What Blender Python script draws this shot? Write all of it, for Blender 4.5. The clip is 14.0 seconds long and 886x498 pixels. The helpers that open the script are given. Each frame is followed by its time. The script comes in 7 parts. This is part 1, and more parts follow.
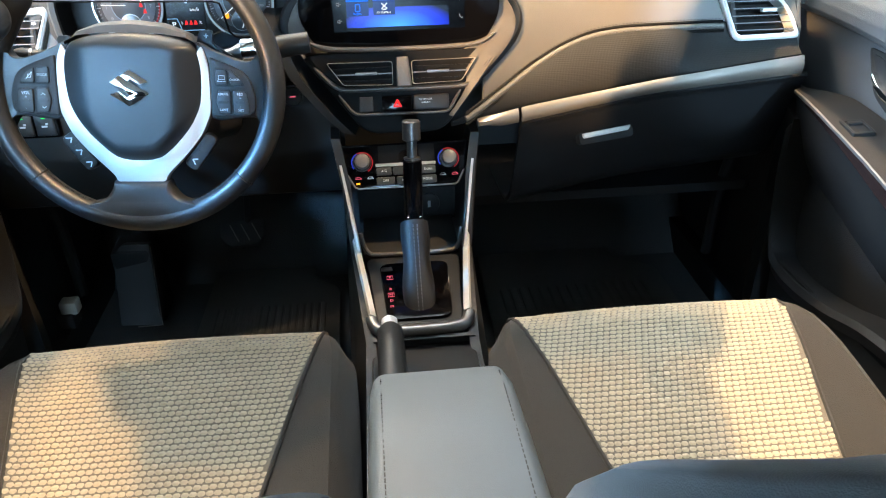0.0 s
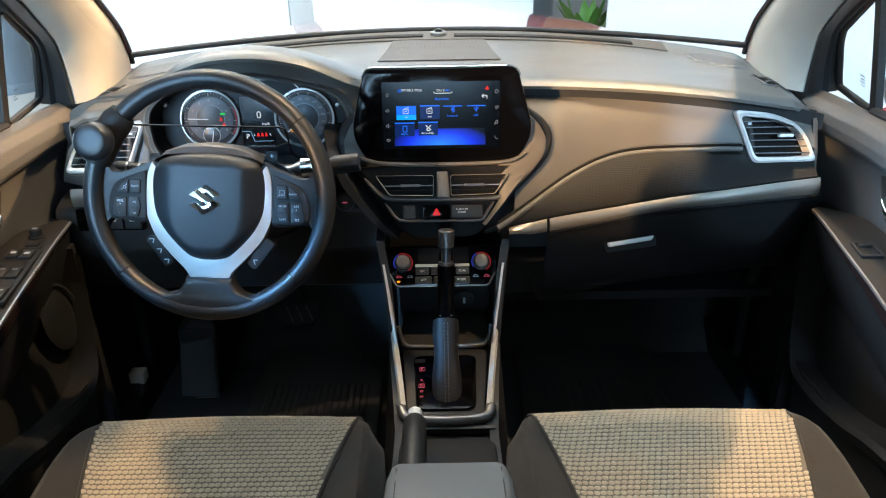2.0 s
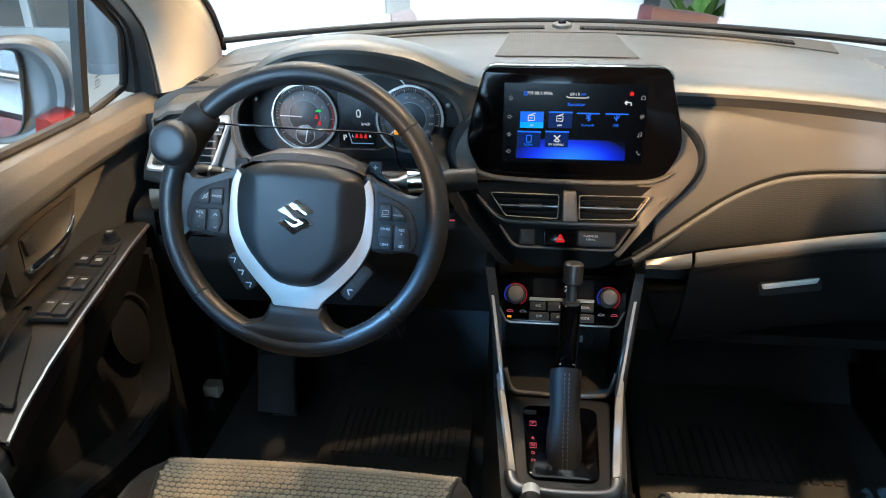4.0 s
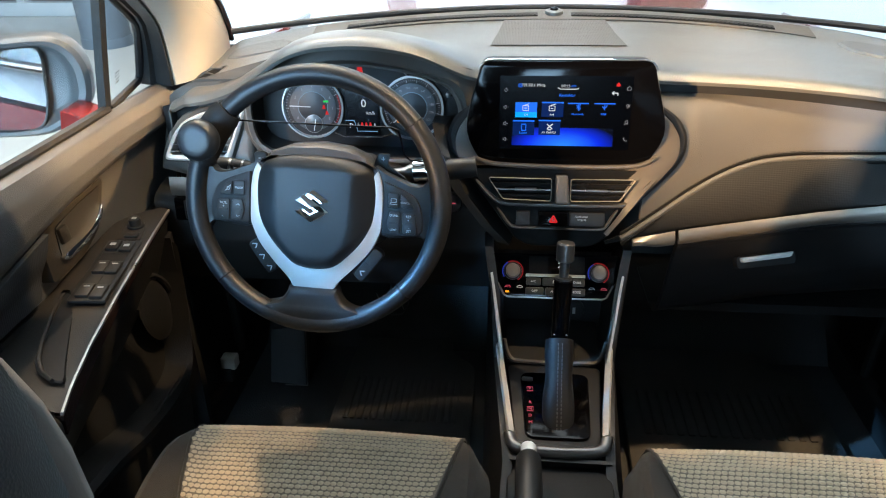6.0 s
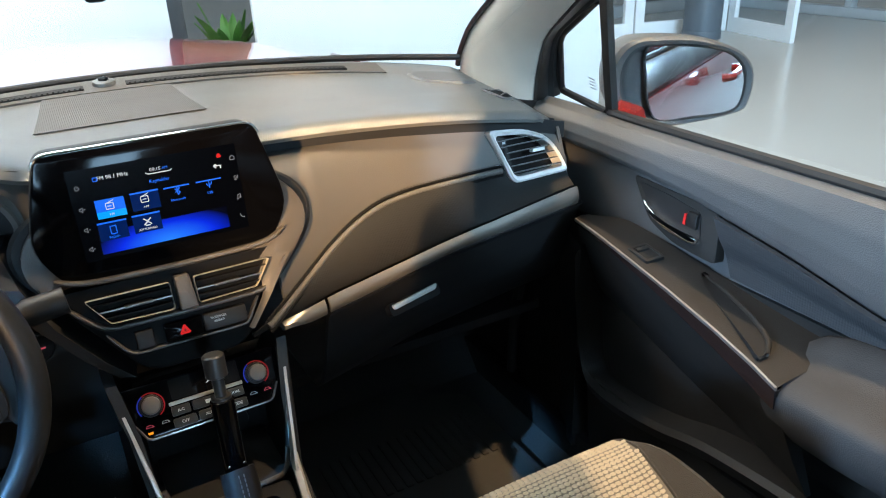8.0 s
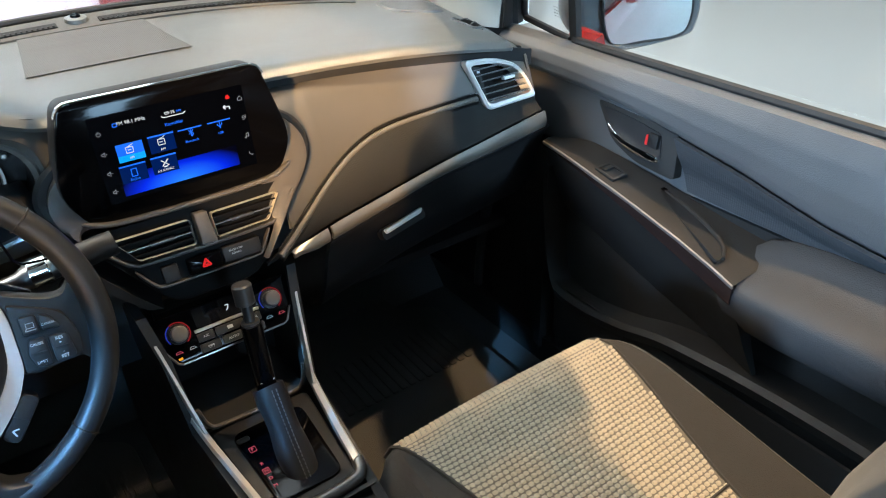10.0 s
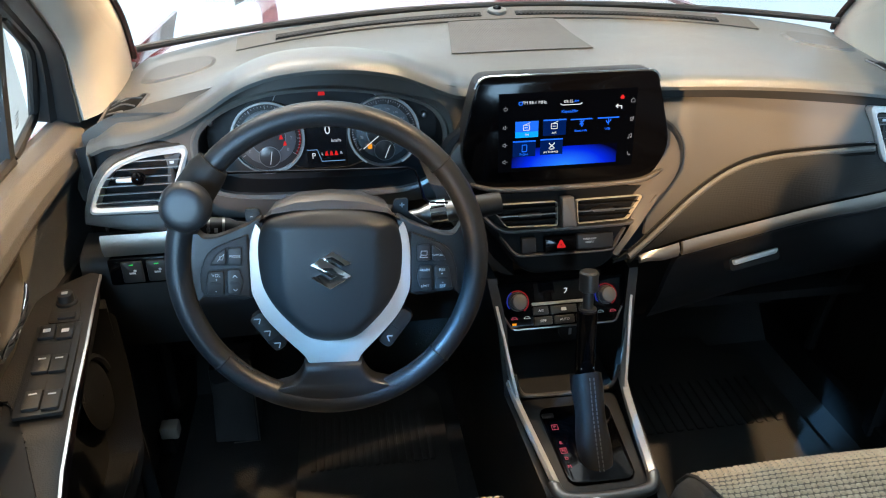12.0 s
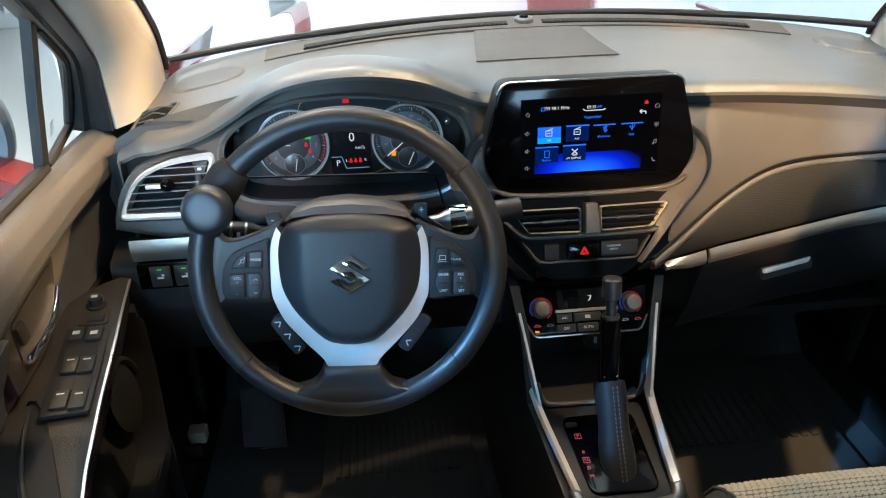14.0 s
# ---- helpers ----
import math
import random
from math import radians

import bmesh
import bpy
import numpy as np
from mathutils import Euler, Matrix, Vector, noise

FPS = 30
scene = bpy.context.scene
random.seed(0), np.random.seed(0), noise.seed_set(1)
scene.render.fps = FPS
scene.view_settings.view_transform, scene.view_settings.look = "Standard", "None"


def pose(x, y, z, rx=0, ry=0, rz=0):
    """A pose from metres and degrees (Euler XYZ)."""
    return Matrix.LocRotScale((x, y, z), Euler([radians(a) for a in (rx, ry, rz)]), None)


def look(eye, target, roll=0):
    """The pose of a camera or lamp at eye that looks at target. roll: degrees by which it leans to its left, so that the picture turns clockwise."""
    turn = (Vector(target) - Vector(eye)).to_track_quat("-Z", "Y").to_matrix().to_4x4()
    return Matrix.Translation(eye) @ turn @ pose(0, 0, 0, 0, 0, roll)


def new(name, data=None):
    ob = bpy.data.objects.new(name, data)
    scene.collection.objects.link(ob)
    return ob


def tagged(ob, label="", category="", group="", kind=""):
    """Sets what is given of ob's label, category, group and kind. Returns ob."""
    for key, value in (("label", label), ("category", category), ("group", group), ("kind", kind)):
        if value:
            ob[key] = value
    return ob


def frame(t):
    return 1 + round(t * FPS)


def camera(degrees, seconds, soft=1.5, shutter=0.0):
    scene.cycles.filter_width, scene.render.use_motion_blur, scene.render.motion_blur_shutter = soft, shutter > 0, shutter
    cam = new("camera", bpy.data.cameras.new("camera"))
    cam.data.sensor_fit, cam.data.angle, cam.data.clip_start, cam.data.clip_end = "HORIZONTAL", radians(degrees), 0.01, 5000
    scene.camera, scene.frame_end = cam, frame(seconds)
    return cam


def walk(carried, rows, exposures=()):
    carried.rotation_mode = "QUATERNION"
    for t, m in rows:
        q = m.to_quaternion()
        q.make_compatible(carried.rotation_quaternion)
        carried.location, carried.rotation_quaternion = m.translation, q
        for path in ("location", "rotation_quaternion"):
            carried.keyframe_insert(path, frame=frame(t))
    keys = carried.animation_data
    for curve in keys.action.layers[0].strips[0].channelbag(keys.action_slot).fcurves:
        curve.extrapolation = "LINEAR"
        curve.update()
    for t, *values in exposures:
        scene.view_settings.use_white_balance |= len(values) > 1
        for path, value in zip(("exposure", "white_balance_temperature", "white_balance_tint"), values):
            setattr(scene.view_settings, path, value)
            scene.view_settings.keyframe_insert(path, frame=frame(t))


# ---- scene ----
cam = camera(63.0, 14.0, soft=1.1)
PATH = [
    (0, (-0.049, -0.017, 1.28), (0.118, 1.698, 0.264), -0.91),
    (0.5, (-0.039, -0.047, 1.361), (0.063, 1.71, 0.412), -0.65),
    (1, (-0.026, -0.085, 1.379), (0.027, 1.705, 0.491), -0.73),
    (1.5, (-0.014, -0.099, 1.375), (0.014, 1.711, 0.523), -0.81),
    (2, (-0.006, -0.102, 1.371), (0.003, 1.716, 0.538), -0.87),
    (2.5, (0.002, -0.106, 1.366), (-0.008, 1.717, 0.543), -0.73),
    (3, (-0.001, -0.056, 1.357), (-0.049, 1.767, 0.537), -0.45),
    (3.5, (-0.046, 0.048, 1.353), (-0.183, 1.862, 0.523), -0.34),
    (3.7, (-0.068, 0.091, 1.345), (-0.239, 1.899, 0.506), -0.25),
    (5.8, (-0.091, 0.065, 1.397), (-0.332, 1.808, 0.446), -0.82),
    (6, (-0.078, 0.019, 1.404), (-0.263, 1.778, 0.47), -1.12),
    (6.5, (-0.032, -0.044, 1.409), (0.018, 1.75, 0.526), -1.64),
    (7, (-0.026, 0.02, 1.393), (0.325, 1.801, 0.555), -1.97),
    (7.5, (-0.056, 0.153, 1.371), (0.596, 1.862, 0.566), -2.03),
    (8, (-0.1, 0.2, 1.38), (0.764, 1.795, 0.537), -2.32),
    (8.2, (-0.131, 0.209, 1.388), (0.79, 1.754, 0.516), -2.29),
    (10.3, (-0.247, 0.186, 1.444), (0.719, 1.573, 0.374), -1.55),
    (10.5, (-0.265, 0.183, 1.436), (0.635, 1.622, 0.379), -1.72),
    (11, (-0.289, 0.176, 1.438), (0.388, 1.742, 0.394), -1.37),
    (11.5, (-0.311, 0.174, 1.44), (0.127, 1.836, 0.416), -0.55),
    (12, (-0.316, 0.172, 1.432), (-0.074, 1.89, 0.439), -0.36),
    (12.5, (-0.311, 0.171, 1.425), (-0.196, 1.912, 0.449), -0.30),
    (13, (-0.312, 0.169, 1.424), (-0.267, 1.919, 0.456), -0.55),
    (13.5, (-0.312, 0.17, 1.421), (-0.273, 1.92, 0.456), -0.87),
    (14, (-0.297, 0.165, 1.423), (-0.15, 1.913, 0.462), -1.70),
]
walk(cam, [(t, look(eye, target, roll)) for t, eye, target, roll in PATH], [(0, 1.06), (0.5, 0.55), (1, 0.31), (1.5, 0.24), (6.5, 0.22), (8, 0.08), (10.5, 0.2), (12, 0.16), (14, 0.1)])


# ---- world, lights ----
world = bpy.data.worlds.new("world")
scene.world = world
world.use_nodes = True
wn = world.node_tree.nodes
sky = wn.new("ShaderNodeTexSky")
sky.sky_type = "NISHITA"
sky.sun_disc = False
sky.sun_elevation, sky.sun_rotation = radians(50), radians(60)
wn["Background"].inputs["Strength"].default_value = 0.035
world.node_tree.links.new(sky.outputs[0], wn["Background"].inputs["Color"])


def area_lamp(name, eye, target, size_x, size_y, watts, colour, spread=180):
    data = bpy.data.lights.new(name, "AREA")
    data.shape, data.size, data.size_y, data.energy, data.color = "RECTANGLE", size_x, size_y, watts, colour
    data.spread = radians(spread)
    ob = new(name, data)
    ob.matrix_world = look(eye, target)
    return ob


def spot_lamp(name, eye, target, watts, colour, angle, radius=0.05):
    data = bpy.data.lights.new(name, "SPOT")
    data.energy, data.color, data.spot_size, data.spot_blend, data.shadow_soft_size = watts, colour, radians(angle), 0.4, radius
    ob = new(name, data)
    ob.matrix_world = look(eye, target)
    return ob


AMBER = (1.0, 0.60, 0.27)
WARM, COOL = (1.0, 0.70, 0.39), (0.34, 0.65, 1.0)
# No light fittings are built; every lamp here is unseen.
area_lamp("ceiling_panel_lamp", (-2.0, 3.0, 4.4), (-2.0, 3.0, 0), 5.5, 2.6, 330, (0.88, 0.96, 1.0))
# Fills added to brighten the boards and the floor on both sides.
area_lamp("board_fill", (0, 2.9, 4.4), (0, 4.9, 0.6), 6, 0.5, 34, (0.95, 0.98, 1.0), 110)
area_lamp("east_floor_fill", (5.2, 3.0, 4.4), (5.6, 3.0, 0), 4, 6, 100, (1.0, 0.97, 0.90), 120)
area_lamp("west_floor_fill", (-5.2, 3.0, 4.4), (-5.6, 3.0, 0), 4, 6, 85, (0.9, 0.97, 1.0), 120)
# Cool area fill before the plain rear wall, standing in for daylight.
area_lamp("rear_daylight_fill", (-2.2, -9.0, 2.6), (-0.2, 0.4, 1.0), 6, 3.0, 2200, (0.42, 0.71, 1.0))
# Narrow cool spot added in mid-air to turn the wheel rim blue.
spot_lamp("wheel_rim_cool_fill", (-3.6, -0.7, 3.4), (-0.215, 0.88, 0.89), 2400, (0.18, 0.52, 1.0), 2.6, 0.03)
# Added cool spot for the blue sheen on the hub; no window there.
spot_lamp("hub_cool_fill", (-3.4, -5.8, 4.3), (-0.36, 0.89, 0.94), 6500, (0.20, 0.53, 1.0), 3.0, 0.4)
# Unseen cool spot added to lift the right door trim.
spot_lamp("right_door_cool_fill", (-5.0, -0.7, 2.3), (0.74, 0.72, 0.96), 2300, (0.40, 0.66, 1.0), 7, 0.08)
# Added cool spot for the passenger end of the dash; no window there.
spot_lamp("dash_end_cool_fill", (2.0, -6.0, 4.1), (0.625, 1.2, 1.00), 2400, (0.45, 0.72, 1.0), 3.2, 0.03)
spot_lamp("warm_spot_left", (-1.2, 3.0, 4.4), (-0.3, 1.0, 0.9), 330, WARM, 50, 0.05)
# Unseen overhead spot added to light the driver's seat alone.
spot_lamp("driver_seat_warm_fill", (-1.55, 0.75, 4.4), (-0.45, 0.58, 0.65), 560, WARM, 6.4, 0.05)
spot_lamp("warm_spot_right", (1.5, 0.65, 4.4), (0.3, 1.0, 0.9), 720, WARM, 50, 0.05)
# Unseen narrow spots added to warm the passenger and driver dash panels.
spot_lamp("passenger_dash_warm_fill", (-6.2, -6.4, 3.6), (0.34, 1.2, 1.12), 20000, AMBER, 3.4, 0.06)
spot_lamp("driver_dash_warm_fill", (-6.2, -6.4, 3.6), (-0.57, 1.2, 0.985), 4200, AMBER, 1.5, 0.06)
# Unseen narrow spot added to warm the left door trim.
spot_lamp("left_door_warm_fill", (3.2, 3.2, 4.3), (-0.76, 1.17, 1.02), 2400, AMBER, 5.0, 0.05)


# ---- materials ----
def material(name, colour, rough=0.5, metal=0.0, grain=0.0, grain_size=0.002, vary=0.12, vary_size=0.08, coat=0.0, emit=0.0, spec=0.5, sheen=0.0):
    m = bpy.data.materials.new(name)
    m.use_nodes = True
    nt = m.node_tree
    b = nt.nodes["Principled BSDF"]
    b.inputs["Roughness"].default_value = rough
    b.inputs["Metallic"].default_value = metal
    b.inputs["Specular IOR Level"].default_value = spec
    b.inputs["Coat Weight"].default_value = coat
    b.inputs["Coat Roughness"].default_value = 0.04
    b.inputs["Sheen Weight"].default_value = sheen
    co = nt.nodes.new("ShaderNodeTexCoord")
    if vary:
        n1 = nt.nodes.new("ShaderNodeTexNoise")
        n1.inputs["Scale"].default_value = 1 / vary_size
        n1.inputs["Detail"].default_value = 5
        nt.links.new(co.outputs["Object"], n1.inputs["Vector"])
        mix = nt.nodes.new("ShaderNodeMix")
        mix.data_type = "RGBA"
        mix.inputs[6].default_value = (*[c * (1 - vary) for c in colour], 1)
        mix.inputs[7].default_value = (*[min(1, c * (1 + vary)) for c in colour], 1)
        nt.links.new(n1.outputs["Fac"], mix.inputs[0])
        nt.links.new(mix.outputs[2], b.inputs["Base Color"])
        rr = nt.nodes.new("ShaderNodeMapRange")
        rr.inputs[3].default_value, rr.inputs[4].default_value = max(0.02, rough - 0.06), min(1, rough + 0.06)
        nt.links.new(n1.outputs["Fac"], rr.inputs[0])
        nt.links.new(rr.outputs[0], b.inputs["Roughness"])
    else:
        b.inputs["Base Color"].default_value = (*colour, 1)
    if grain:
        v = nt.nodes.new("ShaderNodeTexVoronoi")
        v.inputs["Scale"].default_value = 1 / grain_size
        nt.links.new(co.outputs["Object"], v.inputs["Vector"])
        bump = nt.nodes.new("ShaderNodeBump")
        bump.inputs["Strength"].default_value = grain
        bump.inputs["Distance"].default_value = 0.0006
        nt.links.new(v.outputs["Distance"], bump.inputs["Height"])
        nt.links.new(bump.outputs[0], b.inputs["Normal"])
    if emit:
        b.inputs["Specular IOR Level"].default_value = 0.1
        b.inputs["Emission Color"].default_value = (*colour, 1)
        b.inputs["Emission Strength"].default_value = emit
        b.inputs["Base Color"].default_value = (*[c * 0.05 for c in colour], 1)
    return m


def perforated(name, colour, pitch, rough=0.6, strength=0.8, holes=0.3, spec=0.5):
    """Soft trim pressed or woven in a fine regular grid."""
    m = material(name, colour, rough, vary=0.15, spec=spec)
    nt = m.node_tree
    b = nt.nodes["Principled BSDF"]
    co = nt.nodes.new("ShaderNodeTexCoord")
    v = nt.nodes.new("ShaderNodeTexVoronoi")
    v.inputs["Scale"].default_value = 1 / pitch
    v.inputs["Randomness"].default_value = 0.0
    nt.links.new(co.outputs["Object"], v.inputs["Vector"])
    bump = nt.nodes.new("ShaderNodeBump")
    bump.inputs["Strength"].default_value = strength
    bump.inputs["Distance"].default_value = pitch * holes
    nt.links.new(v.outputs["Distance"], bump.inputs["Height"])
    nt.links.new(bump.outputs[0], b.inputs["Normal"])
    return m


def clear_glass(name, tint=(0.97, 0.98, 0.98)):
    m = bpy.data.materials.new(name)
    m.use_nodes = True
    nt = m.node_tree
    nt.nodes.remove(nt.nodes["Principled BSDF"])
    tr, gl, mix = (nt.nodes.new("ShaderNode" + k) for k in ("BsdfTransparent", "BsdfGlossy", "MixShader"))
    tr.inputs[0].default_value = (*tint, 1)
    gl.inputs["Roughness"].default_value = 0.02
    mix.inputs[0].default_value = 0.025
    nt.links.new(tr.outputs[0], mix.inputs[1])
    nt.links.new(gl.outputs[0], mix.inputs[2])
    nt.links.new(mix.outputs[0], nt.nodes["Material Output"].inputs[0])
    return m


PAD = material("grained_grey_dash_plastic", (0.098, 0.100, 0.095), 0.34, spec=0.9, grain=0.5, grain_size=0.0016)
SOFT = material("soft_dark_grey_trim", (0.072, 0.068, 0.062), 0.45, grain=0.35, grain_size=0.0013)
WEAVE = perforated("dark_carbon_patterned_trim", (0.0095, 0.0095, 0.009), 0.0026, strength=0.45, holes=0.2, spec=0.2)
BLACK = material("black_plastic", (0.015, 0.015, 0.015), 0.45, spec=0.25, grain=0.25, grain_size=0.0013)
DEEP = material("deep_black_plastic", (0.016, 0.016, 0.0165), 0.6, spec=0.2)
LIDBLACK = material("matt_black_lid_plastic", (0.010, 0.010, 0.0105), 0.5, spec=0.25, grain=0.3, grain_size=0.0015)
GLOSS = material("gloss_black_plastic", (0.0012, 0.0012, 0.0016), 0.10, vary=0, spec=0.12)
LEATHER = material("black_wheel_leather", (0.0125, 0.0140, 0.0160), 0.42, spec=0.46, grain=0.10, grain_size=0.0007)
BOOT = material("black_boot_leather", (0.008, 0.0082, 0.009), 0.5, grain=0.3, grain_size=0.0013, spec=0.22)
HUB = material("dark_wheel_hub_plastic", (0.012, 0.0125, 0.013), 0.45, spec=0.4, grain=0.10, grain_size=0.0007)
STACK = material("dark_brown_grey_stack_plastic", (0.055, 0.050, 0.045), 0.42, grain=0.3, grain_size=0.0013)
SILVER = material("satin_silver_plastic", (0.82, 0.81, 0.79), 0.30, metal=0.35, vary=0.05)
STRIP = material("satin_dark_silver_trim", (0.26, 0.235, 0.205), 0.36, metal=0.8, vary=0.05)
ARMEDGE = material("satin_metal_armrest_edge", (0.40, 0.375, 0.35), 0.3, metal=0.8, vary=0.06)
RAIL = material("satin_metal_console_rail", (0.60, 0.59, 0.57), 0.30, metal=0.55, vary=0.08)
STACKBLACK = material("black_stack_recess_plastic", (0.0045, 0.0045, 0.0045), 0.55, spec=0.08)
WHEELTRIM = material("satin_grey_wheel_trim", (0.51, 0.485, 0.45), 0.38, metal=0.25, vary=0.05)
VENTBLADE = material("dark_grey_vent_blade", (0.085, 0.083, 0.080), 0.45, vary=0.05)
VENTEDGE = material("pale_satin_vent_edge", (0.36, 0.33, 0.28), 0.36, vary=0.05)
LIPMETAL = material("dark_satin_metal_lip", (0.16, 0.155, 0.15), 0.36, metal=0.8, vary=0.08)
CHROME = material("polished_chrome", (0.85, 0.85, 0.85), 0.06, metal=1.0, vary=0)
BLACKMETAL = material("blackened_metal", (0.05, 0.05, 0.05), 0.35, metal=0.6, vary=0.1)
PALETHREAD = material("grey_blue_thread", (0.05, 0.055, 0.06), 0.7)
STEEL = material("dull_dark_steel", (0.25, 0.24, 0.23), 0.3, metal=1.0, vary=0.1)
DOORSKIN = material("dark_door_trim_plastic", (0.080, 0.081, 0.082), 0.40, grain=0.5, grain_size=0.0018)
BROWNGLOSS = material("dark_brown_gloss_trim", (0.018, 0.011, 0.010), 0.2, vary=0.05)
LOWDOOR = material("black_lower_door_plastic", (0.012, 0.012, 0.012), 0.5, grain=0.5, grain_size=0.002, spec=0.3)
DOORCLOTH = perforated("dark_grey_door_cloth", (0.025, 0.028, 0.032), 0.004, 0.75)
ARMELBOW = material("blue_black_elbow_pad", (0.040, 0.041, 0.043), 0.6, grain=0.5, grain_size=0.0018, spec=0.2)
ARMCAP = material("brown_grey_armrest_plastic", (0.022, 0.020, 0.018), 0.5, grain=0.4, spec=0.22)
CREAM = material("light_grey_pillar_cover", (0.50, 0.485, 0.43), 0.6, grain=0.3)
RUBBER = material("black_window_rubber", (0.01, 0.01, 0.01), 0.5)
CLOTH = material("brown_black_seat_cloth", (0.026, 0.021, 0.016), 0.95, grain=1.0, grain_size=0.0014, vary=0.35, vary_size=0.003, sheen=0.08)
INSERT = material("tan_woven_seat_cloth", (0.125, 0.102, 0.073), 0.9, grain=1.0, grain_size=0.0012, sheen=0.2)
TUFT = material("pale_beige_raised_weave", (0.395, 0.325, 0.230), 0.8, grain=0.8, grain_size=0.0009, vary=0.28, vary_size=0.004)
ARMLEATHER = material("grey_armrest_leatherette", (0.10, 0.112, 0.118), 0.5, grain=0.2, grain_size=0.001)
BACKCLOTH = material("blue_black_seat_back_cloth", (0.045, 0.052, 0.057), 0.85, grain=0.3, grain_size=0.0012, sheen=0.2)
CARPET = material("black_carpet", (0.034, 0.034, 0.034), 1.0, grain=1.0, grain_size=0.003)
MATCLOTH = material("black_ribbed_mat", (0.045, 0.042, 0.038), 0.95, grain=1.0, grain_size=0.002)
RED = material("red_car_paint", (0.22, 0.012, 0.008), 0.22, coat=1.0, vary=0.03)
MIRROR = material("mirror_glass", (0.9, 0.9, 0.9), 0.0, metal=1.0, vary=0)
BEZEL = material("satin_grey_bezel_plastic", (0.14, 0.135, 0.125), 0.32, metal=0.3, vary=0.05)
GLASS = clear_glass("clear_window_glass")
STITCH = material("dark_stitching_thread", (0.035, 0.034, 0.033), 0.8)
FLOORTILE = material("pale_polished_showroom_floor", (0.46, 0.445, 0.41), 0.18, vary=0.06, vary_size=1.2)
WHITE = material("white_painted_board", (0.82, 0.83, 0.83), 0.7, vary=0.02, vary_size=1.0)
COLUMN = material("blue_grey_painted_column", (0.1, 0.12, 0.14), 0.5)
WALLPAINT = material("pale_wall_paint", (0.7, 0.71, 0.71), 0.8, vary=0.04, vary_size=1.0)
ALU = material("pale_aluminium_frame", (0.6, 0.62, 0.63), 0.4, metal=0.4)
LEAFGREEN = material("bright_green_leaf", (0.08, 0.22, 0.03), 0.5, vary=0.3, vary_size=0.05)
WOOD = material("light_wood", (0.42, 0.27, 0.14), 0.55, vary=0.2, vary_size=0.03)
GRAPHIC = material("white_print", (0.42, 0.43, 0.45), 0.5, vary=0)
PALEGLOW = material("white_lit_print", (0.8, 0.85, 0.9), 0.5, vary=0, emit=0.7)
REDGLOW = material("red_lit_print", (0.9, 0.02, 0.02), 0.5, vary=0, emit=0.55)
PINKGLOW = material("pink_lit_print", (0.85, 0.12, 0.18), 0.5, vary=0, emit=0.5)
GREENGLOW = material("green_lit_print", (0.02, 0.8, 0.1), 0.5, vary=0, emit=0.7)
AMBERGLOW = material("amber_lit_print", (1.0, 0.35, 0.02), 0.5, vary=0, emit=0.8)
BLUEGLOW = material("blue_lit_print", (0.01, 0.16, 1.0), 0.5, vary=0, emit=0.85)
DIMRED = material("dim_red_lit_ring", (0.55, 0.02, 0.03), 0.5, vary=0, emit=0.28)
DIMBLUE = material("dim_blue_lit_ring", (0.03, 0.06, 0.6), 0.5, vary=0, emit=0.38)
DIMGLOW = material("dim_white_lit_icon", (0.4, 0.42, 0.46), 0.5, vary=0, emit=0.5)
PALEARC = material("pale_blue_lit_arc", (0.42, 0.60, 0.74), 0.4, vary=0, emit=0.32)
DIALBAND = material("grey_dial_band", (0.075, 0.082, 0.090), 0.45, vary=0.05, spec=0.3)
DIALCORE = material("dark_dial_core", (0.030, 0.032, 0.035), 0.4, vary=0.05, spec=0.3)
CYANGLOW = material("pale_blue_lit_ring", (0.35, 0.65, 0.95), 0.5, vary=0, emit=0.5)
REDLENS = material("red_plastic_tab", (0.6, 0.02, 0.02), 0.4, vary=0)


# ---- mesh helpers ----
def finish(name, bm, mat, angle=38):
    bmesh.ops.recalc_face_normals(bm, faces=bm.faces)
    me = bpy.data.meshes.new(name)
    bm.to_mesh(me)
    bm.free()
    me.materials.append(mat)
    me.polygons.foreach_set("use_smooth", [True] * len(me.polygons))
    me.set_sharp_from_angle(angle=radians(angle))
    return new(name, me)


def thing(name, at, label, category, group="", kind=""):
    ob = new(name)
    ob.location = at
    ob.empty_display_size = 0.05
    return tagged(ob, label, category, group, kind)


def part(name, bm, mat, parent, label="", angle=38):
    ob = finish(name, bm, mat, angle)
    ob.parent = parent
    if parent.type == "EMPTY":
        ob.matrix_parent_inverse = Matrix.Translation(-Vector(parent.location))
    if label:
        tagged(ob, label)
    return ob


def solo(name, bm, mat, label, category, group="", kind="", angle=38):
    return tagged(finish(name, bm, mat, angle), label, category, group, kind)


def grid(fn, nu, nv, thick=0.0, close_u=False):
    """A sheet of nu x nv cells, fn(u, v) for u and v from 0 to 1, with thickness."""
    bm = bmesh.new()
    cols = nu if close_u else nu + 1
    vs = [[bm.verts.new(fn(i / nu, j / nv)) for j in range(nv + 1)] for i in range(cols)]
    for i in range(nu):
        for j in range(nv):
            a, b = vs[i], vs[(i + 1) % cols]
            bm.faces.new((a[j], b[j], b[j + 1], a[j + 1]))
    if thick:
        bmesh.ops.recalc_face_normals(bm, faces=bm.faces)
        bmesh.ops.solidify(bm, geom=bm.faces[:], thickness=thick)
    return bm


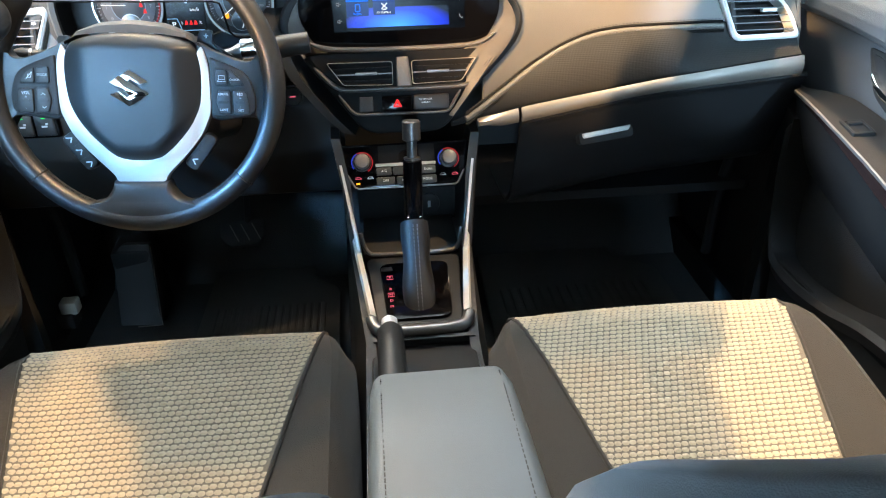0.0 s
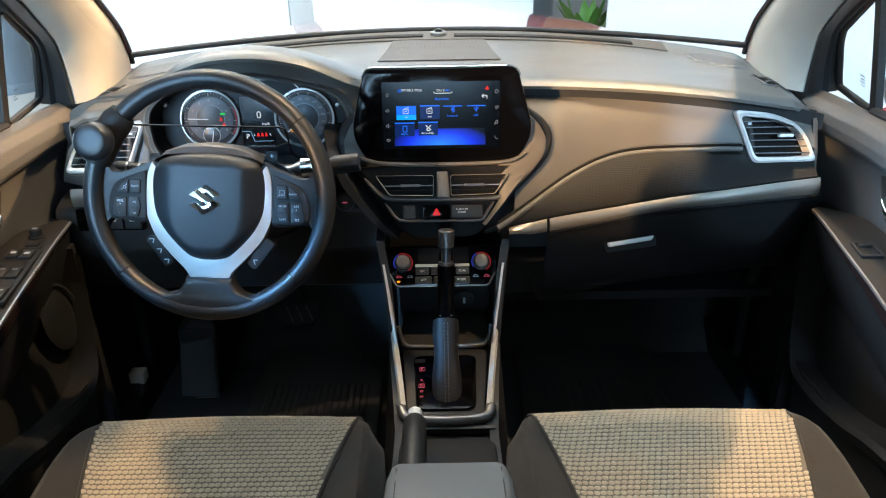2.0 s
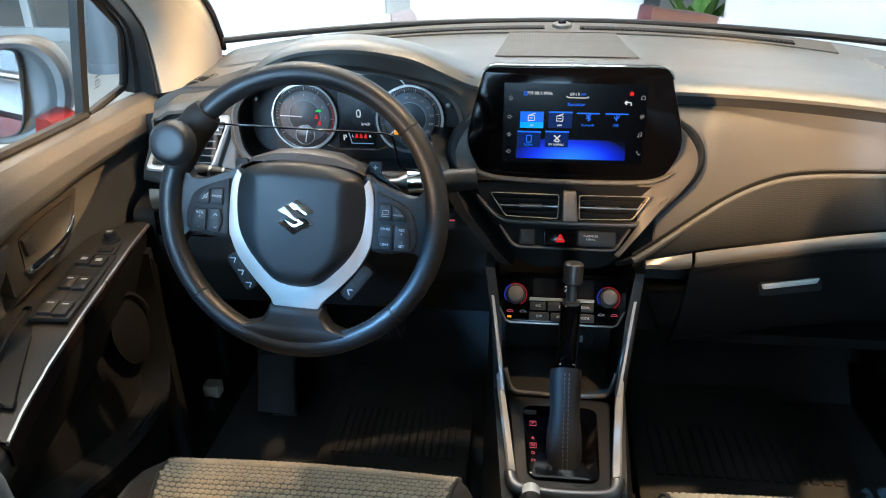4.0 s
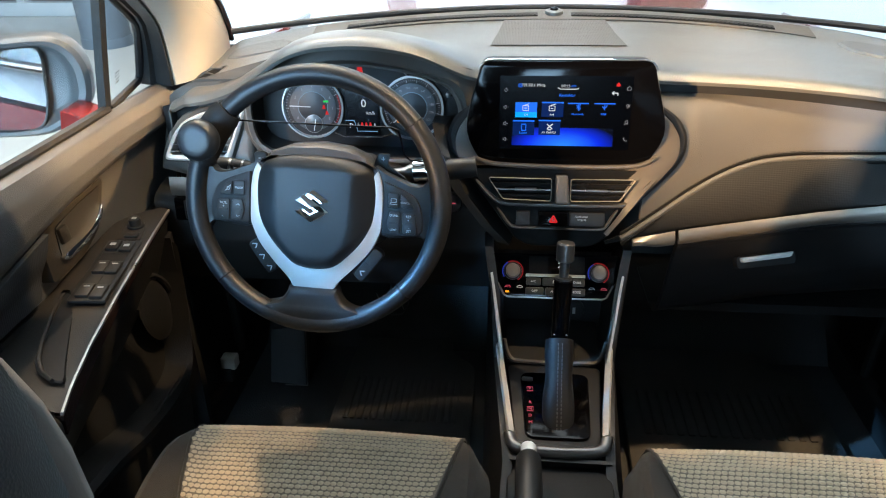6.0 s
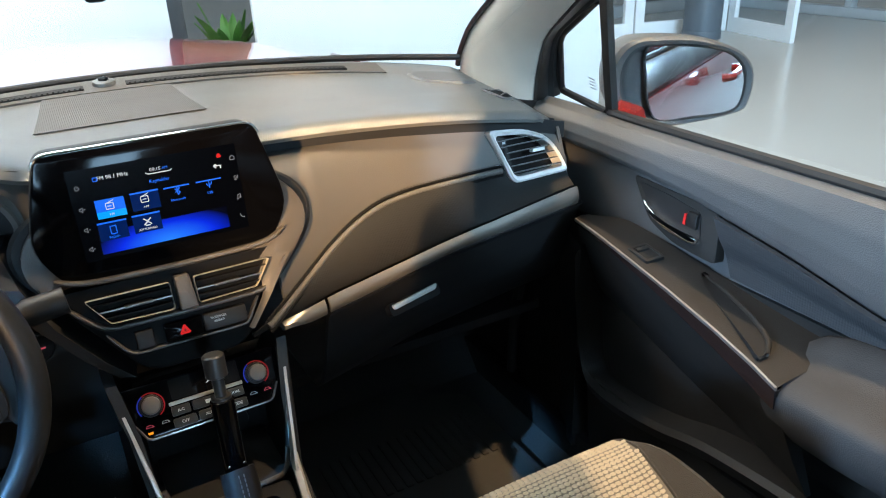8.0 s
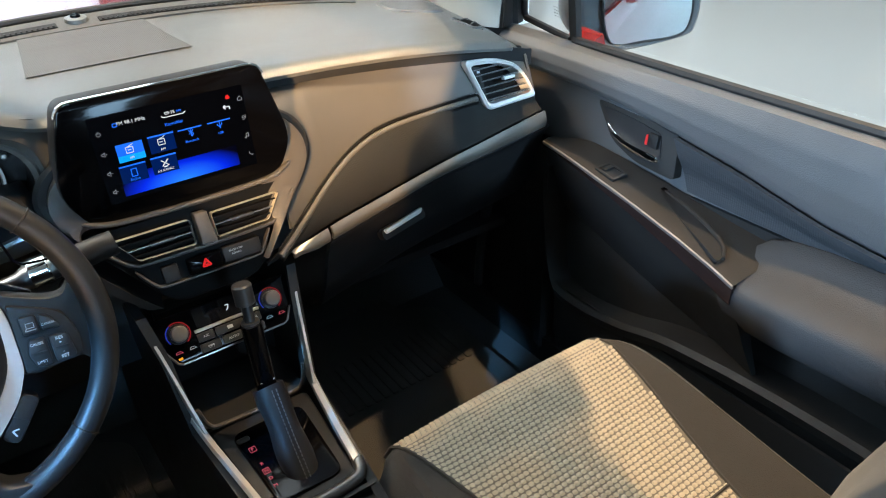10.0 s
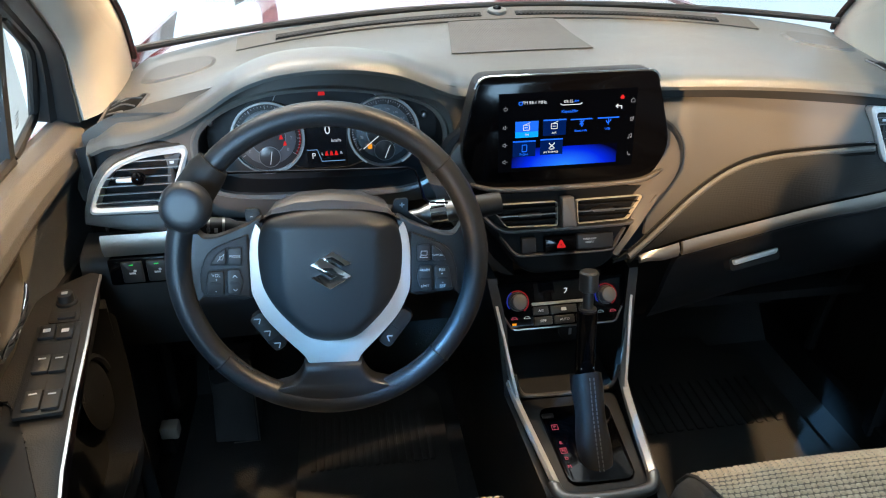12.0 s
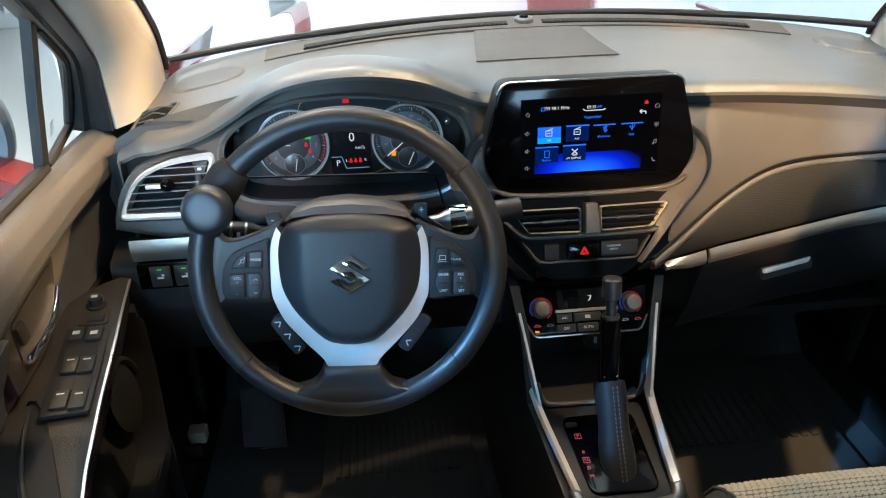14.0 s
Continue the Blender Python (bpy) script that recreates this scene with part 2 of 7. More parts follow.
def loft(sections, cap=True, closed=True):
    """Skin over equal-length rings of points."""
    bm = bmesh.new()
    rings = [[bm.verts.new(p) for p in s] for s in sections]
    n = len(rings[0])
    for a, b in zip(rings, rings[1:]):
        for i in range(n if closed else n - 1):
            k = (i + 1) % n
            bm.faces.new((a[i], a[k], b[k], b[i]))
    if cap and closed:
        bm.faces.new(rings[0])
        bm.faces.new(rings[-1])
    return bm


def ring_frames(pts, closed=False):
    pts = [Vector(p) for p in pts]
    n = len(pts)
    out, up = [], None
    for i, p in enumerate(pts):
        a = pts[i - 1] if (i or closed) else p
        b = pts[(i + 1) % n] if (i < n - 1 or closed) else p
        t = (b - a).normalized()
        if up is None:
            up = t.orthogonal().normalized()
        up = (up - t * up.dot(t)).normalized()
        out.append((p, up, t.cross(up)))
    return out


def tube(pts, r, n=10, closed=False):
    """A round bar along the points; r may be a list."""
    fr = ring_frames(pts, closed)
    rs = r if isinstance(r, (list, tuple)) else [r] * len(fr)
    secs = [[p + (u * math.cos(2 * math.pi * k / n) + w * math.sin(2 * math.pi * k / n)) * q for k in range(n)] for (p, u, w), q in zip(fr, rs)]
    if closed:
        secs.append(secs[0])
        bm = loft(secs, cap=False)
        bmesh.ops.remove_doubles(bm, verts=bm.verts, dist=1e-6)
        return bm
    return loft(secs)


def spline(pts, steps=8, closed=False):
    """Catmull-Rom points through the given ones."""
    P = [Vector(p) for p in pts]
    n = len(P)
    out = []
    for i in range(n if closed else n - 1):
        a, b, c, d = (P[(i + k) % n] if closed else P[min(max(i + k, 0), n - 1)] for k in (-1, 0, 1, 2))
        for s in range(steps):
            t = s / steps
            out.append(0.5 * ((2 * b) + (c - a) * t + (2 * a - 5 * b + 4 * c - d) * t * t + (3 * b - a - 3 * c + d) * t ** 3))
    if not closed:
        out.append(P[-1])
    return out


class Plane:
    """A drawing plane: origin, right, up; out points to its front."""

    def __init__(self, o, u, v):
        self.o, self.u = Vector(o), Vector(u).normalized()
        v = Vector(v)
        self.v = (v - self.u * v.dot(self.u)).normalized()
        self.n = self.u.cross(self.v)

    def at(self, x, y, h=0.0):
        return self.o + self.u * x + self.v * y + self.n * h

    def moved(self, x, y, h=0.0, turn=0.0):
        c, s = math.cos(radians(turn)), math.sin(radians(turn))
        return Plane(self.at(x, y, h), self.u * c + self.v * s, self.v * c - self.u * s)

    def matrix(self):
        return Matrix.Translation(self.o) @ Matrix((self.u, self.v, self.n)).transposed().to_4x4()


def rounded(poly, r, n=4):
    """A polygon with its corners rounded; r: one radius or one a corner."""
    out, m = [], len(poly)
    for i, p in enumerate(poly):
        p, a, b = Vector(p), Vector(poly[i - 1]), Vector(poly[(i + 1) % m])
        q = r[i] if isinstance(r, (list, tuple)) else r
        q = min(q, (a - p).length * 0.49, (b - p).length * 0.49)
        s, e = p + (a - p).normalized() * q, p + (b - p).normalized() * q
        for k in range(n + 1):
            t = k / n
            out.append(tuple(s * (1 - t) ** 2 + p * 2 * t * (1 - t) + e * t * t))
    return out


def rect(w, h, x=0.0, y=0.0):
    return [(x - w / 2, y - h / 2), (x + w / 2, y - h / 2), (x + w / 2, y + h / 2), (x - w / 2, y + h / 2)]


def slab(pl, poly, h0, h1, edge=0.0, seg=2):
    """The polygon raised from height h0 to h1 over the plane, its front rim chamfered round by edge."""
    bm = bmesh.new()
    cx = sum(p[0] for p in poly) / len(poly)
    cy = sum(p[1] for p in poly) / len(poly)
    size = max(max(abs(p[0] - cx) for p in poly), 1e-5)
    wide = max(max(abs(p[1] - cy) for p in poly), 1e-5)
    levels = [(0.0, h0)]
    if edge:
        for k in range(seg + 1):
            a = math.pi / 2 * k / seg
            levels.append((edge * (1 - math.cos(a)), h1 - edge + edge * math.sin(a)))
    else:
        levels.append((0.0, h1))
    rings = []
    for inset, h in levels:
        fx, fy = max(0.05, 1 - inset / size), max(0.05, 1 - inset / wide)
        rings.append([bm.verts.new(pl.at(cx + (x - cx) * fx, cy + (y - cy) * fy, h)) for x, y in poly])
    n = len(poly)
    for a, b in zip(rings, rings[1:]):
        for i in range(n):
            bm.faces.new((a[i], a[(i + 1) % n], b[(i + 1) % n], b[i]))
    bm.faces.new(rings[0])
    bm.faces.new(rings[-1])
    return bm


def frame_slab(pl, outer, inner, h0, h1, lip=0.0):
    """A flat ring between two outlines of equal length, with a raised inner lip."""
    secs = [[pl.at(x, y, h0) for x, y in outer], [pl.at(x, y, h1 - lip) for x, y in outer]]
    mid = [((a[0] * 0.6 + b[0] * 0.4), (a[1] * 0.6 + b[1] * 0.4)) for a, b in zip(outer, inner)]
    secs += [[pl.at(x, y, h1) for x, y in mid], [pl.at(x, y, h1 - lip) for x, y in inner], [pl.at(x, y, h0) for x, y in inner]]
    secs.append(secs[0])
    bm = loft(secs, cap=False)
    bmesh.ops.remove_doubles(bm, verts=bm.verts, dist=1e-6)
    return bm


def disc(pl, x, y, r, h0, h1, edge=0.0, n=28):
    return slab(pl, [(x + r * math.cos(2 * math.pi * k / n), y + r * math.sin(2 * math.pi * k / n)) for k in range(n)], h0, h1, edge)


def ring(pl, x, y, r1, r0, h0, h1, n=40, a0=0.0, a1=360.0):
    """A flat ring or an arc of one."""
    bm = bmesh.new()
    full = abs(a1 - a0) >= 359.9
    secs = []
    for k in range(n + 1):
        a = radians(a0 + (a1 - a0) * k / n)
        c, s = math.cos(a), math.sin(a)
        secs.append([pl.at(x + r * c, y + r * s, h) for r, h in ((r0, h0), (r1, h0), (r1, h1), (r0, h1))])
    bm = loft(secs, cap=not full)
    if full:
        bmesh.ops.remove_doubles(bm, verts=bm.verts, dist=1e-6)
    return bm


def box(lo, hi, edge=0.0, seg=2):
    bm = bmesh.new()
    lo, hi = Vector(lo), Vector(hi)
    bmesh.ops.create_cube(bm, size=1.0)
    for v in bm.verts:
        v.co = Vector([(lo[k] + hi[k]) / 2 + v.co[k] * (hi[k] - lo[k]) for k in range(3)])
    if edge:
        bmesh.ops.bevel(bm, geom=bm.edges[:], offset=edge, segments=seg, affect="EDGES", profile=0.5)
    return bm


def join(*bms):
    out = bmesh.new()
    for b in bms:
        me = bpy.data.meshes.new("tmp")
        b.to_mesh(me)
        b.free()
        out.from_mesh(me)
        bpy.data.meshes.remove(me)
    return out


def written(words, pl, x, y, size, h=0.001, align="CENTER"):
    """Letters as a thin mesh on the plane."""
    cu = bpy.data.curves.new("letters", "FONT")
    cu.body, cu.size, cu.align_x, cu.align_y, cu.extrude = words, size, align, "CENTER", 0.0002
    cu.resolution_u = 2
    tmp = bpy.data.objects.new("letters", cu)
    me = bpy.data.meshes.new_from_object(tmp)
    bpy.data.objects.remove(tmp)
    me.transform(pl.moved(x, y, h).matrix())
    bm = bmesh.new()
    bm.from_mesh(me)
    bpy.data.meshes.remove(me)
    return bm


def line(pl, pts, w, h0=0.0, h1=0.0008):
    """A drawn stroke of width w on the plane."""
    out = []
    for (x0, y0), (x1, y1) in zip(pts, pts[1:]):
        d = Vector((x1 - x0, y1 - y0))
        if d.length < 1e-7:
            continue
        k = Vector((-d.y, d.x)).normalized() * w / 2
        out.append(slab(pl, [(x0 + k.x, y0 + k.y), (x0 - k.x, y0 - k.y), (x1 - k.x, y1 - k.y), (x1 + k.x, y1 + k.y)], h0, h1))
    return join(*out)


def bar(pl, pts, w, h0, h1, taper=0.25):
    """A smooth rounded bar along a curve on the plane, slimmer towards its ends."""
    path = [(q.x, q.y) for q in spline([(x, y, 0) for x, y in pts], 6)]
    n = len(path)
    secs = []
    for i, (x, y) in enumerate(path):
        (xa, ya), (xb, yb) = path[max(0, i - 1)], path[min(n - 1, i + 1)]
        d = Vector((xb - xa, yb - ya)).normalized()
        k = w / 2 * (1 - (1 - taper) * max(0.0, 1 - min(i, n - 1 - i) / 6) ** 2)
        secs.append([pl.at(x - d.y * k * a, y + d.x * k * a, h0 + (h1 - h0) * b) for a, b in ((-1, 0), (-1, 0.55), (-0.75, 0.88), (-0.3, 1), (0.3, 1), (0.75, 0.88), (1, 0.55), (1, 0))])
    return loft(secs)


def lerp(table, x):
    """Piecewise values from (x, value) pairs, smoothed at the knots."""
    return float(np.interp(x, [p[0] for p in table], [p[1] for p in table]))


def soft_lerp(table, x, w=0.03):
    return sum(lerp(table, x + w * k) for k in (-1, -0.5, 0, 0.5, 1)) / 5


def stitches(pts, length=0.004, gap=0.0025, r=0.0007):
    """A row of short threads along a line."""
    P = [Vector(p) for p in pts]
    out, run, on = [], 0.0, True
    bm = bmesh.new()
    total = [0.0]
    for a, b in zip(P, P[1:]):
        total.append(total[-1] + (b - a).length)

    def place(s):
        k = max(0, min(len(P) - 2, int(np.searchsorted(total, s)) - 1))
        f = (s - total[k]) / max(1e-9, total[k + 1] - total[k])
        return P[k].lerp(P[k + 1], f)

    s = 0.0
    while s + length < total[-1]:
        a, b = place(s), place(s + length)
        t = (b - a).normalized()
        u = t.orthogonal().normalized()
        w = t.cross(u)
        ends = []
        for p, q in ((a, 0.6), (b, 0.6)):
            ends.append([bm.verts.new(p + (u * math.cos(k * math.pi / 2) + w * math.sin(k * math.pi / 2)) * r * (1.0 if q else 1)) for k in range(4)])
        for k in range(4):
            bm.faces.new((ends[0][k], ends[0][(k + 1) % 4], ends[1][(k + 1) % 4], ends[1][k]))
        bm.faces.new(ends[0])
        bm.faces.new(ends[1])
        s += length + gap
    return bm


# ---- showroom ----
def ground_and_walls():
    solo("floor", grid(lambda u, v: (-60 + 120 * u, -60 + 120 * v, 0), 8, 8, 0.02), FLOORTILE, "pale grey polished showroom floor", "floor", kind="structure")
    solo("ceiling", box((-14, -12, 4.6), (14, 14, 4.75)), WALLPAINT, "plain white showroom ceiling", "ceiling", kind="structure")
    back = thing("wall_south", (0, -11, 0), "plain pale wall behind the car", "wall", kind="structure")
    part("wall_panel", box((-14, -11.2, 0), (14, -11, 4.6)), WALLPAINT, back)
    for s, name in ((1, "wall_east"), (-1, "wall_west")):
        w = thing(name, (s * 9.0, 2, 0), "showroom glass front with pale aluminium mullions and white lower boards", "wall", kind="structure")
        for k in range(12):
            y = -10 + k * 2.0
            part("mullion", box((s * 9.0 - 0.06, y - 0.05, 0), (s * 9.0 + 0.06, y + 0.05, 4.6), 0.008), ALU, w)
        part("sill_rail", box((s * 9.0 - 0.08, -11, 0), (s * 9.0 + 0.08, 13, 0.12), 0.01), ALU, w)
        part("transom", box((s * 9.0 - 0.05, -11, 2.3), (s * 9.0 + 0.05, 13, 2.4), 0.01), ALU, w)
        part("pane", box((s * 9.0 - 0.006, -11, 0.12), (s * 9.0 + 0.006, 13, 4.5)), GLASS, w).visible_shadow = False
    north = thing("wall_north", (0, 8.0, 0), "showroom glass wall with pale frames and white panels", "wall", kind="structure")
    for x in (-8.5, -5.6, -4.7, -3.6, -2.2, 0.0, 2.2, 4.3, 6.6, 7.2, 8.6):
        part("mullion", box((x - 0.05, 7.95, 0), (x + 0.05, 8.05, 4.6), 0.008), ALU, north)
    part("sill_rail", box((-9, 7.94, 0), (9, 8.06, 0.15), 0.01), ALU, north)
    part("pane", box((-9, 7.994, 0.15), (9, 8.006, 4.5)), GLASS, north).visible_shadow = False
    for x, w in ((-2.2, 3.4), (4.9, 3.6)):
        part("white_panel", box((x - w / 2, 7.9, 0.15), (x + w / 2, 7.93, 1.6), 0.01), WHITE, north)


def column_at(x, y, radius=0.27):
    c = thing("column", (x, y, 0), "round blue-grey painted column on the showroom floor", "column", "showroom columns", "structure")
    pl = Plane((x, y, 0), (1, 0, 0), (0, 1, 0))
    part("shaft", disc(pl, 0, 0, radius, 0.06, 4.6, n=40), COLUMN, c)
    part("base_ring", disc(pl, 0, 0, radius + 0.008, 0.0, 0.09, 0.012, n=40), COLUMN, c)


def display_boards():
    for x0, x1 in ((-2.0, -0.84), (-0.70, 0.55), (0.98, 3.4)):
        b = thing("display_board", (x0 / 2 + x1 / 2, 4.2, 0), "large white display board standing on the showroom floor", "board", "white boards before the car")
        part("panel", box((x0, 4.2, 0.03), (x1, 4.25, 2.5), 0.006), WHITE, b)
        for x in (x0 + 0.3, x1 - 0.3):
            part("foot", box((x - 0.04, 4.02, 0), (x + 0.04, 4.45, 0.03), 0.005), ALU, b)


def potted_plant(x, y):
    p = thing("potted_plant", (x, y, 0), "green leafy plant in a pale wooden planter", "plant")
    pl = Plane((x, y, 0), (1, 0, 0), (0, 1, 0))
    part("planter", join(slab(pl, rounded(rect(0.34, 0.34), 0.02), 0, 0.62), frame_slab(pl, rounded(rect(0.38, 0.38), 0.02), rounded(rect(0.30, 0.30), 0.02), 0.6, 0.67)), WOOD, p)
    part("soil", slab(pl, rounded(rect(0.29, 0.29), 0.02), 0.6, 0.64), DEEP, p)
    rng = random.Random(4)
    for k in range(18):
        a, lean, size = rng.uniform(0, 6.28), rng.uniform(0.1, 0.5), rng.uniform(0.20, 0.36)
        base = Vector((x + 0.05 * math.cos(a), y + 0.05 * math.sin(a), 0.62))
        out = Vector((math.cos(a), math.sin(a), 0))
        side = Vector((-math.sin(a), math.cos(a), 0))

        def leaf(u, v):
            s = v * size
            mid = base + out * (lean * s * (1 + v)) + Vector((0, 0, s * (1 - 0.35 * lean * v)))
            return mid + side * ((u - 0.5) * 0.07 * math.sin(math.pi * min(1, 0.12 + v * 0.88)) ** 0.7) + out * (abs(u - 0.5) * 0.02)

        part("leaf", grid(leaf, 2, 7), LEAFGREEN, p)


ground_and_walls()
column_at(6.5, 6.1, 0.205)
column_at(-3.84, 6.5, 0.215)
display_boards()


def glass_door(x0, y0, x1, y1):
    """A showroom glass door in a white frame between two floor points."""
    g = thing("glass_door", (x0, y0, 0), "white-framed showroom glass door", "glass door", "showroom doors", "structure")
    a, b = Vector((x0, y0, 0)), Vector((x1, y1, 0))
    pl = Plane(a, b - a, (0, 0, 1))
    w = (b - a).length
    outer, inner = [(0, 0), (w, 0), (w, 2.6), (0, 2.6)], [(0.11, 0.16), (w - 0.11, 0.16), (w - 0.11, 2.48), (0.11, 2.48)]
    part("frame", frame_slab(pl, outer, inner, -0.03, 0.03, 0.004), WHITE, g)
    part("pane", slab(pl, inner, -0.004, 0.004), GLASS, g).visible_shadow = False


glass_door(4.55, 6.98, 5.95, 6.62)
glass_door(5.97, 6.61, 7.10, 6.30)
glass_door(7.12, 6.25, 6.88, 5.22)
potted_plant(0.97, 4.8)
column_at(0.62, 5.7)


# ---- car shell ----
def wind_y(x):
    return 1.665 - 0.15 * (abs(x) / 0.66) ** 2


def car_shell():
    car = thing("car_body", (0, 0, 0.2), "red car body shell with bonnet, roof and glass", "car body", kind="structure")
    # bonnet with two soft creases
    part("bonnet", grid(lambda u, v: (-0.80 + 1.6 * u, wind_y(-0.8 + 1.6 * u) + 0.06 + v * (1.08 - 0.25 * (2 * u - 1) ** 2), 1.112 - 0.022 * v - 0.03 * v ** 3 - 0.14 * abs(2 * u - 1) ** 2.4 + 0.012 * math.exp(-((abs(2 * u - 1) - 0.62) / 0.1) ** 2)), 48, 24, 0.01), RED, car, "glossy red painted bonnet")
    part("front_panel", box((-0.8, 2.7, 0.3), (0.8, 2.76, 0.84), 0.02), RED, car)
    part("cowl", grid(lambda u, v: (-0.66 + 1.32 * u, wind_y(-0.66 + 1.32 * u) + 0.0 + 0.17 * v, 1.088 - 0.03 * v - 0.06 * abs(2 * u - 1) ** 2.5), 40, 6, 0.006), BLACK, car, "black plastic cowl under the windscreen")
    for x0, x1 in ((-0.55, 0.02), (0.0, 0.56)):
        part("wiper", tube([(x0 + (x1 - x0) * k / 8, wind_y(x0 + (x1 - x0) * k / 8) + 0.02 + 0.01 * math.sin(k), 1.098 - 0.055 * abs((x0 + (x1 - x0) * k / 8) / 0.7) ** 2.5) for k in range(9)], 0.004, 6), BLACK, car)
    part("windscreen", grid(lambda u, v: ((-0.69 + 1.38 * u) * (1 - 0.18 * v), (wind_y((-0.69 + 1.38 * u)) + 0.012) * (1 - v) + (0.80 - 0.04 * (2 * u - 1) ** 2) * v, 1.135 * (1 - v) + 1.50 * v - 0.03 * (2 * u - 1) ** 2 * (1 - v)), 16, 10, 0.004), GLASS, car).visible_shadow = False
    edge = [Vector((x, wind_y(x) + 0.004, 1.131 - 0.024 * abs(x / 0.69) ** 2)) for x in np.linspace(-0.67, 0.67, 30)]
    part("windscreen_frit", tube(edge, 0.0065, 8), RUBBER, car, "black band along the foot of the windscreen")
    part("roof_skin", box((-0.60, -2.0, 1.53), (0.60, 0.80, 1.56), 0.012), RED, car)
    part("headliner", grid(lambda u, v: (-0.58 + 1.16 * u, -2.0 + 2.78 * v, 1.515 - 0.035 * (2 * u - 1) ** 4), 16, 8, 0.008), CREAM, car, "pale fabric headliner")
    for s in (1, -1):
        part("side_skin", grid(lambda u, v: (s * (0.845 + 0.05 * math.sin(math.pi * (0.1 + 0.75 * v)) - 0.02 * v), 1.30 - 3.3 * u, 0.28 + 0.70 * v), 24, 12, 0.012), RED, car, "red painted door skins and sills")
        part("front_wing", grid(lambda u, v: (s * (0.80 + 0.09 * math.sin(math.pi * (0.1 + 0.75 * v))), 1.31 + 1.4 * u, 0.45 + (0.55 - 0.06 * u) * v), 12, 8, 0.01), RED, car)
        part("outer_door_handle", tube(spline([(s * 0.895, 0.22, 0.93), (s * 0.925, 0.20, 0.935), (s * 0.925, 0.06, 0.94), (s * 0.895, 0.04, 0.94)], 4), 0.014, 8), RED, car)
        part("roof_rail", tube(spline([(s * 0.555, 0.80, 1.50), (s * 0.58, 0.4, 1.53), (s * 0.585, -0.6, 1.53), (s * 0.57, -2.0, 1.48)], 6), 0.035, 8), RED, car)
        part("centre_pillar", loft([[(s * (x + dx), y + dy, z) for dx, dy in ((-0.02, -0.05), (0.03, -0.05), (0.03, 0.05), (-0.02, 0.05))] for x, y, z in ((0.80, -0.12, 0.4), (0.77, -0.12, 1.05), (0.60, -0.16, 1.52))]), CREAM, car)
    part("tail_panel", box((-0.75, -2.06, 0.3), (0.75, -2.0, 1.0), 0.02), RED, car)


car_shell()


PILLAR = [(1.045, 0.695, 1.555, 0.722, 1.332, 0.795, 1.338), (1.10, 0.690, 1.55, 0.720, 1.322, 0.778, 1.328), (1.17, 0.676, 1.48, 0.705, 1.28, 0.757, 1.296), (1.235, 0.660, 1.37, 0.685, 1.18, 0.733, 1.172), (1.30, 0.642, 1.24, 0.665, 1.07, 0.710, 1.05), (1.40, 0.610, 1.04, 0.632, 0.89, 0.672, 0.86), (1.50, 0.575, 0.84, 0.60, 0.71, 0.640, 0.68)]


def pillars():
    zs = np.linspace(1.045, 1.50, 24)
    col = [[(p[0], p[k]) for p in PILLAR] for k in range(1, 7)]
    for s in (1, -1):
        p = thing("windscreen_pillar", (s * 0.70, 1.5, 1.06), "light grey moulded windscreen pillar cover", "pillar", "windscreen pillars", "structure")
        rows, seal = [], []
        for z in zs:
            fx, fy, rx, ry, qx, qy = (soft_lerp(c, z, 0.015) for c in col)
            f, r, q = Vector((fx, fy, z)), Vector((rx, ry, z)), Vector((qx, qy, z))
            m = f.lerp(r, 0.5) + Vector((-0.020, -0.008, 0.0))
            face = spline([f, f.lerp(m, 0.5) + Vector((-0.006, 0, 0)), m, m.lerp(r, 0.6) + Vector((-0.006, -0.004, 0)), r], 3)
            back = [t + Vector((0.05, 0.02, 0.0)) for t in (r, r.lerp(f, 0.5), f)]
            rows.append([(s * t.x, t.y, t.z) for t in face + back])
            n = (q - r).cross(Vector((0, 0, 1))).normalized()
            wave = [r + Vector((0.004, 0.004, 0)), r.lerp(q, 0.15) + Vector((-0.006, -0.010, 0)), r.lerp(q, 0.45) + Vector((-0.004, -0.006, 0)), r.lerp(q, 0.55) + Vector((0.002, 0.0, 0)), r.lerp(q, 0.75) + Vector((-0.004, -0.008, 0)), q, q + Vector((0.02, 0.02, 0)), r + Vector((0.03, 0.03, 0))]
            seal.append([(s * t.x, t.y, t.z) for t in wave])
        part("glass_edge", tube([(s * (soft_lerp(col[0], z, 0.015) - 0.004), soft_lerp(col[1], z, 0.015) + 0.002, z) for z in zs[2:]], 0.006, 6), RUBBER, p)
        part("cover", loft(rows), CREAM, p)
        part("door_seal", loft(seal), RUBBER, p, "black rubber door seal")


pillars()


# ---- dashboard ----
HOOD = [(-0.64, 0.0), (-0.608, 0.001), (-0.563, 0.011), (-0.513, 0.034), (-0.459, 0.065), (-0.411, 0.077), (-0.35, 0.077), (-0.30, 0.071), (-0.235, 0.054), (-0.175, 0.019), (-0.14, 0.0)]


def hood_shape(x):
    return max(0.0, soft_lerp(HOOD, x, 0.018)) / 0.077


def smooth(a, b, x):
    t = min(1, max(0, (x - a) / (b - a)))
    return t * t * (3 - 2 * t)


def front_y(x):
    return 1.208 - 0.06 * hood_shape(x) ** 0.7 + 0.035 * smooth(0.64, 0.702, abs(x))


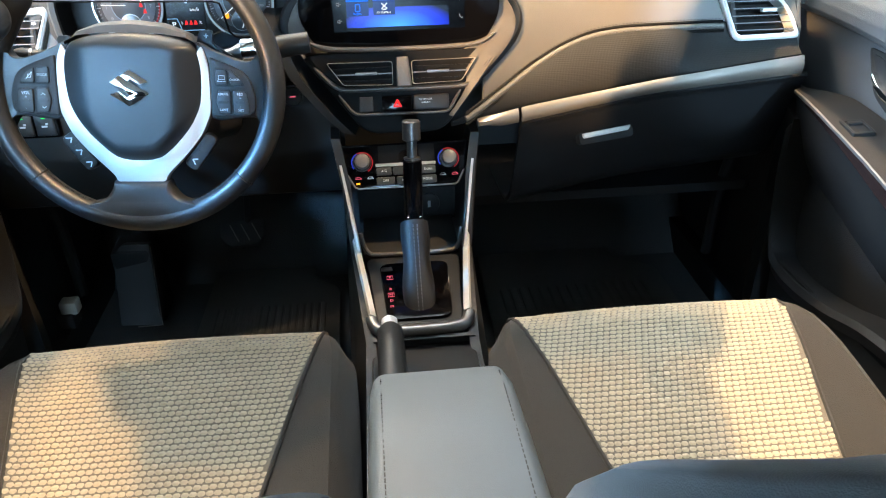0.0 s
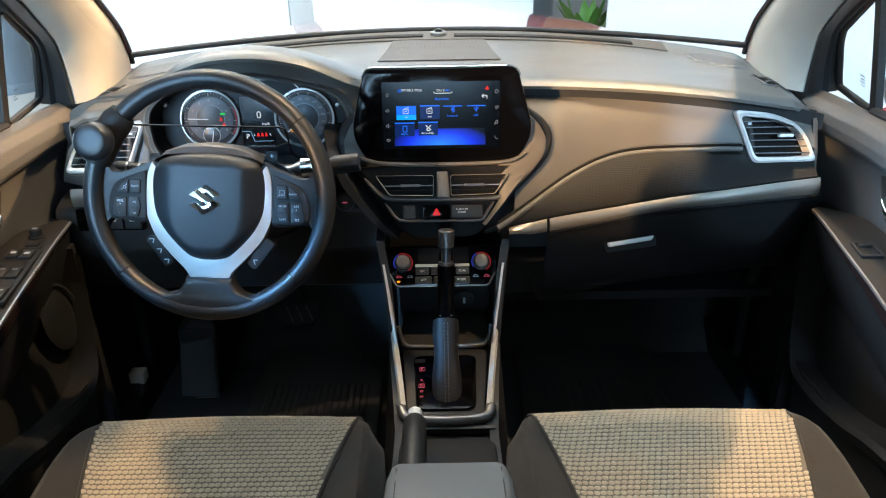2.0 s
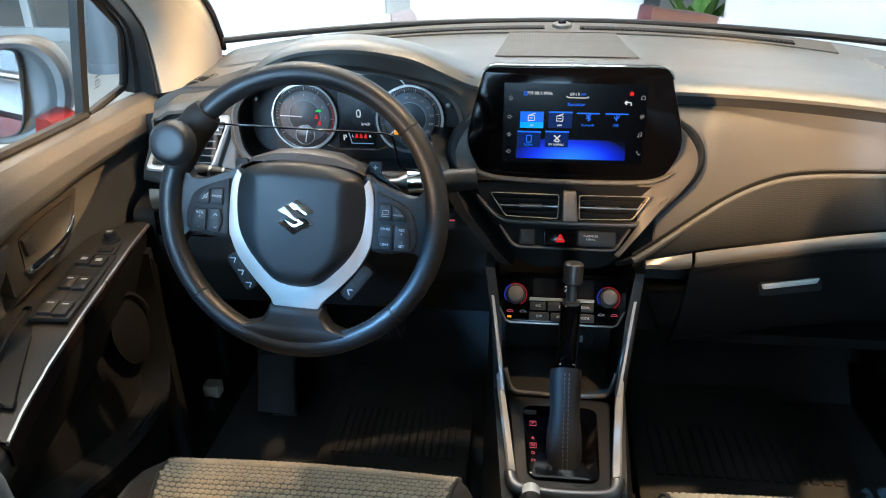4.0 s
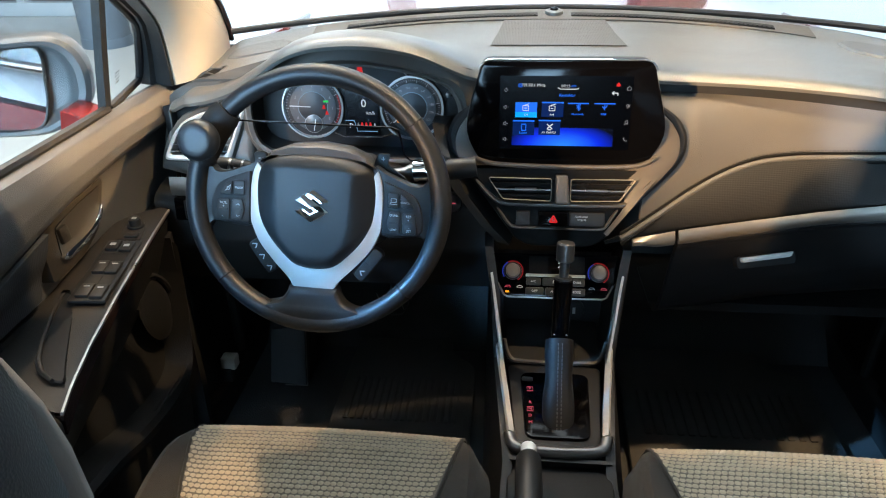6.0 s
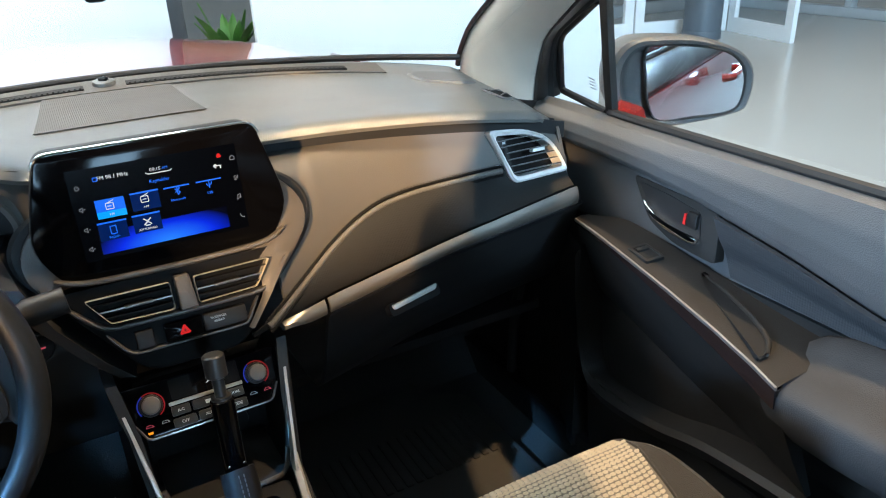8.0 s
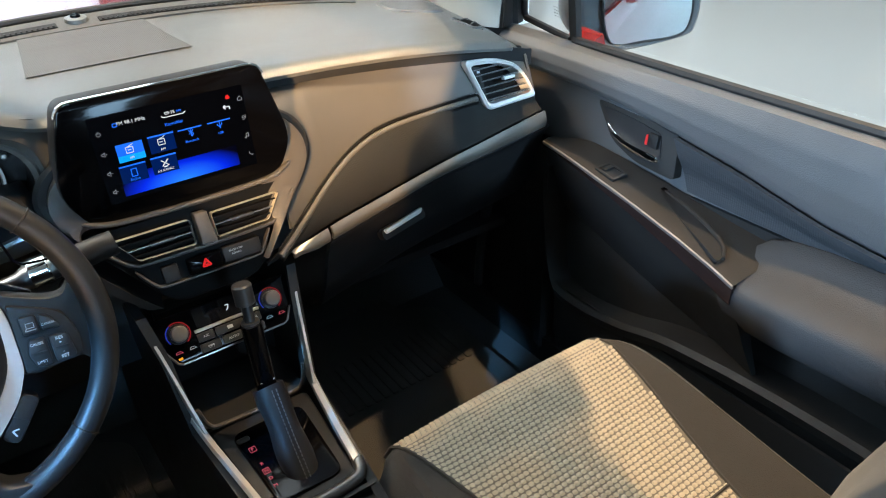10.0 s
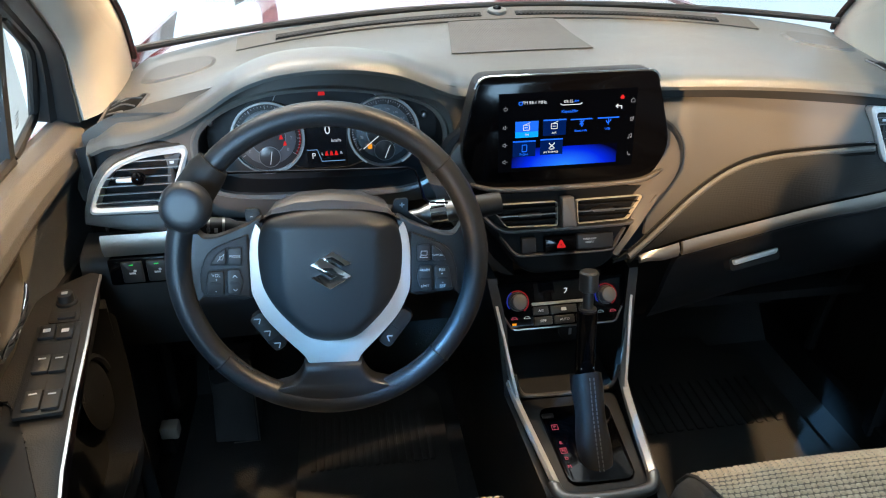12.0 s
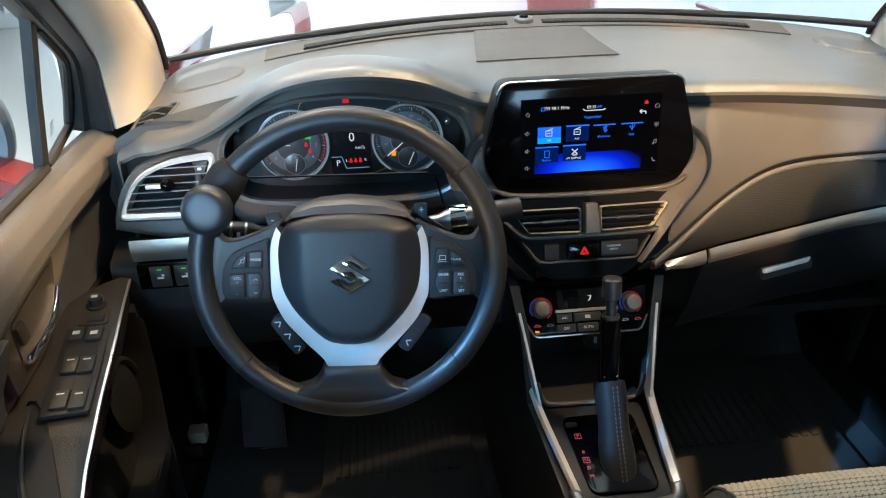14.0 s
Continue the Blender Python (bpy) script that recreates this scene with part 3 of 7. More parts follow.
def pad_z(x, y):
    fall = lerp([(1.2, 0.066), (1.33, 0.041), (1.48, 0.031), (1.6, 0.018)], y)
    z = lerp([(1.10, 1.108), (1.35, 1.104), (1.5, 1.109), (1.6, 1.118), (1.75, 1.14)], y) - fall * (abs(x) / 0.7) ** 2.4
    z -= 0.020 * smooth(0.650, 0.704, abs(x))
    return z + 0.077 * hood_shape(x) * (1 - smooth(1.2, 1.48, y))


LIP = [(0.030, 0.0), (0.016, -0.001), (0.006, -0.005), (0.0, -0.012), (0.003, -0.018), (0.03, -0.020)]


def pad_point(u, v, rows=26):
    x = -0.702 + 1.404 * u
    j = round(v * rows)
    body = rows - 5
    if j <= body:
        y = wind_y(x) + 0.01 + (front_y(x) + 0.03 - wind_y(x) - 0.01) * j / body
        return (x, y, pad_z(x, y))
    dy, dz = LIP[j - body]
    return (x, front_y(x) + dy, pad_z(x, front_y(x) + 0.03) + dz)


GAP = [(0.0, 1.094), (0.165, 1.093), (0.285, 1.088), (0.39, 1.079), (0.528, 1.063), (0.658, 1.040), (0.73, 1.02)]
SEAM_Z = [(0.07, 0.862), (0.10, 0.876), (0.163, 0.909), (0.226, 0.944), (0.30, 0.972), (0.36, 0.980), (0.56, 0.978), (0.73, 0.965)]
SEAM_Y = [(0.07, 1.07), (0.10, 1.082), (0.163, 1.113), (0.226, 1.145), (0.30, 1.172), (0.42, 1.190), (0.56, 1.200), (0.73, 1.20)]
STRIP_T = [(0.06, 0.852), (0.19, 0.876), (0.422, 0.900), (0.656, 0.920), (0.73, 0.925)]
STRIP_B = [(0.06, 0.847), (0.19, 0.857), (0.415, 0.884), (0.65, 0.893), (0.73, 0.896)]
STRIP_Y = [(0.06, 1.075), (0.19, 1.100), (0.42, 1.132), (0.656, 1.160), (0.73, 1.168)]


VENT_PL = Plane((0.62, 1.205, 0.995), (1, 0, 0), (0, 0.26, 1))
VENT_OUT = rounded([(-0.077, 0.0465), (-0.005, 0.0395), (0.040, 0.0205), (0.062, -0.006), (0.081, -0.050), (-0.040, -0.052)], [0.012, 0.04, 0.03, 0.03, 0.012, 0.014])


def inside(x, y, poly):
    hit = False
    for (xa, ya), (xb, yb) in zip(poly, poly[1:] + poly[:1]):
        if (ya > y) != (yb > y) and x < xa + (xb - xa) * (y - ya) / (yb - ya):
            hit = not hit
    return hit


def opened(bm, pl, hole):
    """A sheet with an opening of the outline's shape."""
    gone = []
    for f in bm.faces:
        d = f.calc_center_median() - pl.o
        if inside(d.dot(pl.u), d.dot(pl.v), hole):
            gone.append(f)
    bmesh.ops.delete(bm, geom=gone, context="FACES")
    return bm


def pierced(bm, pl, poly, shrink=0.95, thick=0.005):
    """An opened sheet, given thickness to its rear."""
    opened(bm, pl, [(x * shrink, y * shrink) for x, y in poly])
    bmesh.ops.recalc_face_normals(bm, faces=bm.faces)
    before = sum(v.co.y for v in bm.verts) / len(bm.verts)
    other = bm.copy()
    bmesh.ops.solidify(bm, geom=bm.faces[:], thickness=thick)
    if sum(v.co.y for v in bm.verts) / len(bm.verts) < before:
        bm.free()
        bm = other
        bmesh.ops.solidify(bm, geom=bm.faces[:], thickness=-thick)
    return bm


def across(x0, x1):
    return lambda u: x0 + (x1 - x0) * u


def dashboard():
    d = thing("dashboard", (0, 1.4, 0.6), "dark grey moulded car dashboard with stitched trim and silver strip", "dashboard", kind="structure")
    part("upper_pad", grid(pad_point, 120, 26), PAD, d, "grained grey upper dash pad with instrument hood")
    X = across(0.13, 0.700)

    def mid(u, v):
        x = X(u)
        z0, z1 = soft_lerp(GAP, x) - 0.023, soft_lerp(SEAM_Z, x) + 0.002
        y0, y1 = 1.226, soft_lerp(SEAM_Y, x) + 0.004
        full = lerp([(0.13, 0.32), (0.22, 0.5), (0.34, 1.1), (0.5, 1.6)], x)
        return (x, y0 + (y1 - y0) * v ** full - 0.006 * math.sin(math.pi * v), z0 + (z1 - z0) * v)

    part("mid_panel", pierced(grid(mid, 120, 36), VENT_PL, VENT_OUT), SOFT, d, "smooth dark grey passenger dash panel")
    # Black sheet behind the pad lip puts the gap's shade into colour.
    part("gap_shade_sheet", grid(lambda u, v: (0.13 + 0.59 * u, 1.231, soft_lerp(GAP, 0.13 + 0.59 * u) + 0.002 - 0.030 * v), 40, 2, 0.003), DEEP, d, "black sheet standing in for the shade under the dash pad")
    X2 = across(0.075, 0.700)

    def low(u, v):
        x = X2(u)
        z0, z1 = soft_lerp(SEAM_Z, x), soft_lerp(STRIP_T, x) + 0.002
        y0, y1 = soft_lerp(SEAM_Y, x), soft_lerp(STRIP_Y, x) + 0.004
        k = min(1, abs(z0 - z1) / 0.08)
        near = smooth(0.46, 0.57, x)
        bulge = 0.014 * k * math.sin(math.pi * v) ** 0.7 * (1 - near)
        return (x, y0 + (y1 - y0) * v ** (1 + 1.4 * near) - bulge, z0 + (z1 - z0) * v)

    part("lower_pad", pierced(grid(low, 130, 28), VENT_PL, VENT_OUT), WEAVE, d, "black finely patterned soft lower pad")
    seam = [Vector((x, soft_lerp(SEAM_Y, x) - 0.001, soft_lerp(SEAM_Z, x) + 0.001)) for x in np.linspace(0.098, 0.56, 90)]
    part("seam_piping", tube(seam, 0.0028, 6), STACKBLACK, d)
    part("rolled_edge", tube([p + Vector((0, -0.0035, -0.0068)) for p in seam], 0.0052, 12), SOFT, d, "rolled dark grey stitched edge")
    part("seam_groove", tube([p + Vector((0, -0.0075, -0.0135)) for p in seam], 0.0026, 6), STACKBLACK, d)
    part("stitching", stitches([p + Vector((0, -0.001, 0.005)) for p in seam]), STITCH, d)
    part("stitching", stitches([p + Vector((0, -0.0088, -0.0062)) for p in seam]), STITCH, d)
    for name, x0, x1 in (("console_strip", 0.118, 0.186), ("silver_strip", 0.192, 0.70)):
        XS = across(x0, x1)

        def strip(u, v):
            x = XS(u)
            z0, z1 = soft_lerp(STRIP_T, x), soft_lerp(STRIP_B, x)
            z1 = z0 + (z1 - z0) * (0.25 + 0.75 * smooth(0.115, 0.165, x))
            return (x, soft_lerp(STRIP_Y, x) + 0.010 * v * 0.5 - 0.004 * math.sin(math.pi * v) - 0.008 * v, z0 + (z1 - z0) * v)

        part(name, grid(strip, 40, 6, 0.005), STRIP, d, "satin silver-grey trim strip")
    for sx in (-1, 1):
        part("end_panel", grid(lambda u, v: (sx * 0.6995, 1.235 + 0.30 * u, pad_z(0.700, 1.235 + 0.30 * u) - 0.004 - (0.13 - 0.05 * u) * v), 14, 4, 0.003), SOFT, d)
        part("end_filler", grid(lambda u, v: (sx * (0.697 + 0.085 * v), 1.31 + 0.29 * u, pad_z(0.700, 1.31 + 0.29 * u) - 0.016), 14, 3, 0.004), DEEP, d)
    # rounded end of the dash beside the door
    def end_cap(u, v):
        z = 1.02 - 0.128 * u
        seam = soft_lerp(SEAM_Z, 0.70)
        y = 1.226 + (soft_lerp(SEAM_Y, 0.70) - 1.222) * min(1, (1.02 - z) / (1.02 - seam)) if z > seam else soft_lerp(SEAM_Y, 0.70) + (soft_lerp(STRIP_Y, 0.70) + 0.004 - soft_lerp(SEAM_Y, 0.70)) * ((seam - z) / (seam - 0.892)) ** 2.2
        a = math.pi / 2 * min(1, v / 0.5)
        return (0.699 + 0.013 * math.sin(a), y + 0.012 * (1 - math.cos(a)) + 0.08 * max(0, v - 0.5), z)

    part("dash_end", grid(end_cap, 20, 10, 0.003), SOFT, d)
    # closing panels under the pad and behind everything
    part("firewall", box((-0.74, 1.70, 0.30), (0.74, 1.74, 0.98)), DEEP, d)
    part("inner_board", grid(lambda u, v: (-0.72 + 1.44 * u, 1.262, 0.75 + 0.325 * v - 0.05 * (2 * u - 1) ** 4 * v), 16, 4, 0.004), DEEP, d)
    # defroster slot and light sensor at the foot of the windscreen
    band = [(x, wind_y(x) - 0.075, wind_y(x) - 0.018) for x in np.linspace(-0.50, 0.50, 40)]
    part("defroster_band", loft([[(x, a + 0.008 * abs(x) * 8 * 0.25, pad_z(x, a) + 0.0035), (x, b, pad_z(x, b) + 0.006), (x, b, pad_z(x, b) - 0.004), (x, a + 0.008 * abs(x) * 2, pad_z(x, a) - 0.004)] for x, a, b in band]), SOFT, d, "grey defroster trim along the windscreen")
    for x0, x1 in ((-0.43, -0.035), (0.035, 0.43)):
        xs = np.linspace(x0, x1, 26)
        part("defroster_slot", loft([[(x, wind_y(x) - 0.060, pad_z(x, wind_y(x) - 0.060) + 0.0065), (x, wind_y(x) - 0.044, pad_z(x, wind_y(x) - 0.044) + 0.0075), (x, wind_y(x) - 0.044, pad_z(x, wind_y(x) - 0.044) - 0.002), (x, wind_y(x) - 0.060, pad_z(x, wind_y(x) - 0.060) - 0.002)] for x in xs]), DEEP, d)
        part("slot_bars", join(*[box((x - 0.0012, wind_y(x) - 0.060, pad_z(x, wind_y(x) - 0.05) + 0.003), (x + 0.0012, wind_y(x) - 0.044, pad_z(x, wind_y(x) - 0.05) + 0.0074)) for x in np.linspace(x0 + 0.006, x1 - 0.006, 46)]), DEEP, d)
    pl = Plane((0, 1.625, pad_z(0, 1.625)), (1, 0, 0), (0, 1, 0.1))
    s = part("light_sensor", disc(pl, 0, 0, 0.020, -0.004, 0.012, 0.006), PAD, d)
    part("sensor_lens", disc(pl, 0, 0, 0.009, 0.011, 0.017, 0.005), GLOSS, s)
    # centre speaker cover
    part("speaker_cover", grid(lambda u, v: ((-0.103 + 0.206 * u) * (1 + 0.22 * (1 - v)), 1.40 + 0.20 * v, pad_z((-0.103 + 0.206 * u) * (1 + 0.22 * (1 - v)), 1.40 + 0.20 * v) + 0.0022), 14, 12, 0.001), perforated("fine_speaker_mesh", (0.07, 0.07, 0.068), 0.003, 0.55, 0.9), d, "finely perforated grey speaker cover")
    for sx in (-1, 1):
        def cover(u, v):
            a, r = 2 * math.pi * u, 0.02 + 0.98 * v
            ca, sa = math.cos(a), math.sin(a)
            x = 0.590 + 0.062 * r * math.copysign(abs(ca) ** 0.7, ca)
            y = 1.452 + 0.045 * r * math.copysign(abs(sa) ** 0.7, sa) - 0.30 * (x - 0.59)
            return (sx * x, y, pad_z(x, y) + (0.004 if r < 0.93 else -0.002))

        part("corner_speaker_cover", grid(cover, 36, 8, 0.0, True), DOORSKIN, d, "dark grey rounded speaker cover")
        # side window demister outlet, following the pad
        shape = rounded([(0.624, 1.354), (0.694, 1.388), (0.691, 1.318), (0.634, 1.292)], [0.006, 0.008, 0.008, 0.014])
        mx, my = 0.663, 1.338
        grown = lambda k, h: [(sx * (mx + (x - mx) * k), my + (y - my) * k, pad_z(mx + (x - mx) * k, my + (y - my) * k) + h) for x, y in shape]
        o = part("side_demister", loft([grown(1.12, -0.003), grown(1.11, 0.002), grown(1.06, 0.0032), grown(0.99, 0.0028), grown(0.97, -0.003)], cap=False), DOORSKIN, d, "slim grey outlet frame")
        # Black sheet laid on the pad stands in for the outlet's shaded inside.
        part("outlet_back", loft([grown(k, 0.0012) for k in (1.03, 0.7, 0.35, 0.02)]), STACKBLACK, o)
        for k in range(3):
            t = 0.26 + 0.25 * k
            ends = [Vector((0.630 + 0.006 * k, 1.352 - 0.05 * t - 0.016 * k, 0)), Vector((0.688, 1.386 - 0.068 * t, 0))]
            blade = [[(sx * q.x, q.y + dy, pad_z(q.x, q.y) + h) for dy, h in ((-0.0018, 0.001), (-0.0018, 0.0028), (0.0018, 0.0028), (0.0018, 0.001))] for q in (ends[0].lerp(ends[1], f) for f in (0.0, 0.25, 0.5, 0.75, 1.0))]
            part("blade", loft(blade), VENTBLADE, o)
    return d


dash = dashboard()


def glovebox():
    g = thing("glovebox", (0.43, 1.15, 0.65), "black closed glovebox with a silver pull handle", "glovebox")
    X = across(0.194, 0.72)

    def lid(u, v):
        x = X(u)
        z0 = soft_lerp(STRIP_B, x) - 0.004
        y0 = soft_lerp(STRIP_Y, x) + 0.006
        prof = [(0.0, 0.0, 0.0), (0.12, 0.012, 0.012), (0.35, 0.030, 0.055), (0.6, 0.052, 0.12), (0.8, 0.082, 0.175), (0.9, 0.12, 0.205), (1.0, 0.30, 0.215)]
        dy, dz = lerp([(p[0], p[1]) for p in prof], v), lerp([(p[0], p[2]) for p in prof], v)
        return (x, y0 + dy, z0 - dz)

    part("lid", grid(lid, 30, 24, 0.008), LIDBLACK, g)
    pl = Plane((0.355, 1.148, 0.808), (0.92, 0.22, 0.02), (0, 0.45, 0.9))
    part("handle_recess", slab(pl, rounded(rect(0.106, 0.022, 0, -0.005), 0.008), -0.012, 0.002), DEEP, g)
    part("handle", slab(pl, rounded([(-0.046, -0.006), (0.042, -0.004), (0.048, 0.005), (-0.048, 0.003)], 0.003), 0.0, 0.009, 0.003), SILVER, g, "satin grey pull handle")


glovebox()


def louvre_vent(name, pl, outer, inner, label, knob_at, bars, wheel_side, dividers=True):
    """An air outlet with a silver surround, level blades, a sliding tab and a thumb wheel."""
    v = thing(name, pl.o, label, "air vent", "dash air vents")
    part("surround", frame_slab(pl, outer, inner, -0.026 if dividers else -0.012, 0.010 if dividers else 0.011, 0.004 if dividers else 0.001), SILVER if dividers else VENTEDGE, v, "satin silver surround" if dividers else "slim silver edge")
    part("back", slab(pl, inner, -0.035, -0.0005 if not dividers else -0.024), STACKBLACK, v)
    for y in bars:
        # cut each blade to the outline
        hits = []
        n = len(inner)
        for i in range(n):
            (xa, ya), (xb, yb) = inner[i], inner[(i + 1) % n]
            if (ya - y) * (yb - y) < 0:
                hits.append(xa + (xb - xa) * (y - ya) / (yb - ya))
        if len(hits) < 2:
            continue
        a, b = min(hits), max(hits)
        part("blade", slab(pl, [(a, y - 0.0008), (b, y - 0.0008), (b, y + 0.0008), (a, y + 0.0008)], -0.003 if dividers else 0.001, 0.004 if dividers else 0.008), VENTBLADE if dividers else STACKBLACK if y > 0.014 or y < 0.013 else LIPMETAL, v)
    kx, ky = knob_at
    part("tab", slab(pl, rounded(rect(0.026 if dividers else 0.034, 0.006 if dividers else 0.0045, kx, ky), 0.002), -0.004, 0.007 if dividers else 0.012, 0.002), SILVER if dividers else STEEL, v)
    if dividers:
        wx = wheel_side
        k = math.copysign(1.0, wx)
        cell = part("wheel_panel", slab(pl, rounded([(wx - k * 0.008, -0.046), (wx + k * 0.0, 0.0), (wx + k * 0.014, 0.034), (wx - k * 0.004, 0.030), (wx - k * 0.016, -0.046)], 0.002), -0.014, 0.002), BLACK, v)
        part("thumb_wheel", slab(pl, rounded(rect(0.006, 0.026, wx, 0.0), 0.002), 0.0, 0.0065, 0.002), DEEP, cell)
        for my in (0.021, -0.021):
            part("mark", slab(pl, rect(0.006, 0.004, wx, my), 0.003, 0.0036), GRAPHIC, cell)
    return v


def side_vents():
    for s in (1, -1):
        pl = Plane((s * 0.62, 1.205, 0.995), (1, 0, 0), (0, 0.26, 1))
        outer = [(s * x, y) for x, y in VENT_OUT]
        cx, cy = s * 0.006, -0.006
        inner = [(cx + (x - cx) * 0.865, cy + (y - cy) * 0.79) for x, y in outer]
        louvre_vent("side_air_vent", pl, outer, inner, "air vent with silver surround at the dash end", (s * 0.022, -0.002), (-0.034, -0.022, -0.010, 0.002, 0.014, 0.025), s * -0.047)
        if s < 0:
            # body of the dash round the driver's outlet
            body = [(-0.086, 0.052), (-0.005, 0.050), (0.050, 0.032), (0.076, 0.000), (0.094, -0.050), (0.094, -0.085), (0.07, -0.104), (-0.080, -0.104)]
            body = rounded([(s * x, y) for x, y in body], [0.012, 0.03, 0.03, 0.03, 0.03, 0.02, 0.02, 0.012])
            near = [(cx + (x - cx) * 1.06, cy + (y - cy) * 1.08) for x, y in outer]
            ring_in = [(cx + (x - cx) * 0.97, cy + (y - cy) * 0.96) for x, y in outer]
            wide = []
            for x, y in outer:
                a = math.atan2(y - cy, x - cx)
                ca, sa = math.cos(a), math.sin(a)
                reach = 0.0
                for (xa, ya), (xb, yb) in zip(body, body[1:] + body[:1]):
                    det = ca * (yb - ya) - sa * (xb - xa)
                    if abs(det) > 1e-9:
                        t = ((xa - cx) * (yb - ya) - (ya - cy) * (xb - xa)) / det
                        w = ((xa - cx) * sa - (ya - cy) * ca) / det
                        if t > 0 and -1e-6 <= w <= 1 + 1e-6:
                            reach = max(reach, t)
                wide.append((cx + ca * reach, cy + sa * reach))
            shrunk = lambda d: [(x - d * math.copysign(1, x - cx), y - d * (1 if y > cy else -1)) for x, y in wide]
            rings = [[pl.at(x, y, -0.03) for x, y in ring_in], [pl.at(x, y, -0.004) for x, y in ring_in]]
            rings += [[pl.at(x, y, h) for x, y in q] for q, h in ((shrunk(0.012), -0.004), (shrunk(0.006), -0.0055), (shrunk(0.0018), -0.010), (wide, -0.017), (wide, -0.08))]
            housing = join(loft(rings, cap=False), frame_slab(pl, near, ring_in, -0.02, 0.003, 0.003))
            solo("vent_housing", housing, SOFT, "dark grey rounded dash end around the air vent", "dash end", "", "structure")
            b = bmesh.new()
            bmesh.ops.create_uvsphere(b, u_segments=16, v_segments=10, radius=0.0105, matrix=Matrix.Translation(pl.at(0.0, 0.001, 0.014)))
            solo("vent_ball", b, GLOSS, "small glossy black ball on the air vent tab", "ball knob")


side_vents()


def centre_stack():
    c = thing("centre_stack", (0, 1.12, 0.86), "dark grey centre stack framing vents and switches", "centre stack", kind="structure")
    pl = Plane((0, 1.098, 0.93), (1, 0, 0), (0, 0.33, 1))
    half = [(0.130, 0.048), (0.156, 0.046), (0.138, 0.020), (0.100, -0.030), (0.070, -0.070), (0.05, -0.080)]
    poly = rounded([(x, y) for x, y in half] + [(-x, y) for x, y in half[::-1]], 0.012)
    part("surround", slab(pl, poly, -0.05, -0.004, 0.006), STACKBLACK, c, "black moulded surround")
    inner = rounded([(0.126, 0.046), (0.140, 0.044), (0.126, 0.024), (0.104, -0.004), (0.090, -0.024), (0.072, -0.052), (-0.078, -0.050), (-0.098, -0.020), (-0.106, -0.004), (-0.128, 0.024), (-0.142, 0.044), (-0.126, 0.046)], 0.004)
    part("inner_panel", slab(pl, inner, -0.02, 0.0), STACKBLACK, c)
    # brown-grey bars: under the screen, under the outlets, and round the switches
    part("upper_trim", bar(pl, [(-0.142, 0.0640), (-0.126, 0.0575), (-0.105, 0.0530), (-0.060, 0.0508), (0.0, 0.0500), (0.070, 0.0508), (0.112, 0.0530), (0.132, 0.0585), (0.148, 0.0680)], 0.0075, -0.004, 0.007), STACK, c, "brown-grey bar under the screen")
    part("outlet_trim", bar(pl, [(-0.136, 0.0270), (-0.116, 0.0055), (-0.100, -0.0065), (-0.082, -0.0098), (-0.040, -0.0104), (0.0, -0.0108), (0.050, -0.0106), (0.088, -0.0098), (0.104, -0.0065), (0.124, 0.0120), (0.140, 0.0300)], 0.0075, -0.004, 0.009), STACK, c, "brown-grey bar under the air vents")
    part("switch_tray", bar(pl, [(-0.101, -0.0165), (-0.091, -0.0310), (-0.082, -0.0425), (-0.070, -0.0478), (-0.030, -0.0484), (0.030, -0.0488), (0.064, -0.0484), (0.074, -0.0430), (0.082, -0.0300), (0.091, -0.0165)], 0.0048, -0.002, 0.008), STACK, c, "brown-grey switch tray trim")
    # wings beside the screen; a dark tube puts in the groove's shade towards the dash
    def wing_y(z):
        return 1.088 + (0.58 if z > 0.93 else 0.33) * (min(z, 1.02) - 0.93)

    wing = [(0.10, 1.075), (0.135, 1.070), (0.157, 1.053), (0.174, 1.036), (0.184, 1.014), (0.180, 0.992), (0.163, 0.970), (0.134, 0.943), (0.101, 0.908), (0.077, 0.880)]
    for s in (1, -1):
        k = 1.0 if s > 0 else 0.93
        edge = spline([(s * k * x, wing_y(z), z) for x, z in (wing[1:] if s > 0 else wing[1:7])], 5)
        body = [Vector((s * min(0.10, abs(q.x) - 0.007 - 0.010 * smooth(0.89, 0.95, q.z) - 0.035 * smooth(0.955, 0.995, q.z)), wing_y(q.z) + 0.004, q.z)) for q in edge]
        if s < 0:
            body = [b.lerp(q, 0.9 * (1 - smooth(0.972, 1.0, q.z))) for b, q in zip(body, edge)]
        rows = [[b, b.lerp(q, 0.4) + Vector((0, -0.005, 0)), b.lerp(q, 0.85) + Vector((0, -0.005, 0)), q, q + Vector((0, 0.008, 0)), q + Vector((0, 0.07, 0))] for b, q in zip(body, edge)]
        part("screen_wing", loft(rows, cap=False, closed=False), STACK, c, "brown-grey wing beside the screen")
        part("groove_shade", tube([q + Vector((s * 0.003, 0.022, 0)) for q in edge], [0.004 + 0.008 * math.sin(math.pi * i / (len(edge) - 1)) for i in range(len(edge))], 8), DEEP, c)
    # row of switches
    part("blank_switch", slab(pl, rounded(rect(0.022, 0.0235, -0.0592, -0.0330), 0.002), 0.0, 0.009, 0.002), BLACK, c)
    h = part("hazard_switch", slab(pl, rounded(rect(0.048, 0.0230, -0.0112, -0.0332), 0.002), 0.0, 0.011, 0.002), GLOSS, c)
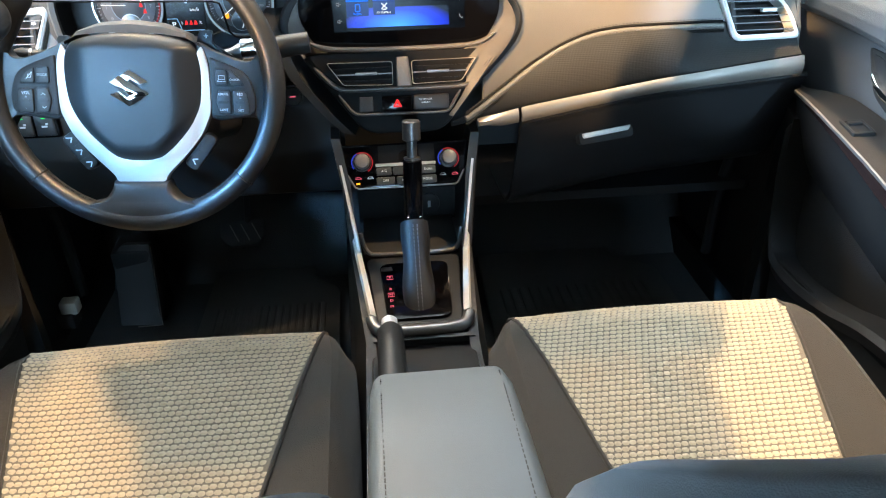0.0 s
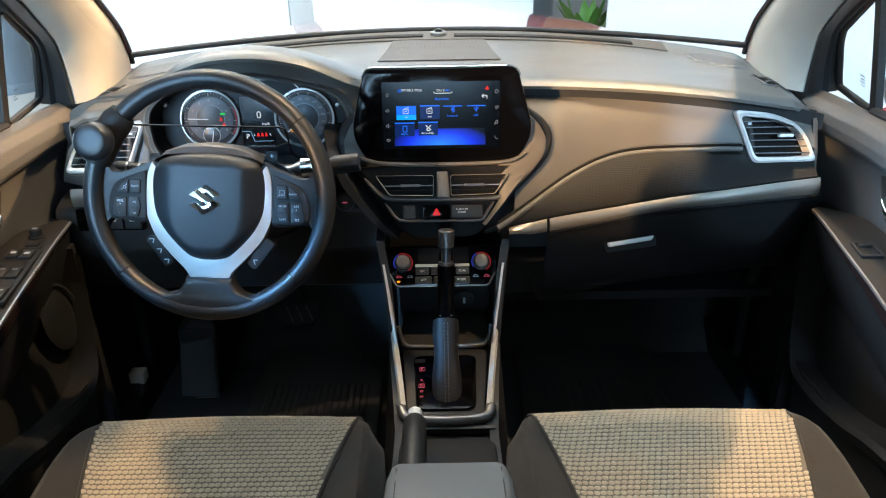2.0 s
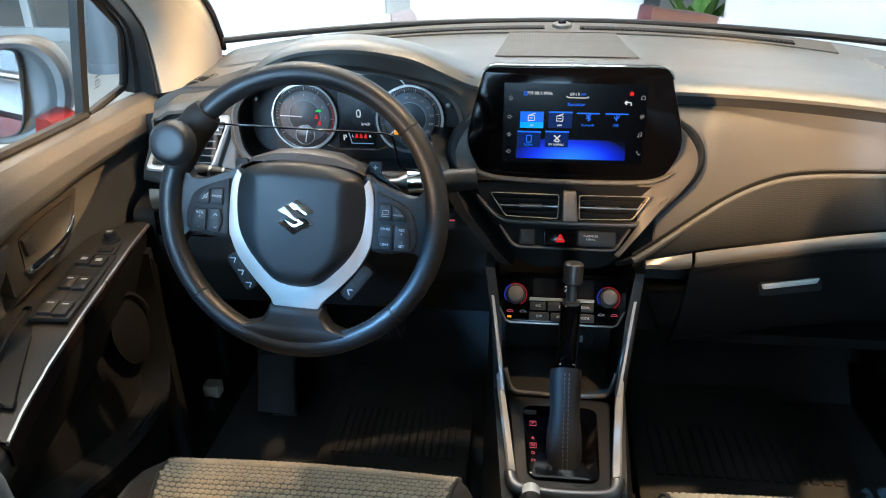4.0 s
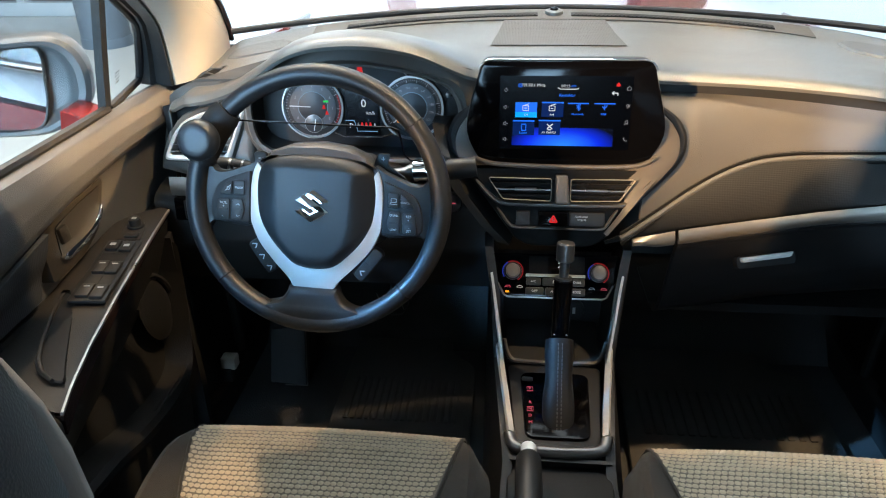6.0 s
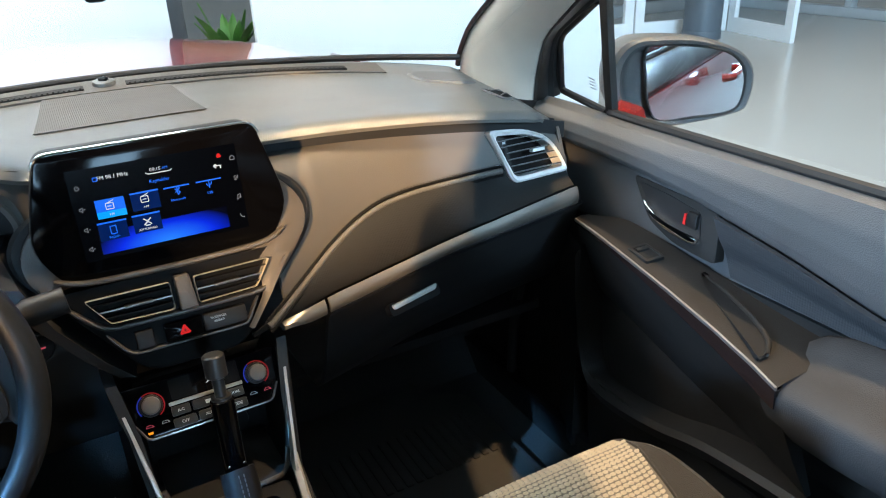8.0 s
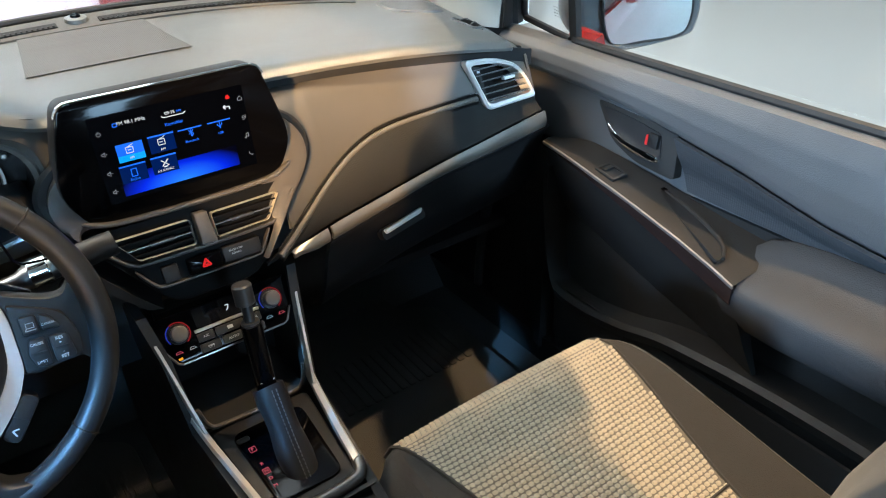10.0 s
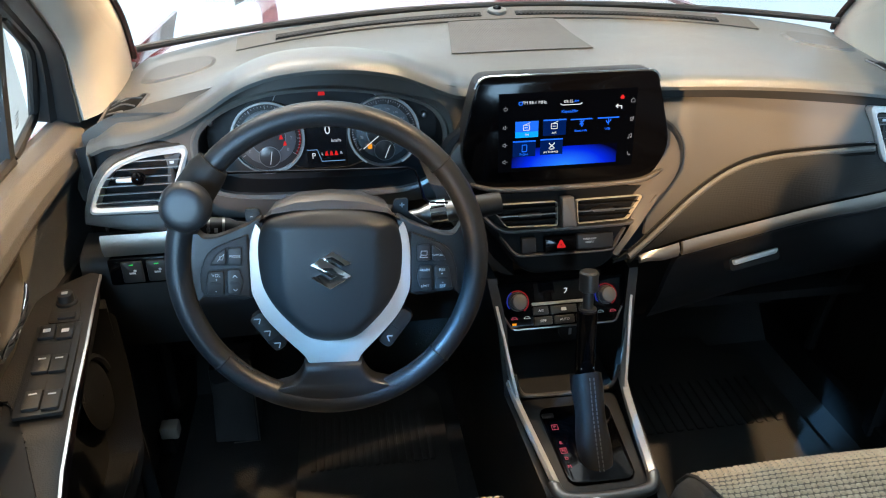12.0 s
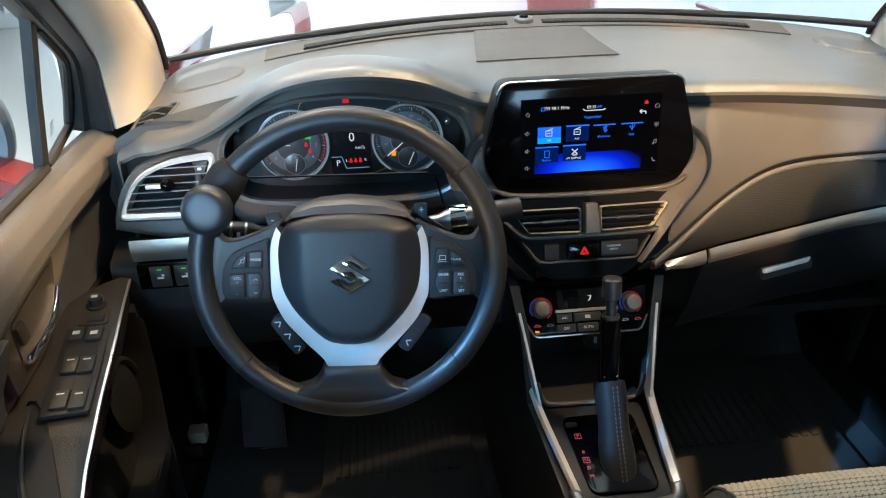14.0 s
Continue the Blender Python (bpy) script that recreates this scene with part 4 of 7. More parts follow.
    part("hazard_triangle", join(line(pl, [(-0.0165, -0.0378), (-0.0045, -0.0378), (-0.0105, -0.0272), (-0.0165, -0.0378)], 0.0022, 0.0109, 0.0118), line(pl, [(-0.0135, -0.0358), (-0.0075, -0.0358), (-0.0105, -0.0307), (-0.0135, -0.0358)], 0.0012, 0.0109, 0.0118)), REDGLOW, h, "red warning triangle")
    a = part("airbag_light_panel", slab(pl, rounded(rect(0.056, 0.0230, 0.0430, -0.0328), 0.002), 0.0, 0.010, 0.002), BLACK, c)
    part("lettering", join(written("PASSENGER", pl, 0.034, -0.0285, 0.0040, 0.0105), written("AIRBAG", pl, 0.034, -0.0335, 0.0040, 0.0105)), GRAPHIC, a)
    # two centre outlets
    for s in (1, -1):
        out = [(s * 0.0148, 0.0312), (s * 0.1165, 0.0320), (s * 0.0925, -0.0025), (s * 0.0152, -0.0045)]
        outer = rounded(out, 0.004)
        cx, cy = s * 0.060, 0.014
        inner2 = [(cx + (x - cx) * 0.985, cy + (y - cy) * 0.965) for x, y in outer]
        louvre_vent("centre_air_vent", pl.moved(0, 0, 0.003), outer, inner2, "slanted black centre air vent with level blades", (s * 0.056, 0.014), (0.0135, 0.0235, 0.005), 0, False)
    part("vent_divider", slab(pl, rounded([(-0.0095, -0.0085), (0.0140, -0.0085), (0.0095, 0.0375), (-0.0090, 0.0375)], 0.002), 0.0, 0.017, 0.004), SOFT, c, "brown-grey block between the vents")


centre_stack()


def touch_screen():
    t = thing("touch_screen", (0, 1.14, 1.05), "black glass car touchscreen showing a blue source menu", "touchscreen")
    pl = Plane((0, 1.128, 1.058), (1, 0.0, 0), (0, 0.10, 1))
    poly = rounded([(-0.128, 0.083), (0.130, 0.083), (0.148, 0.02), (0.160, -0.030), (0.130, -0.080), (-0.128, -0.080), (-0.156, -0.030), (-0.146, 0.02)], [0.016, 0.016, 0.05, 0.03, 0.02, 0.02, 0.03, 0.05])
    part("housing", slab(pl, [(x * 1.01, y * 1.015) for x, y in poly], -0.045, -0.002, 0.004), BLACK, t)
    part("glass", slab(pl, poly, -0.004, 0.002, 0.002), GLOSS, t, "glossy black glass face")
    part("chrome_edge", tube([pl.at(x * 1.010, y * 1.014, -0.001) for x, y in poly if y > 0.045], 0.0020, 8), CHROME, t)
    W, H = 0.00040, 0.000415

    def P(px, py):
        return ((px - 614) * W, (298 - py) * H)

    screen = material("dark_lit_display", (0.005, 0.006, 0.011), 0.15, vary=0, emit=0.10, spec=0.25)
    d = part("display", slab(pl, [P(362, 152), P(362, 428), P(868, 428), P(868, 152)], 0.0015, 0.0024), screen, t, "lit display area")
    # glow along the foot of the menu: blue, brightest at its middle
    glow = bpy.data.materials.new("blue_menu_glow")
    glow.use_nodes = True
    nt = glow.node_tree
    b = nt.nodes["Principled BSDF"]
    b.inputs["Base Color"].default_value = (0.0, 0.0, 0.0, 1)
    b.inputs["Roughness"].default_value = 0.2
    b.inputs["Specular IOR Level"].default_value = 0.2
    co, sp, ra = (nt.nodes.new("ShaderNode" + k) for k in ("TexCoord", "Mapping", "ValToRGB"))
    gr = nt.nodes.new("ShaderNodeTexGradient")
    gr.gradient_type = "SPHERICAL"
    c0 = pl.at(*P(612, 412))
    sp.vector_type = "TEXTURE"
    sp.inputs["Location"].default_value = c0
    sp.inputs["Scale"].default_value = (0.088, 1.0, 0.036)
    ra.color_ramp.elements[0].color = (0.0, 0.0, 0.006, 1)
    ra.color_ramp.elements[1].color = (0.02, 0.22, 1.0, 1)
    e = ra.color_ramp.elements.new(0.35)
    e.color = (0.0, 0.02, 0.75, 1)
    nt.links.new(co.outputs["Object"], sp.inputs[0])
    nt.links.new(sp.outputs[0], gr.inputs[0])
    nt.links.new(gr.outputs["Fac"], ra.inputs[0])
    nt.links.new(ra.outputs[0], b.inputs["Emission Color"])
    b.inputs["Emission Strength"].default_value = 1.0
    part("menu_glow", slab(pl, [P(412, 345), P(412, 414), P(806, 414), P(806, 345)], 0.002, 0.0027), glow, d)
    CYANTILE = material("bright_blue_lit_tile", (0.0, 0.36, 1.0), 0.5, vary=0, emit=0.95)
    for px, py, top in ((465, 278, 1), (567, 276, 1), (457, 346, 0), (558, 344, 1)):
        part("tile", slab(pl, [P(px - 42, py - 28), P(px - 42, py + 28), P(px + 42, py + 28), P(px + 42, py - 28)], 0.0022, 0.0031), BLUEGLOW if (px, py) == (465, 278) else material("dark_blue_tile", (0.0, 0.012, 0.10), 0.2, vary=0, emit=0.8, spec=0.2), d)
        if (px, py) == (465, 278):
            part("tile_glow", slab(pl, [P(px - 42, py + 8), P(px - 42, py + 28), P(px + 42, py + 28), P(px + 42, py + 8)], 0.0031, 0.0033), CYANTILE, d)
        part("tile_edge", slab(pl, [P(px - 42, py - 29), P(px - 42, py - 24), P(px + 42, py - 24), P(px + 42, py - 29)], 0.0031, 0.0034), BLUEGLOW, d)
    for px in (665, 766):
        part("tile_edge", slab(pl, [P(px - 40, 250), P(px - 40, 254), P(px + 40, 254), P(px + 40, 250)], 0.0022, 0.003), BLUEGLOW, d)

    def word(text, px, py, size, mat, h=0.0034):
        x, y = P(px, py)
        part("lettering", written(text, pl, x, y, size, h), mat, d)

    word("FM 98.1 MHz", 490, 186, 0.0066, PALEGLOW)
    word("09:15", 614, 188, 0.0062, PALEGLOW)
    word("AM", 643, 188, 0.0048, BLUEGLOW)
    word("Kaynaklar", 620, 222, 0.0062, BLUEGLOW)
    word("FM", 465, 297, 0.0046, PALEGLOW)
    word("AM", 565, 295, 0.0046, PALEGLOW)
    word("Bluetooth", 664, 292, 0.0046, BLUEGLOW)
    word("USB", 764, 291, 0.0046, BLUEGLOW)
    word("Bağlan", 456, 365, 0.0046, BLUEGLOW)
    word("AV KAPALI", 556, 363, 0.0046, PALEGLOW)

    def mark(mat, w, *strokes):
        part("icon", join(*[line(pl, [P(*q) for q in s], w, 0.0033, 0.0039) for s in strokes]), mat, d)

    for px in (465, 567):
        mark(PALEGLOW, 0.0009, [(px - 13, 262), (px + 9, 262), (px + 9, 280), (px - 13, 280), (px - 13, 262)], [(px - 10, 262), (px + 12, 254)], [(px - 8, 271), (px + 3, 271)])
    mark(BLUEGLOW, 0.0011, [(658, 258), (674, 270), (666, 278), (666, 250), (674, 258), (658, 270)])
    mark(BLUEGLOW, 0.0011, [(766, 276), (766, 250)], [(766, 272), (758, 264), (758, 260)], [(766, 268), (774, 262), (774, 256)])
    mark(BLUEGLOW, 0.0011, [(449, 332), (466, 332), (466, 356), (449, 356), (449, 332)])
    mark(PALEGLOW, 0.0014, [(548, 330), (570, 350)], [(570, 330), (548, 350)], [(552, 352), (566, 352)])
    mark(PALEGLOW, 0.0011, [(584, 194), (592, 199), (656, 199), (664, 194)])
    mark(PALEGLOW, 0.0013, [(812, 222), (812, 212), (792, 212)], [(798, 206), (790, 212), (798, 219)])
    mark(REDGLOW, 0.0022, [(806, 185), (818, 185), (812, 175), (806, 185)])
    mark(BLUEGLOW, 0.001, [(434, 182), (446, 182), (446, 192), (434, 192), (434, 182)])
    def ringed(px, py, r, a0=0, a1=360):
        return [(px + r * math.cos(radians(t)), py - r * math.sin(radians(t))) for t in np.linspace(a0, a1, 14)]

    mark(DIMGLOW, 0.0006, ringed(386, 204, 6, 120, 420), [(386, 195), (386, 203)])
    for py, sign in ((268, 1), (330, 0), (390, 0)):
        mark(DIMGLOW, 0.0006, [(378, py - 3), (382, py - 3), (387, py - 7), (387, py + 7), (382, py + 3), (378, py + 3), (378, py - 3)], [(390, py), (395, py)])
    mark(DIMGLOW, 0.0006, [(846, 201), (846, 193), (853, 187), (860, 193), (860, 201), (846, 201)])
    mark(DIMGLOW, 0.0006, ringed(852, 258, 4), [(848, 266), (857, 266)], [(860, 252), (860, 264)])
    mark(DIMGLOW, 0.0006, [(849, 328), (849, 316), (858, 313), (858, 325)], ringed(847, 328, 2), ringed(856, 325, 2))
    mark(DIMGLOW, 0.0008, [(848, 378), (847, 383), (851, 389), (857, 392), (859, 388)])


touch_screen()


# ---- driver's side of the dash ----
def driver_panels():
    p = thing("driver_dash_panel", (-0.42, 1.2, 0.85), "dark grey driver-side dash panels with black knee panel", "dash panel", kind="structure")
    # surround of the instruments, open in its middle
    inner = [(-0.532, 1.030), (-0.514, 1.074), (-0.447, 1.108), (-0.353, 1.118), (-0.259, 1.107), (-0.187, 1.080), (-0.170, 1.023), (-0.212, 0.960), (-0.361, 0.956), (-0.506, 0.968)]
    outer = [(-0.715, 1.015), (-0.700, 1.050), (-0.60, 1.085), (-0.353, 1.128), (-0.20, 1.112), (-0.135, 1.09), (-0.135, 1.0), (-0.135, 0.905), (-0.361, 0.898), (-0.715, 0.915)]
    a = spline([(x, 1.196, z) for x, z in inner], 5, True)
    def tucked(x, z):
        lip = smooth(1.0, 1.08, z) * smooth(-0.60, -0.53, x)
        y, high = 1.228 + 0.05 * smooth(-0.54, -0.60, x), pad_z(x, front_y(x) + 0.03) - 0.013
        return (x, y + (front_y(x) + 0.014 - y) * lip, z + (high - z) * lip)

    o = spline([tucked(x, z) for x, z in outer], 5, True)
    m = [q.lerp(r, 0.35) + Vector((0, -0.014 + 0.03 * smooth(-0.53, -0.56, q.lerp(r, 0.35).x), 0)) for q, r in zip(a, o)]
    part("instrument_surround", loft([o, m, a, [q + Vector((0, 0.012, 0)) for q in a]], cap=False), SOFT, p, "dark grey surround of the instruments")
    back = spline([(x * 1.0, 1.252, z) for x, z in [(-0.527, 1.030), (-0.510, 1.069), (-0.447, 1.099), (-0.353, 1.109), (-0.259, 1.098), (-0.190, 1.074), (-0.175, 1.023), (-0.215, 0.967), (-0.361, 0.962), (-0.503, 0.974)]], 5, True)
    part("instrument_shroud", loft([[q + Vector((0, -0.002, 0)) for q in a], [q.lerp(r, 0.5) for q, r in zip(a, back)], back], cap=False), BLACK, p, "black inner shroud of the instruments")
    mid_a = sum(a, Vector()) / len(a)
    out_a = [q + (q - mid_a).normalized() * 0.009 for q in a]
    in_a = [q - (q - mid_a).normalized() * 0.002 for q in a]
    part("instrument_bezel", loft([[q + Vector((0, -0.001, 0)) for q in out_a], [q.lerp(r, 0.4) + Vector((0, -0.006, 0)) for q, r in zip(out_a, in_a)], [q + Vector((0, -0.003, 0)) for q in in_a], [q + Vector((0, 0.006, 0)) for q in in_a]], cap=False), BEZEL, p, "satin grey bezel round the instruments")
    X = across(-0.722, -0.10)

    def knee(u, v):
        x = X(u)
        prof = [(0, 1.225, 0.90), (0.10, 1.195, 0.897), (0.22, 1.168, 0.888), (0.3, 1.16, 0.878), (0.6, 1.155, 0.80), (0.85, 1.19, 0.70), (1.0, 1.35, 0.66)]
        return (x, lerp([(q[0], q[1]) for q in prof], v), lerp([(q[0], q[2]) for q in prof], v))

    part("knee_panel", grid(knee, 24, 30, 0.006), BLACK, p)
    part("lower_strip", grid(lambda u, v: (-0.684 + 0.18 * u, 1.164 - 0.004 * math.sin(math.pi * v), 0.925 - 0.032 * v), 12, 5, 0.005), STRIP, p, "satin grey trim strip")
    pl = Plane((-0.618, 1.154, 0.868), (1, 0, 0), (0, 0.1, 1))
    sw = part("switch_panel", slab(pl, rounded(rect(0.125, 0.042), 0.004), -0.01, 0.004, 0.002), GLOSS, p)
    for x in (-0.028, 0.008, 0.042):
        part("switch", slab(pl, rounded(rect(0.030, 0.034, x, 0), 0.002), 0.003, 0.008, 0.002), BLACK, sw)
        part("indicator", slab(pl, rect(0.006, 0.0014, x, 0.0125), 0.0078, 0.0086), GREENGLOW, sw)
        part("print", join(slab(pl, rect(0.009, 0.0028, x, -0.001), 0.0078, 0.0084), slab(pl, rect(0.004, 0.003, x + 0.004, 0.003), 0.0078, 0.0084)), GRAPHIC, sw)
    # start button beside the column
    pl = Plane((-0.176, 1.125, 0.905), (1, 0.1, 0), (0, 0.3, 1))
    b = part("start_button", disc(pl, 0, 0, 0.015, -0.02, 0.006, 0.003), BLACK, p, "round start button")
    part("button_ring", ring(pl, 0, 0, 0.018, 0.0155, -0.01, 0.006), BLACK, b)
    part("button_mark", slab(pl, rect(0.009, 0.002, 0, 0.0), 0.006, 0.0066), PINKGLOW, b)
    # shoulder of trim that runs from the instruments down to the console
    part("console_shoulder", loft([[(x, y, z), (x + 0.02, y - 0.004, z - 0.004), (x + 0.03, y + 0.05, z), (x, y + 0.05, z)] for x, y, z in ((-0.215, 1.19, 1.02), (-0.200, 1.13, 0.99), (-0.175, 1.105, 0.94), (-0.13, 1.09, 0.885), (-0.10, 1.085, 0.855))]), BLACK, p)


driver_panels()


def instrument_cluster():
    c = thing("instrument_cluster", (-0.35, 1.26, 1.03), "car instrument cluster with two lit round dials", "instruments")
    pl = Plane((-0.348, 1.252, 1.03), (1, 0, 0), (0, 0.12, 1))
    poly = [(x + 0.348, z - 1.03) for x, z in [(-0.53, 1.03), (-0.512, 1.072), (-0.447, 1.103), (-0.353, 1.113), (-0.259, 1.102), (-0.188, 1.077), (-0.172, 1.023), (-0.212, 0.963), (-0.361, 0.958), (-0.506, 0.970)]]
    face = [(q.x, q.y) for q in spline([(x, y, 0) for x, y in poly], 4, True)]
    part("face", slab(pl, face, -0.02, 0.0), material("matt_black_dial_face", (0.005, 0.005, 0.006), 0.5, spec=0.25), c)
    for gx, kind in ((-0.087, 0), (0.091, 1)):
        g = part("dial", disc(pl, gx, 0.0, 0.053, 0.0, 0.004, 0.001, 48), material("dark_grey_dial", (0.02, 0.022, 0.025), 0.5, spec=0.25), c, "rev counter dial" if not kind else "speedometer dial")
        part("dial_ring", ring(pl, gx, 0, 0.0555, 0.0530, 0.0, 0.010, 56), STEEL, g)
        part("rim_arc", ring(pl, gx, 0, 0.0528, 0.0516, 0.004, 0.0050, 56), STEEL, g)
        for a0, a1 in (((-70, 95),) if kind == 0 else ((-62, 62), (158, 238))):
            part("lit_arc", ring(pl, gx, 0, 0.0562, 0.0530, 0.0095, 0.0106, 40, a0, a1), PALEARC, g, "pale blue lit arc")
        part("number_band", disc(pl, gx, 0, 0.0425, 0.004, 0.0048, 0.0004, 48), DIALBAND, g, "grey number band of the dial")
        part("inner_disc", disc(pl, gx, 0, 0.0265, 0.0046, 0.0054, 0.0004, 40), DIALCORE, g)
        part("inner_line", ring(pl, gx, 0, 0.0272, 0.0264, 0.0050, 0.0058, 40), PALEARC, g)
        n = 9 if kind == 0 else 12
        ticks, nums = [], []
        for k in range(n * 5 - 4):
            a = radians(215 - 250 * k / (n * 5 - 5))
            r0 = 0.044 if k % 5 == 0 else 0.047
            ticks.append(line(pl, [(gx + r0 * math.cos(a), r0 * math.sin(a)), (gx + 0.0495 * math.cos(a), 0.0495 * math.sin(a))], 0.0010 if k % 5 == 0 else 0.0006, 0.0042, 0.0048))
        for k in range(n):
            a = radians(215 - 250 * k / (n - 1))
            nums.append(written(str(k) if kind == 0 else str(20 * k), pl, gx + 0.0352 * math.cos(a), 0.0352 * math.sin(a), 0.0072 if kind == 0 else 0.0054, 0.0049))
        part("scale", join(*ticks), DIMGLOW, g)
        part("number_print", join(*nums), DIMGLOW, g)
        if kind == 0:
            part("red_zone", ring(pl, gx, 0, 0.0500, 0.0478, 0.0043, 0.0046, 20, -35, 25), DIMRED, g)
        a = radians(178 if kind == 0 else 218)
        part("needle", line(pl, [(gx + 0.004 * math.cos(a), 0.004 * math.sin(a)), (gx + 0.042 * math.cos(a), 0.042 * math.sin(a))], 0.0012, 0.006, 0.0075), PALEGLOW, g)
        sub = part("small_dial", disc(pl, gx, -0.030, 0.016, 0.0052, 0.0062, 0.0005), material("dark_small_dial", (0.02, 0.021, 0.023), 0.3), g)
        part("small_ring", ring(pl, gx, -0.030, 0.0165, 0.0157, 0.005, 0.0068, 30), STEEL, sub)
        part("small_needle", line(pl, [(gx, -0.042), (gx + (0.004 if kind == 0 else 0.009), -0.022)], 0.0011, 0.0064, 0.0074), PALEGLOW, sub)
    part("green_lamp", slab(pl, rounded(rect(0.009, 0.0032, -0.063, 0.010), 0.001), 0.005, 0.0062), GREENGLOW, c)
    for x, y in ((-0.067, 0.0), (-0.062, -0.010)):
        part("red_lamp", slab(pl, [(x - 0.0030, y - 0.0034), (x + 0.0030, y - 0.0034), (x + 0.0012, y + 0.0036), (x - 0.0012, y + 0.0036)], 0.005, 0.0062), REDGLOW, c)
    part("amber_lamp", slab(pl, rounded(rect(0.007, 0.008, 0.068, -0.022), 0.001), 0.0062, 0.0074), AMBERGLOW, c)
    part("belt_lamp", slab(pl, [(-0.006, 0.060), (0.005, 0.060), (0.003, 0.072), (-0.004, 0.072)], 0.0, 0.002), REDGLOW, c)
    m = part("middle_display", slab(pl, rounded(rect(0.062, 0.094, 0.001, -0.006), 0.003), 0.0, 0.0015), material("dark_cluster_display", (0.006, 0.007, 0.009), 0.15, vary=0), c)
    part("readout", written("0", pl, 0.004, 0.006, 0.020, 0.002), PALEGLOW, m)
    part("unit", written("km/h", pl, 0.016, -0.0105, 0.0074, 0.002), PALEGLOW, m)
    part("gear_letter", written("P", pl, -0.020, -0.034, 0.013, 0.002), PALEGLOW, m)
    part("belt_row", join(*[slab(pl, [(0.0075 * k - 0.0028, -0.034), (0.0075 * k + 0.0028, -0.034), (0.0075 * k + 0.0010, -0.0272), (0.0075 * k - 0.0010, -0.0272)], 0.0015, 0.0026) for k in range(3)]), REDGLOW, m)
    part("belt_letters", join(written("L", pl, -0.0065, -0.031, 0.006, 0.002), written("R", pl, 0.023, -0.031, 0.006, 0.002)), PALEGLOW, m)
    part("display_line", line(pl, [(-0.03, -0.024), (-0.014, -0.024), (-0.008, -0.043), (0.028, -0.043)], 0.0008, 0.0015, 0.0024), CYANGLOW, m)
    part("lower_trim", line(pl, [(-0.05, -0.046), (-0.032, -0.053), (0.034, -0.053), (0.055, -0.046)], 0.002, 0.0, 0.004), CHROME, c)
    part("upper_line", line(pl, [(-0.075, 0.052), (-0.07, 0.063), (-0.05, 0.071), (0.05, 0.071), (0.075, 0.063), (0.085, 0.052)], 0.0014, 0.0, 0.002), STEEL, c)
    for x, y in ((-0.168, 0.028), (0.155, 0.024)):
        part("reset_stalk", disc(pl, x, y, 0.0045, 0.0, 0.012, 0.002, 14), STEEL, c)


instrument_cluster()

WC = Plane((-0.344, 0.906, 1.0), (1, 0, 0), (0, 0.29, 0.957))
WR, WT = 0.1715, 0.0135


WW = WC.moved(0, 0, 0, -3.3)


